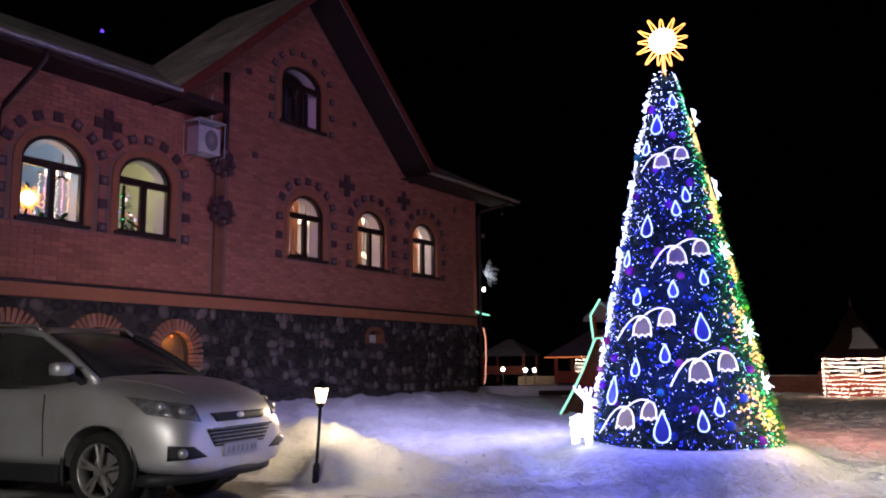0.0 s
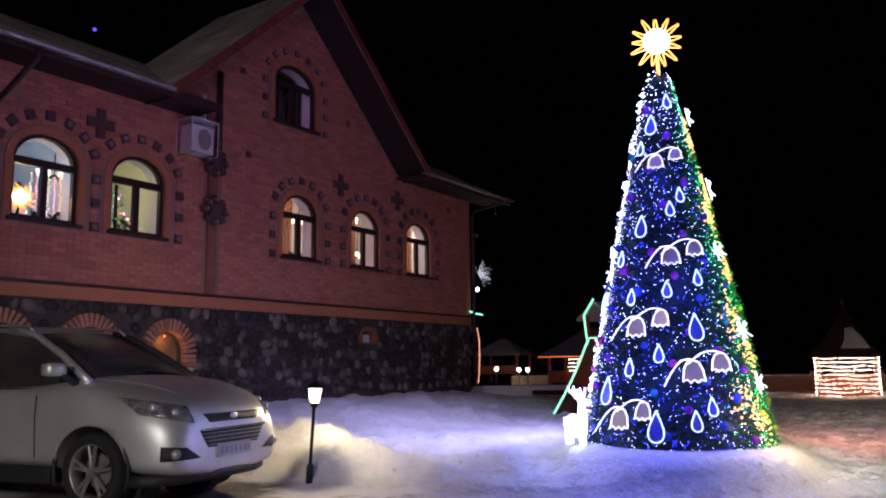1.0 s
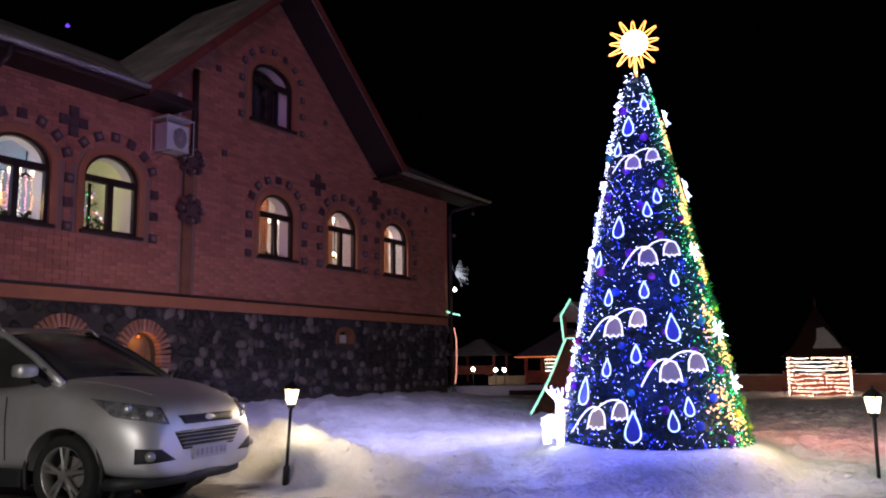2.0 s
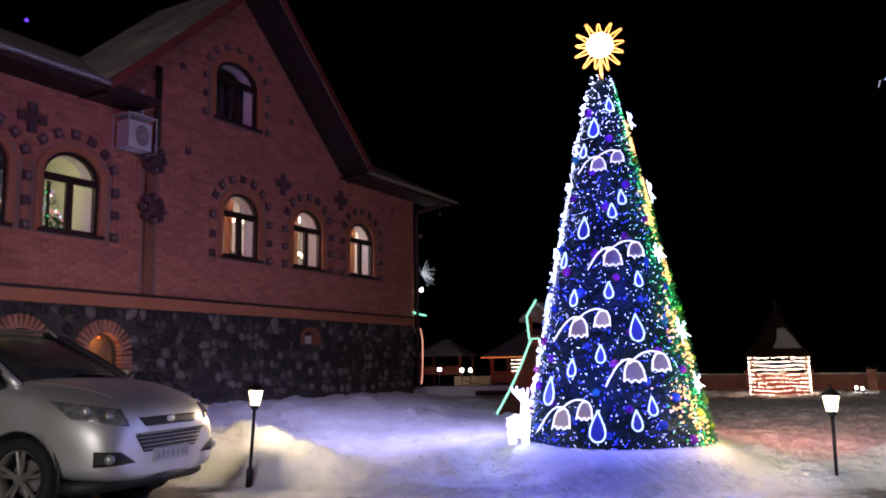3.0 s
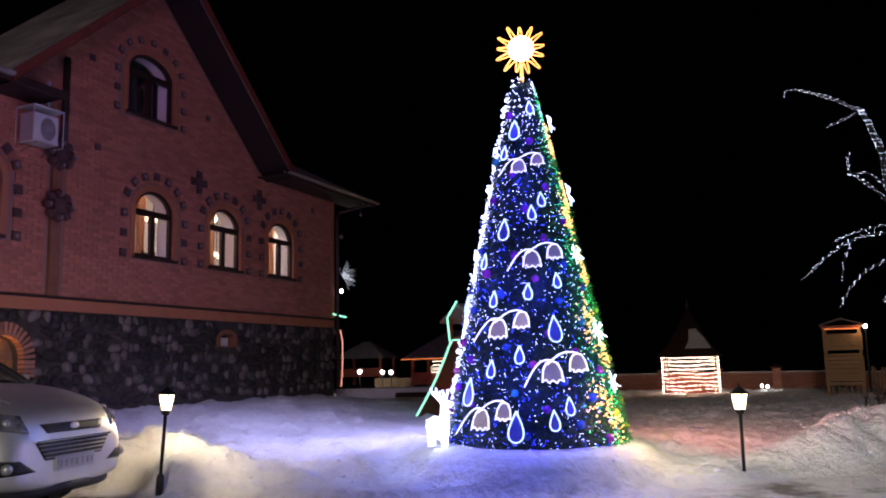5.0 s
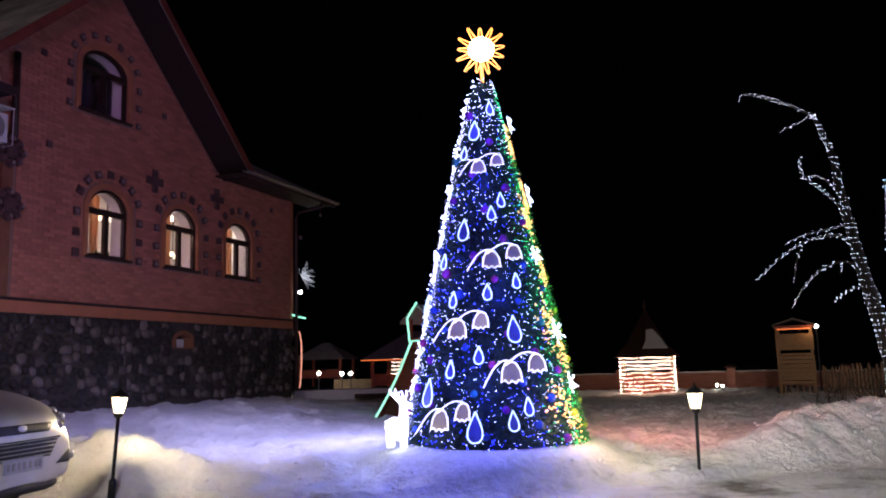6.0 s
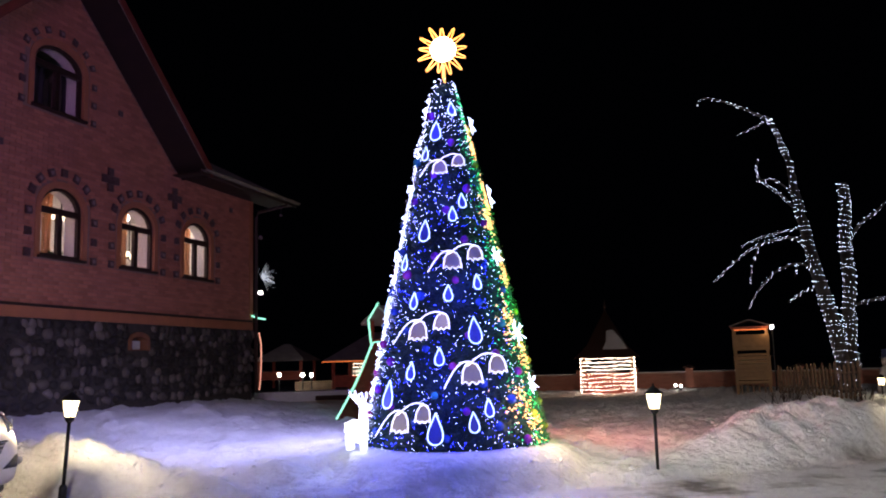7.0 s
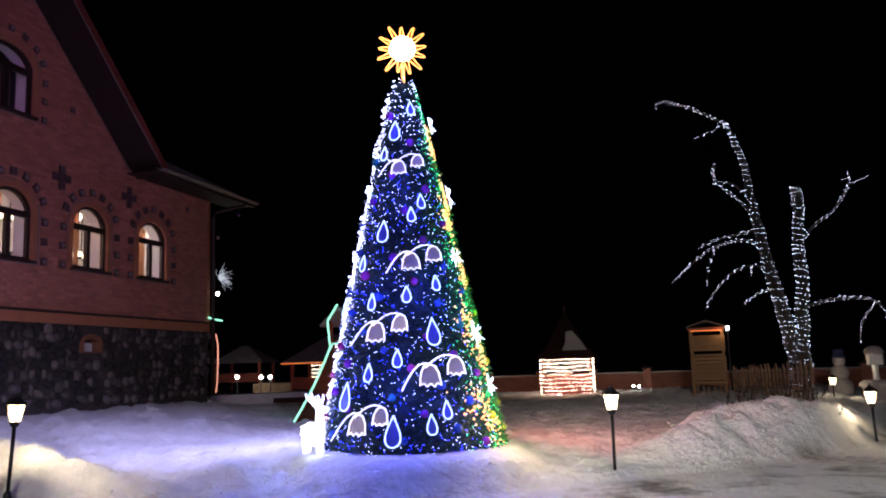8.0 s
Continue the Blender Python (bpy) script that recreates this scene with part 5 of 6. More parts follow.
def deer(at, turn):
    t = thing("light_deer", "glowing white wire reindeer figure standing on snow", "decoration", at, turn)
    bm = bmesh.new()
    tube(bm, [(-0.20, 0, 0.19), (-0.18, 0, 0.26), (-0.11, 0, 0.285), (0.0, 0, 0.27), (0.08, 0, 0.27)], 0.072, 12, 0.08)
    tube(bm, [(0.05, 0, 0.20), (0.065, 0, 0.32), (0.06, 0, 0.44), (0.06, 0, 0.54)], 0.082, 12, 0.048)
    tube(bm, [(0.01, 0, 0.55), (0.06, 0, 0.56), (0.13, 0, 0.535), (0.21, 0, 0.515)], 0.048, 10, 0.022)
    for x, y in ((-0.19, 0.05), (-0.15, -0.05), (0.04, 0.045), (0.09, -0.045)):
        tube(bm, [(x + 0.01, y, 0.24), (x - 0.012, y, 0.12), (x, y, -0.04)], 0.052, 10, 0.046)
    # fills the gap between the legs: their overexposed glow put into the shape
    tube(bm, [(-0.19, 0, 0.10), (-0.10, 0, 0.14), (0.0, 0, 0.13), (0.08, 0, 0.10)], 0.085, 12)
    for y in (0.05, -0.05):
        tube(bm, [(0.03, y * 0.5, 0.58), (-0.05, y, 0.62), (-0.11, y * 1.2, 0.67), (-0.13, y * 1.4, 0.73)], 0.022, 8, 0.013)
        tube(bm, [(-0.06, y, 0.625), (-0.06, y * 1.5, 0.69)], 0.016, 6, 0.010)
        tube(bm, [(0.07, y * 0.5, 0.58), (0.09, y, 0.65), (0.08, y * 1.3, 0.71)], 0.020, 8, 0.012)
        tube(bm, [(0.03, y * 0.8, 0.56), (-0.01, y * 1.7, 0.585)], 0.018, 6, 0.008)
    tube(bm, [(-0.22, 0, 0.28), (-0.27, 0, 0.30)], 0.028, 6, 0.014)
    bmesh.ops.scale(bm, vec=(0.76, 0.86, 0.86), verts=bm.verts)
    part("figure", bm, DEER_LIGHT, t, "glowing white light mesh", True)
    lamp("deer_light", "POINT", (at[0] - 0.10, at[1] - 0.32, at[2] + 0.35), 5, (0.80, 0.86, 1.0), 0.2)


deer((-3.99, 8.92, 0.47), -8)

# ---- playground tower with a slide ----


def build_playground():
    t = thing("playground_tower", "red-brown wooden play tower with lit slide on snow", "playground", (-7.75, 19.7, 0.45), -25)
    for x in (-0.5, 0.5):
        for y in (-0.45, 0.45):
            part("post", box(bmesh.new(), (x - 0.05, y - 0.05, -0.3), (x + 0.05, y + 0.05, 2.1), 0.01), RED_WOOD, t)
    part("platform", box(bmesh.new(), (-0.55, -0.5, 0.95), (0.55, 0.5, 1.02), 0.01), RED_WOOD, t)
    for y in (-0.5, 0.47):
        for k in range(7):
            part("side_board", box(bmesh.new(), (-0.52 + k * 0.15, y, 0.05), (-0.39 + k * 0.15, y + 0.03, 1.62), 0.005), RED_WOOD, t)
    for k in range(6):
        part("side_board", box(bmesh.new(), (0.5, -0.45 + k * 0.15, 0.05), (0.53, -0.32 + k * 0.15, 1.62), 0.005), RED_WOOD, t)
    bm = bmesh.new()
    sec = [(-0.66, 2.05), (0, 2.45), (0.66, 2.05), (0.66, 1.98), (0, 2.38), (-0.66, 1.98)]
    a, b = [bm.verts.new((x, -0.65, z)) for x, z in sec], [bm.verts.new((x, 0.65, z)) for x, z in sec]
    for i in range(6):
        bm.faces.new((a[i], a[(i + 1) % 6], b[(i + 1) % 6], b[i]))
    for r in (a, b):
        bm.faces.new((r[0], r[1], r[4], r[5]))
        bm.faces.new((r[1], r[2], r[3], r[4]))
    part("roof", bm, DIM_SNOW, t, "small pitched roof under snow")
    s = thing("slide", "playground slide outlined with mint rope light", "slide", (0, 0, 0))
    top, foot = Vector((-8.22, 19.1, 1.80)), Vector((-7.52, 15.6, 0.22))
    side = Vector((0.38, 0.14, 0))
    bm = bmesh.new()
    prof = [top.lerp(foot, u) + Vector((0, 0, -0.10 * math.sin(math.pi * u))) for u in (i / 10 for i in range(11))]
    l0, l1 = [bm.verts.new(p) for p in prof], [bm.verts.new(p + side) for p in prof]
    for i in range(10):
        bm.faces.new((l0[i], l0[i + 1], l1[i + 1], l1[i]))
    bmesh.ops.solidify(bm, geom=bm.faces[:], thickness=0.03)
    part("chute", bm, RED_WOOD, s)
    for d in (Vector((0, 0, 0.12)), side + Vector((0, 0, 0.12))):
        part("rail", tube(bmesh.new(), [p + d - Vector((0, 0, 0.06)) for p in prof], 0.03, 6), RED_WOOD, s)
    part("rope_light", tube(bmesh.new(), [Vector((-7.98, 19.0, 2.95)), Vector((-8.25, 19.0, 2.55)), Vector((-8.22, 19.05, 2.0))] + [p + Vector((0, 0, 0.12)) for p in prof], 0.022, 6), LED_MINT, s, "mint rope light")
    part("rope_light", tube(bmesh.new(), [(-8.22, 19.0, 1.80), (-8.1, 18.95, 1.98), (-7.9, 18.9, 1.98), (-7.7, 18.9, 1.90)], 0.016, 6), LED_MINT, s, "mint rope light")


build_playground()

# ---- lit hut, watch tower, walls and pavilions at the far side of the lawn ----


def build_hut():
    t = thing("garden_hut", "small hut wrapped in rows of warm white lights, snowy roof", "hut", (-3.75, 29.9, 0.18), 6)
    t.scale = (0.85, 0.85, 0.97)
    for x in (-1.0, 1.0):
        for y in (-1.0, 1.0):
            part("post", box(bmesh.new(), (x - 0.06, y - 0.06, -0.3), (x + 0.06, y + 0.06, 1.35), 0.01), OLD_WOOD, t)
    for a, b in (((-1, -1), (1, -1)), ((1, -1), (1, 1)), ((1, 1), (-1, 1)), ((-1, 1), (-1, -1))):
        bm = bmesh.new()
        d = Vector((b[0] - a[0], b[1] - a[1], 0)).normalized()
        n = Vector((d.y, -d.x, 0)) * 0.03
        p, q = Vector((*a, 0)), Vector((*b, 0))
        v = [bm.verts.new(w) for w in (p - n, q - n, q - n + Vector((0, 0, 0.75)), p - n + Vector((0, 0, 0.75)))]
        bm.faces.new(v)
        bmesh.ops.solidify(bm, geom=bm.faces[:], thickness=0.05)
        part("side_panel", bm, RED_WOOD, t)
    rng = random.Random(8)
    for k in range(10):
        z = 0.04 + 0.138 * k
        bm = bmesh.new()
        for i in range(200):
            u = i / 200 * 4
            s, w = int(u), u - int(u)
            c = [(-1.09, -1.09), (1.09, -1.09), (1.09, 1.09), (-1.09, 1.09)]
            p0, p1 = c[s], c[(s + 1) % 4]
            if rng.random() < 0.8:
                bulb(bm, (p0[0] + (p1[0] - p0[0]) * w, p0[1] + (p1[1] - p0[1]) * w, z + 0.02 * math.sin(u * 9 + k) + rng.uniform(-0.02, 0.02)), rng.uniform(0.009, 0.020))
        tagged(part("light_string", bm, HUT_LED, t, "a row of warm white lights"), kind="stuff")
    bm = bmesh.new()
    n = 6
    for (r0, z0), (r1, z1) in (((1.55, 1.30), (0.95, 1.75)), ((0.95, 1.75), (0.45, 2.45)), ((0.45, 2.45), (0.05, 3.0))):
        a = [bm.verts.new((r0 * math.cos(2 * math.pi * j / n + 0.5), r0 * math.sin(2 * math.pi * j / n + 0.5), z0)) for j in range(n)]
        b = [bm.verts.new((r1 * math.cos(2 * math.pi * j / n + 0.5), r1 * math.sin(2 * math.pi * j / n + 0.5), z1)) for j in range(n)]
        for j in range(n):
            bm.faces.new((a[j], a[(j + 1) % n], b[(j + 1) % n], b[j]))
    bmesh.ops.solidify(bm, geom=bm.faces[:], thickness=0.04)
    roof = part("roof", bm, SHEET, t, "dark peaked roof")
    bm = bmesh.new()
    v = [bm.verts.new(p) for p in ((-0.15, -1.16, 1.60), (0.85, -0.98, 1.60), (0.62, -0.72, 1.95), (0.28, -0.52, 2.32), (0.02, -0.60, 2.28), (0.0, -0.9, 1.9))]
    bm.faces.new(v)
    bmesh.ops.solidify(bm, geom=bm.faces[:], thickness=0.05)
    part("snow_patch", bm, SNOW, roof, "patch of snow")
    part("finial", lathe(bmesh.new(), [(0.05, 2.95), (0.03, 3.1), (0.07, 3.2), (0.02, 3.3), (0.01, 3.45)], n=8), SHEET, t)
    lamp("hut_light", "POINT", (-3.75, 28.2, 0.8), 30, (1.0, 0.55, 0.30), 0.5)
    lamp("hut_light", "POINT", (-3.75, 29.9, 0.9), 4, (1.0, 0.5, 0.35), 0.3)


def build_watch_tower():
    t = thing("watch_tower", "yellow pine board lookout tower lit by a lamp", "tower", (1.03, 28.3, 0.2), -3)
    t.scale = (0.86, 0.9, 0.97)
    for x in (-0.56, 0.56):
        for y in (-0.5, 0.5):
            part("post", box(bmesh.new(), (x - 0.05, y - 0.05, -0.3), (x + 0.05, y + 0.05, 2.15), 0.01), PINE, t)
    for z0, z1 in ((0.42, 1.08), (1.38, 1.78)):
        z = z0
        while z < z1:
            part("board", box(bmesh.new(), (-0.62, -0.57, z), (0.62, -0.54, z + 0.115), 0.005), PINE, t)
            part("board", box(bmesh.new(), (-0.62, 0.54, z), (0.62, 0.57, z + 0.115), 0.005), PINE, t)
            part("board", box(bmesh.new(), (0.61, -0.54, z), (0.64, 0.54, z + 0.115), 0.005), PINE, t)
            z += 0.13
    part("platform", box(bmesh.new(), (-0.6, -0.55, 1.2), (0.6, 0.55, 1.27), 0.01), PINE, t)
    part("floor_frame", box(bmesh.new(), (-0.62, -0.58, 0.3), (0.62, 0.58, 0.4), 0.01), PINE, t)
    for x in (-0.45, -0.25, -0.05, 0.15, 0.35):
        part("baluster", box(bmesh.new(), (x, -0.57, -0.1), (x + 0.06, -0.54, 0.3), 0.004), OLD_WOOD, t)
    bm = bmesh.new()
    box(bm, (-0.66, -0.68, 2.08), (0.66, 0.68, 2.15), 0.02)
    part("roof", bm, RED_WOOD, t, "flat red-brown roof edge")
    bm = bmesh.new()
    sec = [(-0.70, 2.15), (0, 2.34), (0.70, 2.15), (0.70, 2.19), (0, 2.39), (-0.70, 2.19)]
    ends = [[bm.verts.new((x, y, z)) for x, z in sec] for y in (-0.7, 0.7)]
    for i in range(6):
        bm.faces.new((ends[0][i], ends[0][(i + 1) % 6], ends[1][(i + 1) % 6], ends[1][i]))
    for e in ends:
        bm.faces.new((e[0], e[1], e[4], e[5]))
        bm.faces.new((e[1], e[2], e[3], e[4]))
    part("pitched_roof", bm, SHEET, t, "low pitched board roof dusted with snow")
    part("light_strip", box(bmesh.new(), (-0.55, -0.60, 2.03), (0.55, -0.57, 2.06)), EAVE_ROPE, t, "lit amber strip under the roof")
    f = thing("floodlight", "bright white floodlight beside the lookout tower", "lamp", (1.69, 28.2, 2.25))
    part("post", tube(bmesh.new(), [(0, 0.06, -2.3), (0, 0.06, 0.0)], 0.025, 8), BLACK, f)
    part("lamp_glass", tube(bmesh.new(), [(0, -0.05, 0.0), (0, 0.03, 0.0)], 0.055, 12), FAR_LAMP, f, "glaring white lamp")
    lamp("tower_light", "POINT", (1.50, 27.55, 2.12), 4, (1.0, 0.62, 0.32), 0.1)


def brick_fence(xa, ya, xb, yb, z=0.05):
    t = thing("brick_fence", "low red brick boundary wall with capped pillars", "wall", (0, 0, 0), kind="structure")
    a, b = Vector((xa, ya, z)), Vector((xb, yb, z))
    d = (b - a).normalized()
    n = Vector((-d.y, d.x, 0))
    k = max(2, round((b - a).length / 2.0))
    for i in range(k):
        p, q = a.lerp(b, i / k), a.lerp(b, (i + 1) / k)
        bm = bmesh.new()
        v = [bm.verts.new(w) for w in (p - n * 0.1, q - n * 0.1, q - n * 0.1 + Vector((0, 0, 0.75)), p - n * 0.1 + Vector((0, 0, 0.75)))]
        bm.faces.new(v)
        bmesh.ops.solidify(bm, geom=bm.faces[:], thickness=0.2)
        part("panel", bm, BRICK, t)
        cap = bmesh.new()
        box(cap, (0, -0.12, 0.75), ((q - p).length, 0.12, 0.81), 0.025)
        cover = part("snow_cover", cap, DIM_SNOW, t, "thin snow along the wall top")
        cover.matrix_local = Matrix.Translation(p) @ pose(0, 0, 0, 0, 0, math.degrees(math.atan2(d.y, d.x)))
    for i in range(k + 1):
        p = a.lerp(b, i / k)
        pr = part("pillar", box(bmesh.new(), (-0.15, -0.15, -0.3), (0.15, 0.15, 0.92), 0.01), BRICK, t)
        pr.matrix_local = Matrix.Translation(p)
        part("cap", lathe(bmesh.new(), [(0.22, 0.92), (0.22, 0.96), (0.05, 1.05)], n=4), SHEET, pr)


def build_pavilion(at, turn, w, h, lights):
    t = thing("garden_pavilion", "open wooden pavilion with snowy hipped roof" + (" and warm string lights" if lights else ""), "pavilion", at, turn, "pavilions by the lawn")
    for x in (-w, w):
        for y in (-w, w):
            part("post", box(bmesh.new(), (x * 0.8 - 0.06, y * 0.8 - 0.06, -0.4), (x * 0.8 + 0.06, y * 0.8 + 0.06, h), 0.01), RED_WOOD, t)
    part("parapet", box(bmesh.new(), (-w * 0.8, -w * 0.8 - 0.04, 0.0), (w * 0.8, -w * 0.8 + 0.04, h * 0.45)), RED_WOOD, t)
    bm = bmesh.new()
    e = [bm.verts.new(p) for p in ((-w, -w, h), (w, -w, h), (w, w, h), (-w, w, h))]
    r = [bm.verts.new(p) for p in ((-w * 0.12, 0, h + w * 0.62), (w * 0.12, 0, h + w * 0.62))]
    bm.faces.new((e[0], e[1], r[1], r[0]))
    bm.faces.new((e[2], e[3], r[0], r[1]))
    bm.faces.new((e[1], e[2], r[1]))
    bm.faces.new((e[3], e[0], r[0]))
    bm.faces.new(e[::-1])
    part("roof", bm, DIM_SNOW, t, "snow-covered hipped roof")
    if lights:
        part("eave_light", tube(bmesh.new(), [(-w, -w - 0.02, h - 0.03), (w, -w - 0.02, h - 0.03), (w + 0.02, w, h - 0.03)], 0.016, 6), EAVE_ROPE, t, "amber rope light on the eave")
        for k in range(5):
            bm = bmesh.new()
            for i in range(40):
                bulb(bm, (-w * 0.35 + w * 1.15 * i / 40, -w * 0.84, h * 0.45 + 0.14 * k), 0.016)
            tagged(part("light_string", bm, HUT_LED, t, "row of warm lights"), kind="stuff")


def light_post(at, r=0.075, power=30):
    f = thing("far_lamp", "small bright white lamp on a short post", "lamp", at, group="far lamps of the yard")
    part("post", tube(bmesh.new(), [(0, 0, -0.6), (0, 0, 0)], 0.03, 8), BLACK, f)
    bm = bmesh.new()
    ball(bm, (0, 0, r), r, 12)
    part("globe", bm, FAR_LAMP, f, "lit white globe", True)
    if power:
        lamp("far_lamp_light", "POINT", (at[0], at[1] - 0.3, at[2] + 0.15), power, (1.0, 0.92, 0.8), r)


def build_wrapped_tree():
    t = thing("wrapped_tree", "large bare tree wrapped with cold white string lights", "tree", (3.55, 26.9, 0.3))
    rng = random.Random(5)
    lights = bmesh.new()

    def limb(points, r0, r1, turns, dots=0.5, name="limb"):
        pts = [Vector(p) for p in points]
        fine = []
        for i in range(len(pts) - 1):
            p0, p1, p2, p3 = pts[max(i - 1, 0)], pts[i], pts[i + 1], pts[min(i + 2, len(pts) - 1)]
            for k in range(5):
                u = k / 5
                fine.append(0.5 * ((2 * p1) + (p2 - p0) * u + (2 * p0 - 5 * p1 + 4 * p2 - p3) * u * u + (3 * p1 - p0 - 3 * p2 + p3) * u ** 3) + Vector([rng.uniform(-1, 1) * r1 * 0.4 for _ in range(3)]))
        fine.append(pts[-1])
        part(name, tube(bmesh.new(), fine, r0, 10, r1), BARK, t, "", True)
        total = sum((b - a).length for a, b in zip(fine, fine[1:]))
        ang, acc = rng.uniform(0, 6), 0
        step = 0.042
        for i, (a, b) in enumerate(zip(fine, fine[1:])):
            ln = (b - a).length
            k = max(1, int(ln * turns * (0.85 if r0 > 0.1 else 0.95) * rng.uniform(0.7, 1.3)))
            for j in range(k):
                u = (j + rng.random() * 0.6) / k
                p = a.lerp(b, u)
                rr = (r0 + (r1 - r0) * (acc + ln * u) / total) * rng.uniform(0.9, 1.1) + 0.012
                d = (b - a).normalized()
                s = d.cross(Vector((0.3, 0.9, 0.2))).normalized()
                nn = s.cross(d)
                ang += (0.62 if r0 > 0.1 else 1.5) + rng.uniform(-0.25, 0.25)
                bulb(lights, p + (s * math.cos(ang) + nn * math.sin(ang)) * rr, rng.uniform(0.006, 0.013))
            acc += ln

    def at(px, py, deep=0.0):
        """A place on the tree from metres to the side of its foot and metres up."""
        return (px, deep, py)

    limb([at(0.0, -0.4), at(-0.05, 0.9), at(-0.25, 2.0), at(-0.5, 3.3), at(-0.75, 4.7), at(-0.95, 6.0), at(-1.05, 7.0), at(-1.35, 8.0), at(-1.55, 8.45)], 0.26, 0.05, 78, name="trunk")
    limb([at(-1.45, 8.3), at(-2.1, 8.75), at(-2.9, 9.1, -0.2), at(-3.4, 9.25, -0.2), at(-3.62, 9.05, -0.2)], 0.045, 0.015, 26)
    limb([at(-1.5, 8.35), at(-2.0, 8.2, 0.2), at(-2.5, 8.05, 0.3)], 0.03, 0.012, 18)
    limb([at(-0.82, 5.2), at(-1.3, 5.8, -0.3), at(-1.85, 6.28, -0.5), at(-2.02, 6.62, -0.5), at(-1.97, 7.02, -0.5)], 0.05, 0.015, 26)
    limb([at(-0.95, 5.9), at(-1.4, 6.45, 0.3), at(-1.75, 6.55, 0.4), at(-2.0, 6.5, 0.4)], 0.035, 0.012, 18)
    limb([at(-0.6, 4.0), at(-1.1, 4.55, -0.2), at(-2.05, 4.42, -0.4), at(-2.8, 3.95, -0.6), at(-3.5, 3.3, -0.7)], 0.05, 0.014, 26)
    limb([at(-0.7, 4.9), at(-1.3, 4.85, 0.3), at(-2.1, 4.7, 0.5), at(-2.6, 4.5, 0.6)], 0.035, 0.012, 20)
    limb([at(-2.1, 4.4, -0.4), at(-2.35, 3.8, -0.4), at(-2.45, 3.2, -0.4)], 0.02, 0.01, 18)
    limb([at(-0.45, 3.4), at(-1.0, 3.75, -0.3), at(-1.7, 3.55, -0.4), at(-2.25, 3.0, -0.5), at(-2.6, 2.42, -0.5)], 0.045, 0.012, 20)
    limb([at(-1.1, 3.7, -0.3), at(-1.2, 3.35, -0.3)], 0.018, 0.01, 18)
    limb([at(-0.35, 3.05), at(-0.9, 2.95, -0.2), at(-1.45, 2.6, -0.3)], 0.04, 0.014, 26)
    limb([at(0.14, -0.4), at(0.18, 1.0), at(0.25, 2.5), at(0.31, 4.0), at(0.35, 5.2), at(0.38, 6.15)], 0.20, 0.14, 76, name="trunk")
    limb([at(0.42, 4.45), at(0.85, 4.95, 0.2), at(1.35, 5.3, 0.3), at(1.75, 5.8, 0.3), at(1.95, 6.25, 0.3), at(1.95, 6.6, 0.3)], 0.05, 0.014, 24)
    limb([at(1.85, 6.1, 0.3), at(2.2, 6.25, 0.3), at(2.5, 6.35, 0.3)], 0.02, 0.01, 20)
    limb([at(1.95, 6.35, 0.3), at(1.7, 6.25, 0.3)], 0.02, 0.01, 20)
    limb([at(0.38, 2.45), at(1.1, 2.62, -0.2), at(1.9, 2.6, -0.3), at(2.35, 2.35, -0.3), at(2.5, 1.8, -0.3), at(2.4, 1.3, -0.3)], 0.05, 0.014, 24)
    limb([at(2.2, 2.45, -0.3), at(1.9, 2.1, -0.3), at(1.72, 1.7, -0.3), at(1.68, 1.3, -0.3)], 0.02, 0.01, 18)
    tagged(part("light_string", lights, LED_BRANCH, t, "cold white string lights wound round the limbs"), kind="stuff")


def build_pickets():
    t = thing("picket_fence", "weathered wooden picket fence in snow", "fence", (0, 0, 0), kind="structure")
    rng = random.Random(6)
    a, b = Vector((1.7, 27.2, 0.15)), Vector((3.1, 21.8, 0.25))
    for i in range(22):
        p = a.lerp(b, i / 21)
        bm = bmesh.new()
        h = rng.uniform(0.78, 0.95)
        sec = [(-0.055, 0), (0.055, 0), (0.055, h - 0.09), (0, h), (-0.055, h - 0.09)]
        f = [bm.verts.new((-0.015, y, z)) for y, z in sec]
        bk = [bm.verts.new((0.015, y, z)) for y, z in sec]
        bm.faces.new(f)
        bm.faces.new(bk[::-1])
        for j in range(5):
            bm.faces.new((f[j], bk[j], bk[(j + 1) % 5], f[(j + 1) % 5]))
        pk = part("picket", bm, OLD_WOOD, t)
        pk.matrix_local = pose(p.x, p.y, p.z, rng.uniform(-4, 4), 0, 14)
    for z in (0.25, 0.65):
        part("rail", tube(bmesh.new(), [a + Vector((0.04, 0, z)), b + Vector((0.04, 0, z))], 0.03, 6), OLD_WOOD, t)


build_hut()
build_watch_tower()
brick_fence(-11.5, 32.8, 1.0, 33.6)
brick_fence(1.0, 33.6, 14.0, 32.0, 0.0)
build_pavilion((-19.8, 35.6, 0.9), 10, 1.3, 0.9, False)
build_pavilion((-12.9, 30.4, 0.65), 12, 1.75, 1.0, True)
for p in ((-17.91, 31.53, 1.08), (-17.05, 32.01, 1.04), (-16.71, 32.18, 1.03)):
    light_post(p, 0.085, 12)
light_post((-7.05, 31.4, 0.35), 0.05, 6)
light_post((-1.55, 31.6, 0.32), 0.05, 10)
light_post((-1.35, 31.4, 0.30), 0.05, 0)
build_wrapped_tree()
build_pickets()

# ---- fittings on the house ----


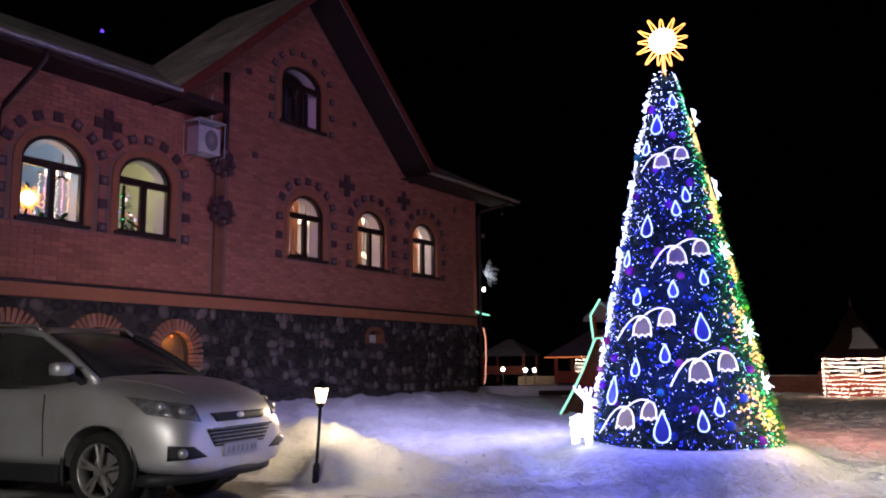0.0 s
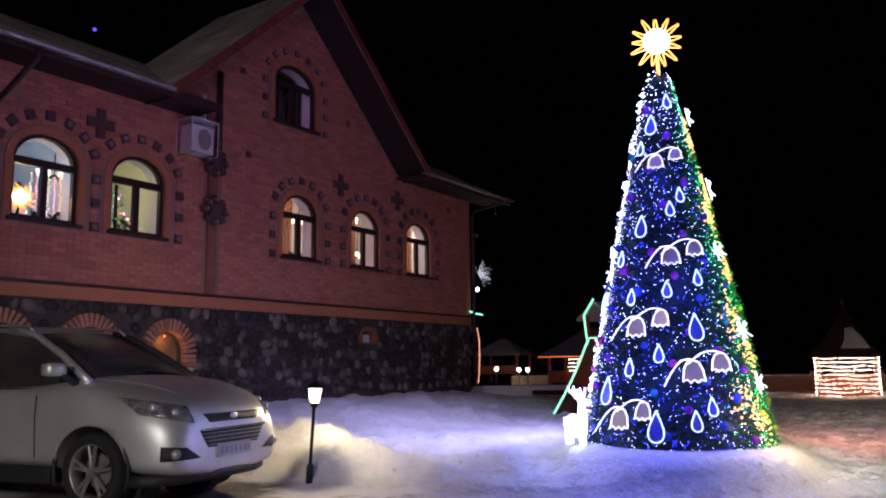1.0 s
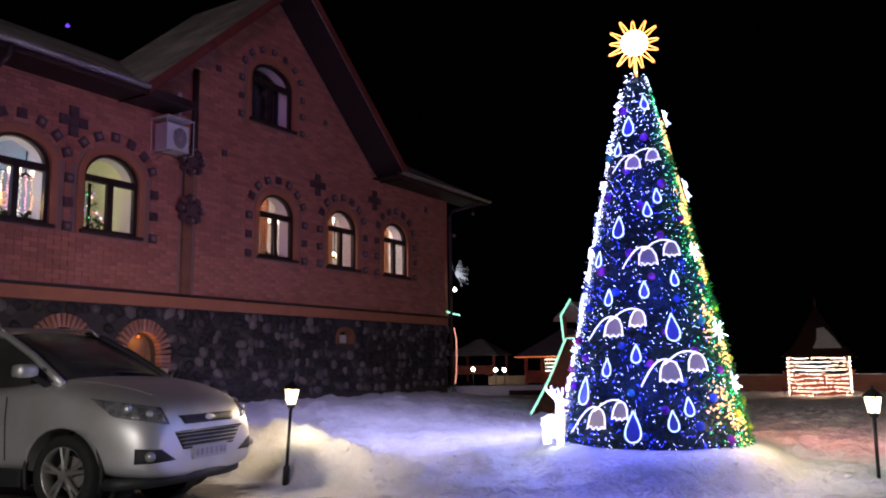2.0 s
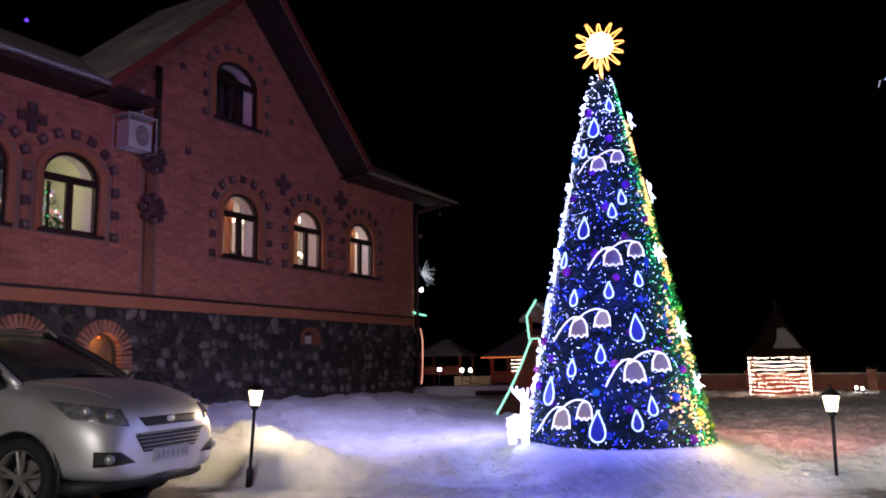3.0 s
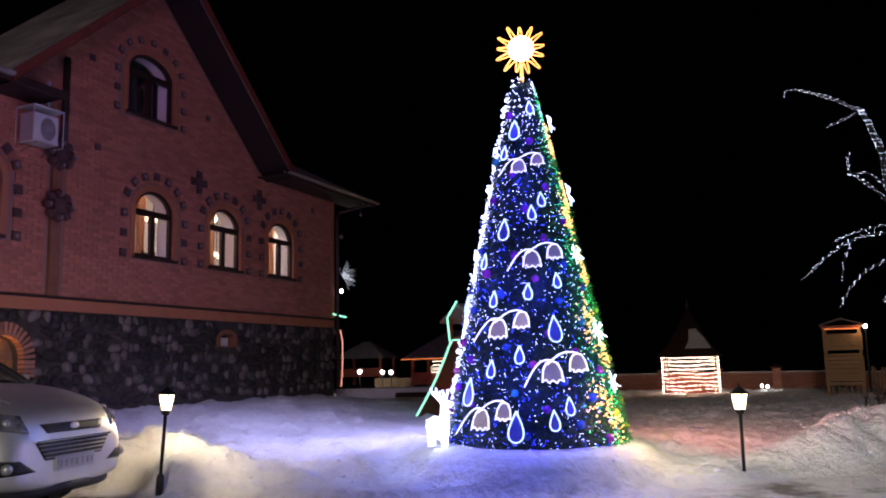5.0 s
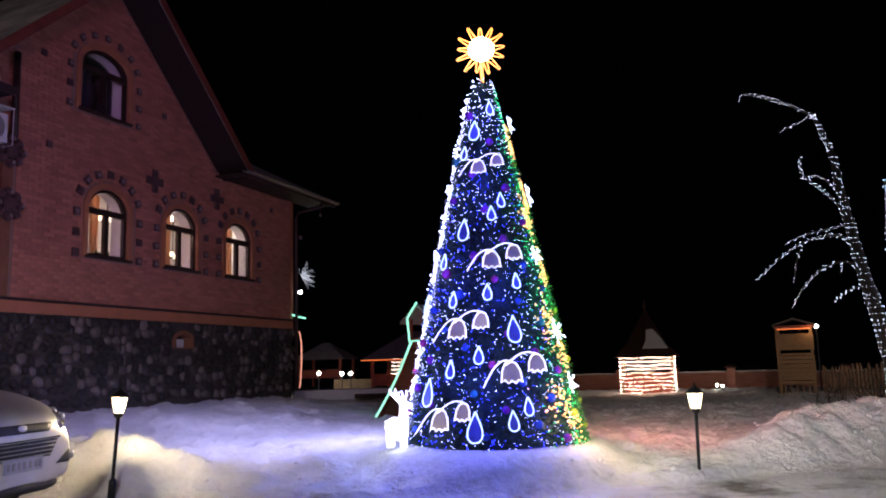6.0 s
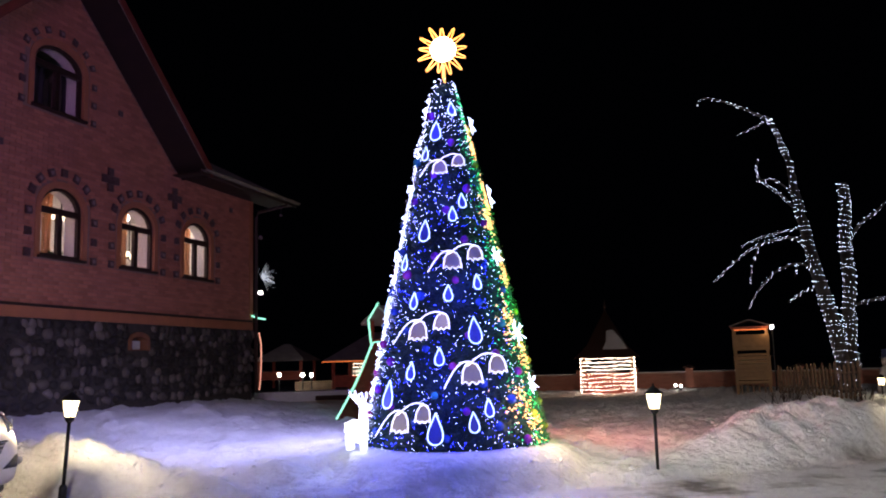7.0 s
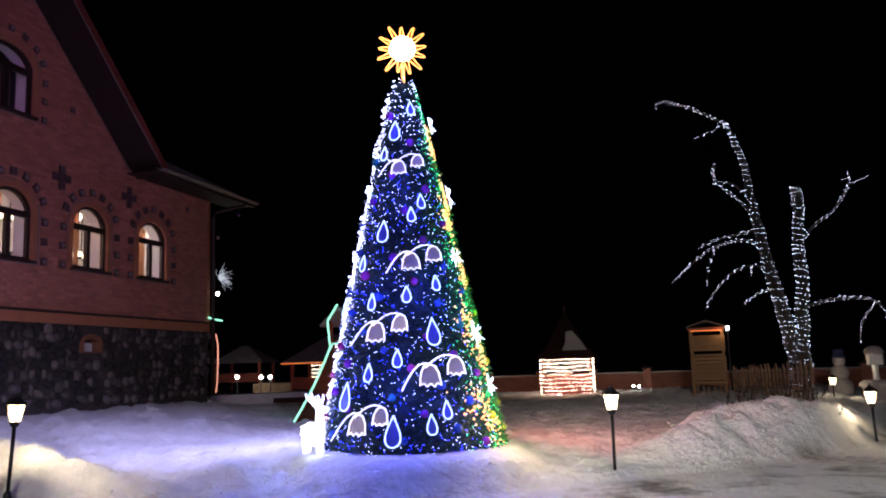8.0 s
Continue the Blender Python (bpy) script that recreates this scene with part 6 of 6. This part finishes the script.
def air_conditioner(y, z):
    t = thing("air_conditioner", "white outdoor air conditioner unit on a wall bracket", "air conditioner", (WX, y, z))
    part("casing", box(bmesh.new(), (0.06, -0.36, 0.0), (0.38, 0.36, 0.54), 0.015), WHITE_METAL, t)
    part("fan_recess", tube(bmesh.new(), [(0.375, 0.06, 0.27), (0.384, 0.06, 0.27)], 0.215, 28), GREY_METAL, t, "grey fan opening")
    for r in (0.06, 0.11, 0.16, 0.205):
        part("guard_ring", tube(bmesh.new(), [(0.392, 0.06 + r * math.cos(2 * math.pi * i / 28), 0.27 + r * math.sin(2 * math.pi * i / 28)) for i in range(28)], 0.004, 5, closed=True), WHITE_METAL, t)
    for i in range(6):
        a = math.pi * i / 6
        part("guard_spoke", tube(bmesh.new(), [(0.394, 0.06 - 0.21 * math.cos(a), 0.27 - 0.21 * math.sin(a)), (0.394, 0.06 + 0.21 * math.cos(a), 0.27 + 0.21 * math.sin(a))], 0.003, 5), WHITE_METAL, t)
    for yy in (-0.3, 0.3):
        part("bracket", tube(bmesh.new(), [(0.0, yy, -0.28), (0.0, yy, -0.03), (0.44, yy, -0.03), (0.04, yy, -0.16)], 0.012, 6), GREY_METAL, t)
    part("rain_cover", box(bmesh.new(), (0.0, -0.44, 0.64), (0.46, 0.44, 0.66), 0.004), WHITE_METAL, t, "sheet rain cover over the unit")
    for yy in (-0.43, 0.43):
        part("cover_strut", tube(bmesh.new(), [(0.02, yy, 0.64), (0.02, yy, -0.04), (0.44, yy, -0.04), (0.44, yy, 0.64)], 0.011, 6), WHITE_METAL, t)
    part("cable_duct", box(bmesh.new(), (0.0, 0.40, 0.66), (0.06, 0.47, 1.35), 0.006), WHITE_METAL, t, "white cable duct up the wall")
    return t


ac_unit = air_conditioner(9.74, 5.27)
ac_unit.scale = (1.0, 0.70, 0.92)
part("downpipe", tube(bmesh.new(), [(WX + 0.10, 10.36, 7.05), (WX + 0.10, 10.36, 5.4)], 0.06, 10), SHEET, house, "dark pipe down the gable wall", True)


def corner_lights():
    """Garland, frosty light branch, bulb and lit ledge at the far corner."""
    t = thing("light_branch", "frosty white twig light ornament on the house corner", "decoration", (WX + 0.1, 20.0, 3.95))
    rng = random.Random(9)
    bm = bmesh.new()
    for _ in range(44):
        d = Vector((rng.uniform(0, 0.8), rng.uniform(-0.2, 0.9), rng.uniform(-0.5, 1.0))).normalized()
        p = Vector((0, 0, 0))
        pts = [p.copy()]
        for k in range(3):
            p = p + (d + Vector((rng.uniform(-.5, .5), rng.uniform(-.5, .5), rng.uniform(-.6, .4)))) * rng.uniform(0.08, 0.16)
            pts.append(p.copy())
        tube(bm, pts, 0.0042, 4, 0.0022)
    part("twig", bm, FROST, t, "softly lit white twigs")
    for z, r, m, label in ((3.50, 0.05, FAR_LAMP, "small lit wall lamp on the house corner"), (5.62, 0.035, TILE_LIGHT, "unlit hanging bulb under the eave"), (5.05, 0.06, TILE_LIGHT, "grey camera dome on the house corner")):
        b = thing("corner_lamp", label, "lamp", (WX + (0.75 if z > 5.5 else 0.1), 19.95, z))
        bm = bmesh.new()
        ball(bm, (0, 0, 0), r, 12)
        part("globe", bm, m, b, "", True)
        part("holder", tube(bmesh.new(), [(0, 0, 0), (-0.0 if z > 5.5 else -0.1, 0.0 if z > 5.5 else -0.25, 0.46 if z > 5.5 else 0.06)], 0.012, 6), BLACK, b)
    g = thing("rope_light", "mint rope light along the house corner ledge", "string lights", (WX, 19.7, 0))
    part("ledge_rope", tube(bmesh.new(), [(0.08, -0.15, 2.84), (0.1, 0.1, 2.80), (0.15, 0.42, 2.77)], 0.022, 6), LED_MINT, g)
    part("corner_rope", tube(bmesh.new(), [(0.1, 0.18, 2.4), (0.12, 0.26, 2.1), (0.1, 0.30, 1.6), (0.1, 0.26, 1.1), (0.1, 0.2, 0.85)], 0.014, 6), CORNER_ROPE, g)


FROST = glow("frosted_twig_light", (0.85, 0.9, 1.0), 0.5)
CORNER_ROPE = glow("soft_warm_rope_light", (1.0, 0.40, 0.28), 1.3)
corner_lights()


niche = thing("niche_lamp", "small amber lamp inside the cellar doorway", "lamp", (WX - 0.10, 9.42, 1.93))
_nb = bmesh.new()
ball(_nb, (0, 0, 0), 0.025, 10)
part("globe", _nb, EAVE_ROPE, niche, "amber lit globe", True)
part("holder", tube(bmesh.new(), [(0, 0, 0.02), (0, 0, 0.09)], 0.008, 6), BLACK, niche)
lamp("niche_light", "POINT", (WX - 0.08, 9.42, 1.84), 1.6, (1.0, 0.42, 0.10), 0.03)

# ---- what shows in the lit rooms ----
LEAF = mat("house_plant_leaf", (0.05, 0.10, 0.03), 0.5, vary=0.4, scale=20, fine=90, bump=0.1)
POT = mat("clay_pot", (0.30, 0.12, 0.06), 0.7, vary=0.2, scale=12, fine=60)
SUN_LAMP = glow("orange_flower_lamp", (1.0, 0.36, 0.05), 3)
SUN_CORE = glow("orange_lamp_core", (1.0, 0.75, 0.35), 16)
RED_LED = glow("red_led", (1.0, 0.08, 0.15), 6)
BLUE_ROOM_LED = glow("violet_led", (0.25, 0.2, 1.0), 6)


def curtain(yc, w, z0, z1, x, seed, tint):
    t = thing("curtain", "softly pleated curtain hanging behind a window", "curtain", (x, yc, z0), group="curtains behind the windows")
    bm = bmesh.new()
    rng = random.Random(seed)
    ph = rng.uniform(0, 6)
    n = 26
    cols = []
    for i in range(n + 1):
        u = i / n
        off = 0.03 * math.sin(u * 34 * w + ph) + 0.012 * math.sin(u * 71 * w)
        cols.append([bm.verts.new((off * (0.4 + 0.6 * (1 - v)), (u - 0.5) * w * (1 - 0.25 * math.sin(math.pi * (1 - v)) ** 2), v * (z1 - z0))) for v in (0, 0.25, 0.5, 0.75, 1)])
    for a, b in zip(cols, cols[1:]):
        for k in range(4):
            bm.faces.new((a[k], b[k], b[k + 1], a[k + 1]))
    bmesh.ops.solidify(bm, geom=bm.faces[:], thickness=0.004)
    part("cloth", bm, tint, t, "", True)
    part("rod", tube(bmesh.new(), [(0, -w / 2 - 0.05, z1 - z0 + 0.01), (0, w / 2 + 0.05, z1 - z0 + 0.01)], 0.012, 8), FRAME, t)


def pot_plant(y, seed, size):
    t = thing("pot_plant", "small leafy house plant on the window board", "plant", (WX - 0.52, y, 3.66), group="plants on the window boards")
    rng = random.Random(seed)
    part("pot", lathe(bmesh.new(), [(0.045, 0.0), (0.065, 0.09), (0.07, 0.09), (0.07, 0.105)], n=12), POT, t)
    bm = bmesh.new()
    for _ in range(46):
        a = rng.uniform(0, 6.28)
        d = Vector((math.cos(a) * rng.uniform(0.2, 1), math.sin(a) * rng.uniform(0.2, 1), rng.uniform(0.2, 1.1)))
        p = Vector((0, 0, 0.1)) + d * size * rng.uniform(0.3, 1)
        s = d.cross(Vector((0, 0, 1))).normalized() * 0.022
        v = [bm.verts.new(q) for q in (p - d * 0.035, p + s, p + d * 0.05, p - s)]
        bm.faces.new(v)
    part("foliage", bm, LEAF, t)


TAN = cloth_mat("tan_curtain", (0.62, 0.36, 0.22))
curtain(13.12, 0.34, 3.1, 5.2, -12.75, 1, TAN)
curtain(13.95, 0.42, 3.1, 5.2, -12.75, 2, CURTAIN)
curtain(15.42, 0.26, 3.1, 5.2, -12.75, 3, TAN)
curtain(16.25, 0.55, 3.1, 5.2, -12.75, 4, CURTAIN)
curtain(17.75, 0.30, 3.1, 5.2, -12.75, 5, TAN)
curtain(18.55, 0.55, 3.1, 5.2, -12.75, 6, CURTAIN)
curtain(8.05, 0.30, 3.1, 5.2, -12.75, 7, CURTAIN)
curtain(9.75, 0.40, 3.1, 5.2, -12.75, 8, CURTAIN)
for y in (7.02, 8.70, 12.75, 14.97, 17.16):
    part("window_board", box(bmesh.new(), (WX - 0.72, y * 1.043 - 0.62, 3.60), (WX - 0.43, y * 1.043 + 0.62, 3.64), 0.008), PLASTER, house)
for k, (y, s) in enumerate(((7.50, 0.15), (7.72, 0.11), (7.15, 0.12), (8.78, 0.24), (8.98, 0.16), (9.42, 0.12), (13.05, 0.11), (13.25, 0.08), (13.52, 0.14), (13.72, 0.10), (15.85, 0.08), (15.98, 0.07))):
    pot_plant(y, k, s)


def flower_lamp():
    t = thing("flower_lamp", "glowing orange sunflower lamp behind the window", "lamp", (-12.75, 7.02, 4.12))
    bm = bmesh.new()
    rng = random.Random(17)
    for i in range(34):
        a = 2 * math.pi * i / 34
        q = rng.uniform(0.17, 0.29)
        tube(bm, [(0, 0.09 * math.cos(a), 0.09 * math.sin(a)), (0.03, q * 0.7 * math.cos(a), q * 0.7 * math.sin(a)), (0, q * math.cos(a + 0.06), q * math.sin(a + 0.06))], 0.009, 5, 0.003)
    part("petal_ring", bm, SUN_LAMP, t, "orange glowing petals")
    bm = bmesh.new()
    ball(bm, (0.02, 0, 0), 0.115, 14)
    part("core", bm, SUN_CORE, t, "bright lamp core", True)
    part("stand", tube(bmesh.new(), [(0, 0, -0.95), (0, 0, -0.1)], 0.012, 8), BLACK, t)


def room_tree(y, x):
    t = thing("room_christmas_tree", "small christmas tree with coloured lights inside the room", "tree", (x, y, 3.0))
    rng = random.Random(3)
    bm = bmesh.new()
    for _ in range(900):
        z = 1.6 * (1 - math.sqrt(rng.random()))
        a, r = rng.uniform(0, 6.28), 0.42 * (1 - z / 1.65)
        p = Vector((r * 0.8 * math.cos(a), r * 0.8 * math.sin(a), z + 0.2))
        d = Vector((math.cos(a), math.sin(a), -0.3)) * rng.uniform(0.05, 0.12)
        s = Vector((-math.sin(a), math.cos(a), 0)) * 0.012
        bm.faces.new([bm.verts.new(q) for q in (p - s, p + s, p + d)])
    tagged(part("needles", bm, NEEDLE, t), kind="stuff")
    for m in (LED_GREEN, BLUE_ROOM_LED, RED_LED, LED_COLD):
        bm = bmesh.new()
        for _ in range(28):
            z = 1.6 * (1 - math.sqrt(rng.random()))
            a, r = rng.uniform(0, 6.28), 0.42 * (1 - z / 1.65) + 0.03
            bulb(bm, (r * math.cos(a), r * math.sin(a), z + 0.2), 0.016)
        tagged(part("light_string", bm, m, t), kind="stuff")
    part("stem", tube(bmesh.new(), [(0, 0, 0), (0, 0, 1.7)], 0.03, 8), BARK, t)


def chandelier(y, x, z):
    t = thing("chandelier", "lit chandelier with small glass shades in the room", "lamp", (x, y, z))
    part("stem", tube(bmesh.new(), [(0, 0, 0.1), (0, 0, 5.6 - z)], 0.012, 8), BLACK, t)
    for i in range(6):
        a = 2 * math.pi * i / 6
        part("arm", tube(bmesh.new(), [(0, 0, 0.12), (0.14 * math.cos(a), 0.14 * math.sin(a), 0.02), (0.24 * math.cos(a), 0.24 * math.sin(a), 0.08)], 0.009, 6), BLACK, t)
        part("shade", lathe(bmesh.new(), [(0.025, 0.08), (0.05, 0.13), (0.055, 0.18), (0.03, 0.19)], (0.24 * math.cos(a), 0.24 * math.sin(a), 0), 10), ROOM_LAMP, t)


def hanging_garland(y, x):
    t = thing("hanging_garland", "strands of small pink and warm lights behind the window", "string lights", (x, y, 4.62))
    rng = random.Random(14)
    part("rod", tube(bmesh.new(), [(0, -0.34, 0), (0, 0.34, 0)], 0.008, 6), BLACK, t)
    for k in range(7):
        yy = -0.31 + 0.62 * k / 6
        n = rng.randint(8, 16)
        part("cord", tube(bmesh.new(), [(0, yy, 0), (0.01, yy + 0.01, -0.055 * n)], 0.003, 4), BLACK, t)
        bm = bmesh.new()
        for i in range(n):
            bulb(bm, (0.012, yy + rng.uniform(-0.02, 0.02), -0.055 * (i + 0.5)), rng.uniform(0.010, 0.018))
        tagged(part("bulb_strand", bm, (ROOM_LAMP, PINK_LED, LED_WARM)[k % 3], t), kind="stuff")


PINK_LED = glow("pink_led", (1.0, 0.30, 0.42), 4)
hanging_garland(7.62, -12.95)
flower_lamp()
room_tree(8.95, -13.0)
room_tree(7.80, -14.2)
chandelier(8.1, -13.6, 4.70)
chandelier(14.4, -13.6, 4.75)
chandelier(17.0, -13.9, 4.2)

# ---- right end of the yard ----


def snowman(at):
    t = thing("snowman", "large snowman figure with a dark blue hat on snow", "decoration", at)
    t.scale = (0.82, 0.82, 0.82)
    bm = bmesh.new()
    for z, r in ((0.32, 0.42), (0.88, 0.30), (1.28, 0.21)):
        bmesh.ops.create_uvsphere(bm, u_segments=18, v_segments=12, radius=r, matrix=Matrix.Translation((0, 0, z)))
    lathe(bm, [(0.25, 1.40), (0.25, 1.44), (0.19, 1.45), (0.17, 1.68), (0.16, 1.69)], n=16)
    me = part("figure", bm, [DIM_SNOW, HAT], t, "", True)
    for p in me.data.polygons:
        p.material_index = 1 if p.center.z > 1.395 and p.center.z < 1.75 and (p.center.xy.length > 0.165 or p.center.z > 1.5) else 0


HAT = mat("dark_blue_felt", (0.02, 0.03, 0.10), 0.9, vary=0.2, scale=12, fine=60)
snowman((4.55, 26.3, 0.05))


def bird_house(at):
    t = thing("lantern_pillar", "snow-capped stone garden pillar with a small roofed lantern box", "garden pillar", at)
    part("base", lathe(bmesh.new(), [(0.36, -0.3), (0.36, 0.28), (0.42, 0.30), (0.42, 0.38), (0.30, 0.46)], n=16), DIM_SNOW, t, "snow-covered round base", True)
    part("stem", lathe(bmesh.new(), [(0.10, 0.44), (0.07, 0.6), (0.08, 0.85)], n=12), WHITE_METAL, t)
    part("box", box(bmesh.new(), (-0.17, -0.17, 0.85), (0.17, 0.17, 1.12), 0.02), WHITE_METAL, t)
    part("snow_cap", lathe(bmesh.new(), [(0.24, 1.12), (0.24, 1.2), (0.17, 1.3), (0.05, 1.34)], n=14), DIM_SNOW, t, "cap of snow", True)


bird_house((5.0, 24.0, 0.15))


def bare_shrub(at, seed, size):
    t = thing("bare_shrub", "leafless low shrub sticking out of the snow bank", "shrub", at, group="shrubs in the snow")
    rng = random.Random(seed)
    bm = bmesh.new()
    for _ in range(16):
        p = Vector((rng.uniform(-0.2, 0.2) * size, rng.uniform(-0.2, 0.2) * size, -0.1))
        d = Vector((rng.uniform(-0.7, 0.7), rng.uniform(-0.5, 0.5), 1)).normalized()
        pts = [p]
        for k in range(4):
            d = (d + Vector((rng.uniform(-.3, .3), rng.uniform(-.3, .3), rng.uniform(-.1, .2)))).normalized()
            pts.append(pts[-1] + d * 0.13 * size)
        tube(bm, pts, 0.009, 4, 0.003)
        for k in (2, 3):
            e = (d + Vector((rng.uniform(-1, 1), rng.uniform(-1, 1), 0.2))).normalized()
            tube(bm, [pts[k], pts[k] + e * 0.13 * size], 0.005, 4, 0.002)
    part("twig", bm, BARK, t)


bare_shrub((1.35, 15.9, 0.62), 1, 1.0)
bare_shrub((1.75, 16.1, 0.62), 2, 0.9)
bare_shrub((0.95, 16.3, 0.5), 3, 0.8)
bare_shrub((2.3, 16.4, 0.55), 4, 0.7)


def low_wall(a, b, h, thick, material, label, z):
    t = thing("low_yard_block", label, "wall", (0, 0, 0), kind="structure")
    a, b = Vector((*a, z)), Vector((*b, z))
    n = Vector((-(b - a).y, (b - a).x, 0)).normalized() * thick / 2
    bm = bmesh.new()
    v = [bm.verts.new(p) for p in (a - n, b - n, b + n, a + n)]
    f = bm.faces.new(v)
    e = bmesh.ops.extrude_face_region(bm, geom=[f])
    bmesh.ops.translate(bm, vec=(0, 0, h), verts=[g for g in e["geom"] if isinstance(g, bmesh.types.BMVert)])
    part("panel", bm, material, t)


low_wall((-13.6, 22.5), (-9.0, 25.0), 0.30, 1.1, SNOW, "long low snow-covered ledge behind the lawn", 0.40)
# dark patch of the far lawn, built as a low block
low_wall((-11.6, 23.6), (-8.6, 23.2), 0.14, 1.6, SHEET, "low dark block across the far lawn", 0.42)
low_wall((-17.9, 32.9), (-16.3, 33.6), 0.55, 0.3, OLD_WOOD, "low brown timber wall by the far lamps", 0.3)


# ---- lamp posts added out of view, to stand for the lights behind the camera ----


def unseen_lamp(x, y, h):
    t = thing("unseen_lamp", "tall lamp added out of view, with a bright white head", "street lamp", (x, y, 0), group="street lamps of the yard")
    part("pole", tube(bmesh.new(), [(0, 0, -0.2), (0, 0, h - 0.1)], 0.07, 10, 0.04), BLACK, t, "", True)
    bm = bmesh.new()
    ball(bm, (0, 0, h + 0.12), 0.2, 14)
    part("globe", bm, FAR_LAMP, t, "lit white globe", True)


unseen_lamp(-1.4, -5.3, 3.45)
unseen_lamp(6.6, 1.2, 4.8)
unseen_lamp(4.3, -7.7, 7.6)

# darker copy of the curtain cloth, the unlit attic put into its colour
DIM_CLOTH = cloth_mat("dim_curtain", (0.22, 0.22, 0.26))
curtain(12.62, 0.42, 6.5, 7.7, -12.6, 11, DIM_CLOTH)
curtain(13.40, 0.42, 6.5, 7.7, -12.6, 12, DIM_CLOTH)


def snow_clods():
    """Crumbs and clods thrown up by the plough along the banks."""
    rng = random.Random(31)
    verts, faces = [], []
    seeds = [(-8.6, -4.4, 7.75, 8.7, 150), (-4.4, -0.2, 7.9, 10.3, 110), (-0.2, 2.4, 10.2, 15.2, 320)]
    unit = [(1, 0, 0), (0.3, 0.95, 0), (-0.8, 0.6, 0), (-0.8, -0.6, 0), (0.3, -0.95, 0)]
    for x0, x1, y0, y1, n in seeds:
        for _ in range(n):
            x, y = rng.uniform(x0, x1), rng.uniform(y0, y1)
            if beyond_edge(x, y) < 0.1 or math.hypot(x + 3.17, y - 9.93) < 1.35:
                continue
            r = 0.008 + 0.028 * rng.random() ** 3
            z = ground_height(x, y) + r * 0.02
            k = len(verts)
            turn = rng.uniform(0, 6.28)
            for lift, s in ((-0.5, 0.9), (0.25, 1.0)):
                for a, b, _c in unit:
                    q = s * rng.uniform(0.75, 1.2) * r
                    verts.append((x + q * (a * math.cos(turn) - b * math.sin(turn)), y + q * (a * math.sin(turn) + b * math.cos(turn)), z + lift * r))
            verts.append((x, y, z + r * rng.uniform(0.6, 0.95)))
            for i in range(5):
                j = (i + 1) % 5
                faces.append((k + i, k + j, k + 5 + j, k + 5 + i))
                faces.append((k + 5 + i, k + 5 + j, k + 10))
    me = bpy.data.meshes.new("snow_clod_scatter")
    me.from_pydata(verts, [], faces)
    me.materials.append(SNOW)
    me.shade_smooth()
    tagged(new("snow_clod_scatter", me), "loose snow clods along the ploughed banks", "snow", kind="stuff")


snow_clods()
roof_light = thing("roof_light", "tiny violet light on a thin mast over the roof", "lamp", (-16.8, 10.8, 8.72))
part("mast", tube(bmesh.new(), [(0, 0, -1.5), (0, 0, 0.52)], 0.015, 6), BLACK, roof_light)
_bm = bmesh.new()
ball(_bm, (0, 0, 0.56), 0.045, 10)
part("globe", _bm, glow("violet_beacon", (0.16, 0.05, 1.0), 1.6), roof_light, "violet lit globe", True)

# ---- face bricks of the house, last ----
build_bricks()
